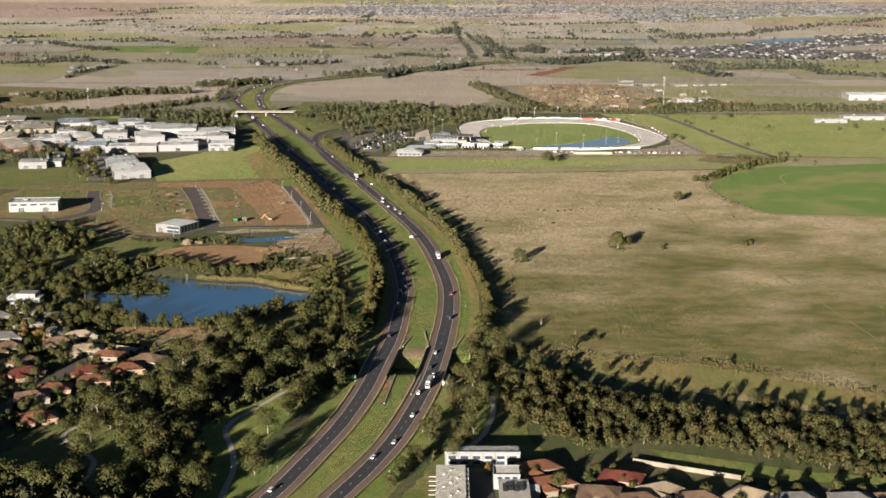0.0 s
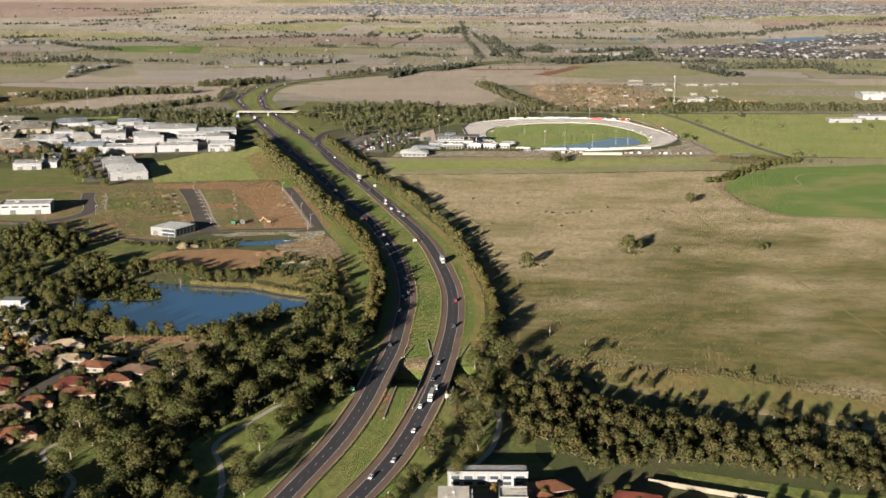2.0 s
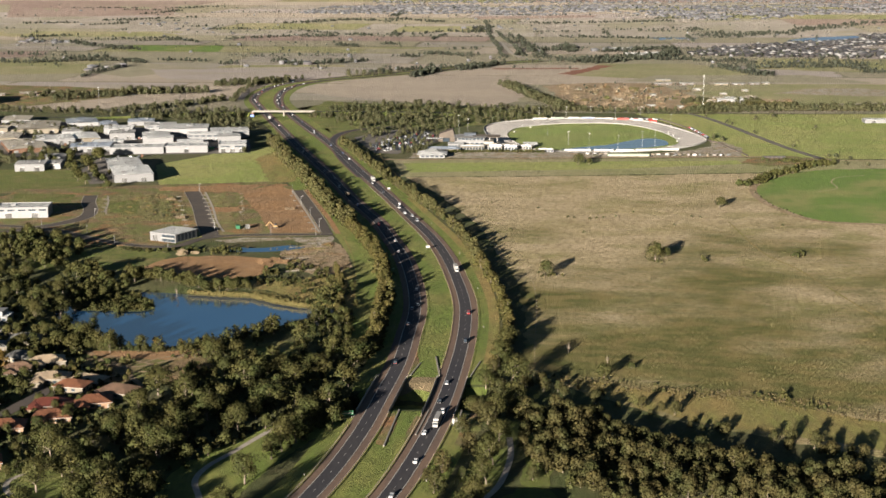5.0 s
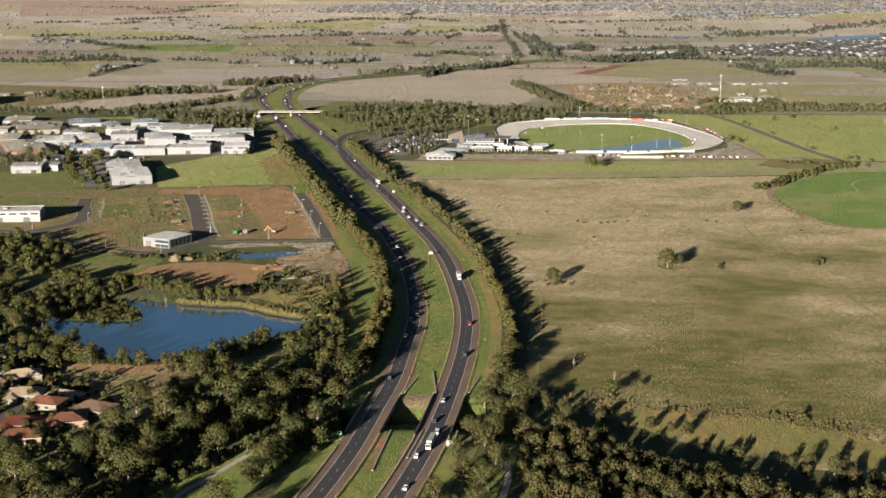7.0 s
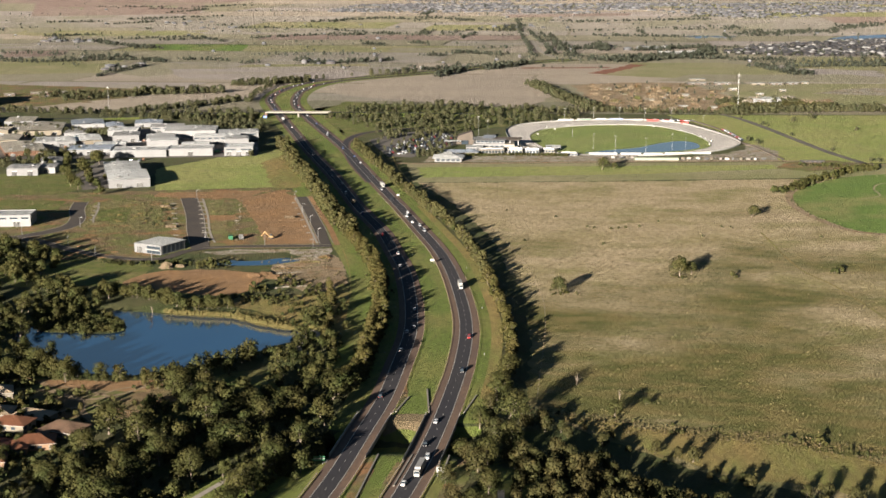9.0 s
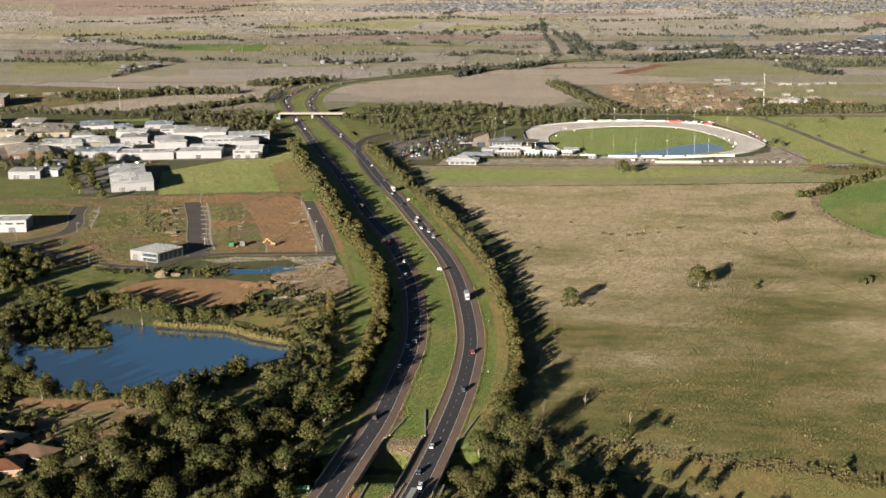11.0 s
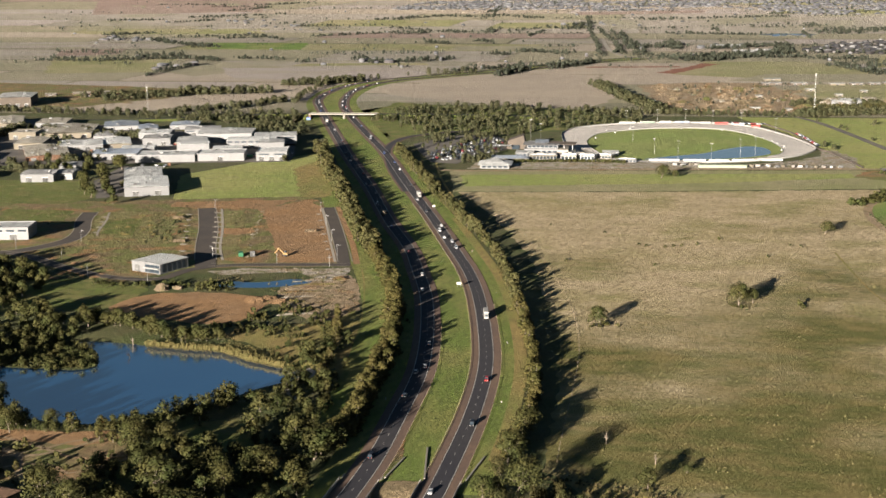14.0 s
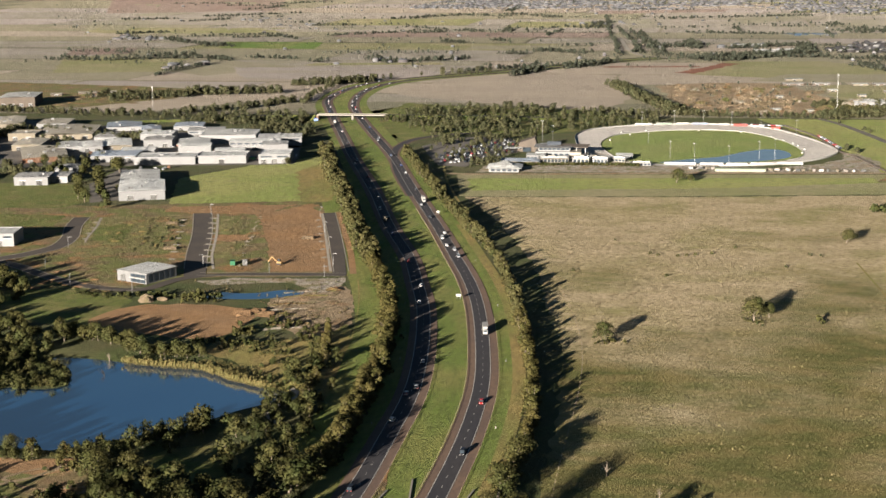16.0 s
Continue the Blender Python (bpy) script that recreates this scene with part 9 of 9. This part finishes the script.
# low ridges of churned soil on the bare ground by the pond
for k in range(9):
    x, y = -128 + yard_rng.uniform(-6, 10), 1112 + 11 * k
    if y > 1205:
        break
    ridge([(x - 12 + 0.06 * (1200 - y), y), (x, y + yard_rng.uniform(2, 7)), (x + 14, y + yard_rng.uniform(3, 9))], yard_rng.uniform(0.9, 1.8), yard_rng.uniform(0.4, 0.9), ("palegrey", "brown", "pale", "dryverge")[k % 4], "low ridge of churned soil on bare ground")
woodland(BELT, along([(-94, 1120), (-86, 1065), (-80, 1015), (-76, 970)], 7, 3, 1), "woodland", "row of small trees beside a grass strip", 0.45, 0.85)

# terraces, stairs and shade roofs of the race club
deck = tagged(new("viewing_deck"), "stepped concrete viewing deck beside the track", "deck")
for k in range(6):
    part("step", boxed(24 + k * 3.2, 27.1 + k * 3.2, 1786 - k, 1826 - 4 * k, 0, 4.4 - 0.7 * k, bevel=0.04), M["concrete" if k % 2 else "white"], deck)
for x0, x1, y0, y1, h, lab in ((-30, -12, 1780, 1798, 5.2, "white flat-roofed dining annexe of the race club"), (-20, 2, 1834, 1848, 8.5, "grey plant building behind the grandstand"), (58, 74, 1800, 1816, 3.4, "small white judges hut by the bend")):
    s = tagged(new("club_building"), lab, "building", "race club buildings")
    part("wall", boxed(x0, x1, y0, y1, 0, h), M["roofgrey" if "grey" in lab else "white"], s)
    part("roof", boxed(x0 - 0.5, x1 + 0.5, y0 - 0.8, y1 + 0.3, h, h + 0.35, bevel=0.05), M["roofwhite"], s)
    for k in range(5):
        w_ = (x1 - x0) / 5
        part("window", boxed(x0 + w_ * (k + 0.15), x0 + w_ * (k + 0.85), y0 - 0.12, y0 - 0.01, h * 0.4, h * 0.8), M["glass"], s)
plant(SHRUB, along([(-40, 1750), (0, 1751), (30, 1752), (70, 1750)], 7, 1.5, 1), "garden_shrub", "rounded green shrub in the race club's garden", "club garden shrubs", 0.7, 1.2, "shrub")

bend = catmull([(250, 2088), (272, 2000), (281, 1900), (284, 1854), (292, 1830), (306, 1725)], 6)
fence_along(bend, 1.9, "darkclad", "paling_fence", "dark paling fence round the track's outer bend", 0.2)

stall = tagged(new("horse_stalls"), "long low pale green row of horse stalls", "stalls")
part("wall", boxed(150, 196, 1721, 1728, 0, 2.6), M["palegreen"], stall)
part("roof", boxed(149.5, 196.5, 1720.3, 1728.6, 2.6, 2.85, bevel=0.04), M["palegreen"], stall)
for k in range(11):
    part("stall_door", boxed(151 + k * 4.1, 153.6 + k * 4.1, 1720.9, 1720.99, 0.1, 2.1), M["concrete"], stall)
low = tagged(new("long_shed"), "long low dark shed beside the farm road", "shed")
part("wall", boxed(320, 345, 1709, 1713, 0, 2.2), M["darkclad"], low)
part("roof", boxed(319.6, 345.4, 1708.6, 1713.4, 2.2, 2.45, bevel=0.04), M["greytile"], low)
# solid near-black panels on the wall stand for the shade inside openings
for k in range(5):
    part("opening", boxed(321 + k * 4.9, 324.6 + k * 4.9, 1708.9, 1708.99, 0.1, 1.9), M["dark"], low)
woodland(SHRUB, along([(268, 1470), (272, 1400), (286, 1345)], 8, 2, 1), "undergrowth", "small dark bushes on the crop's margin", 0.3, 0.7, "shrubs")
woodland(SHRUB, along([(318, 1690), (345, 1680), (365, 1672), (388, 1668)], 5, 6, 2), "undergrowth", "dark bushes on scrubby ground", 0.6, 1.4, "shrubs")
# cars parked behind the far boards of the track
for k in range(34):
    u = k / 33
    c = bend[int(u * 0.55 * (len(bend) - 1))] if k > 16 else np.array([196 + k * 3.2, 2094 - k * 0.9])
    copy_thing(parked[("red", "white", "silver", "black", "white", "red")[k % 6]], pose(c[0] + 5.5, c[1] + 5.0, 0.08, 0, 0, 20 + 3 * k))
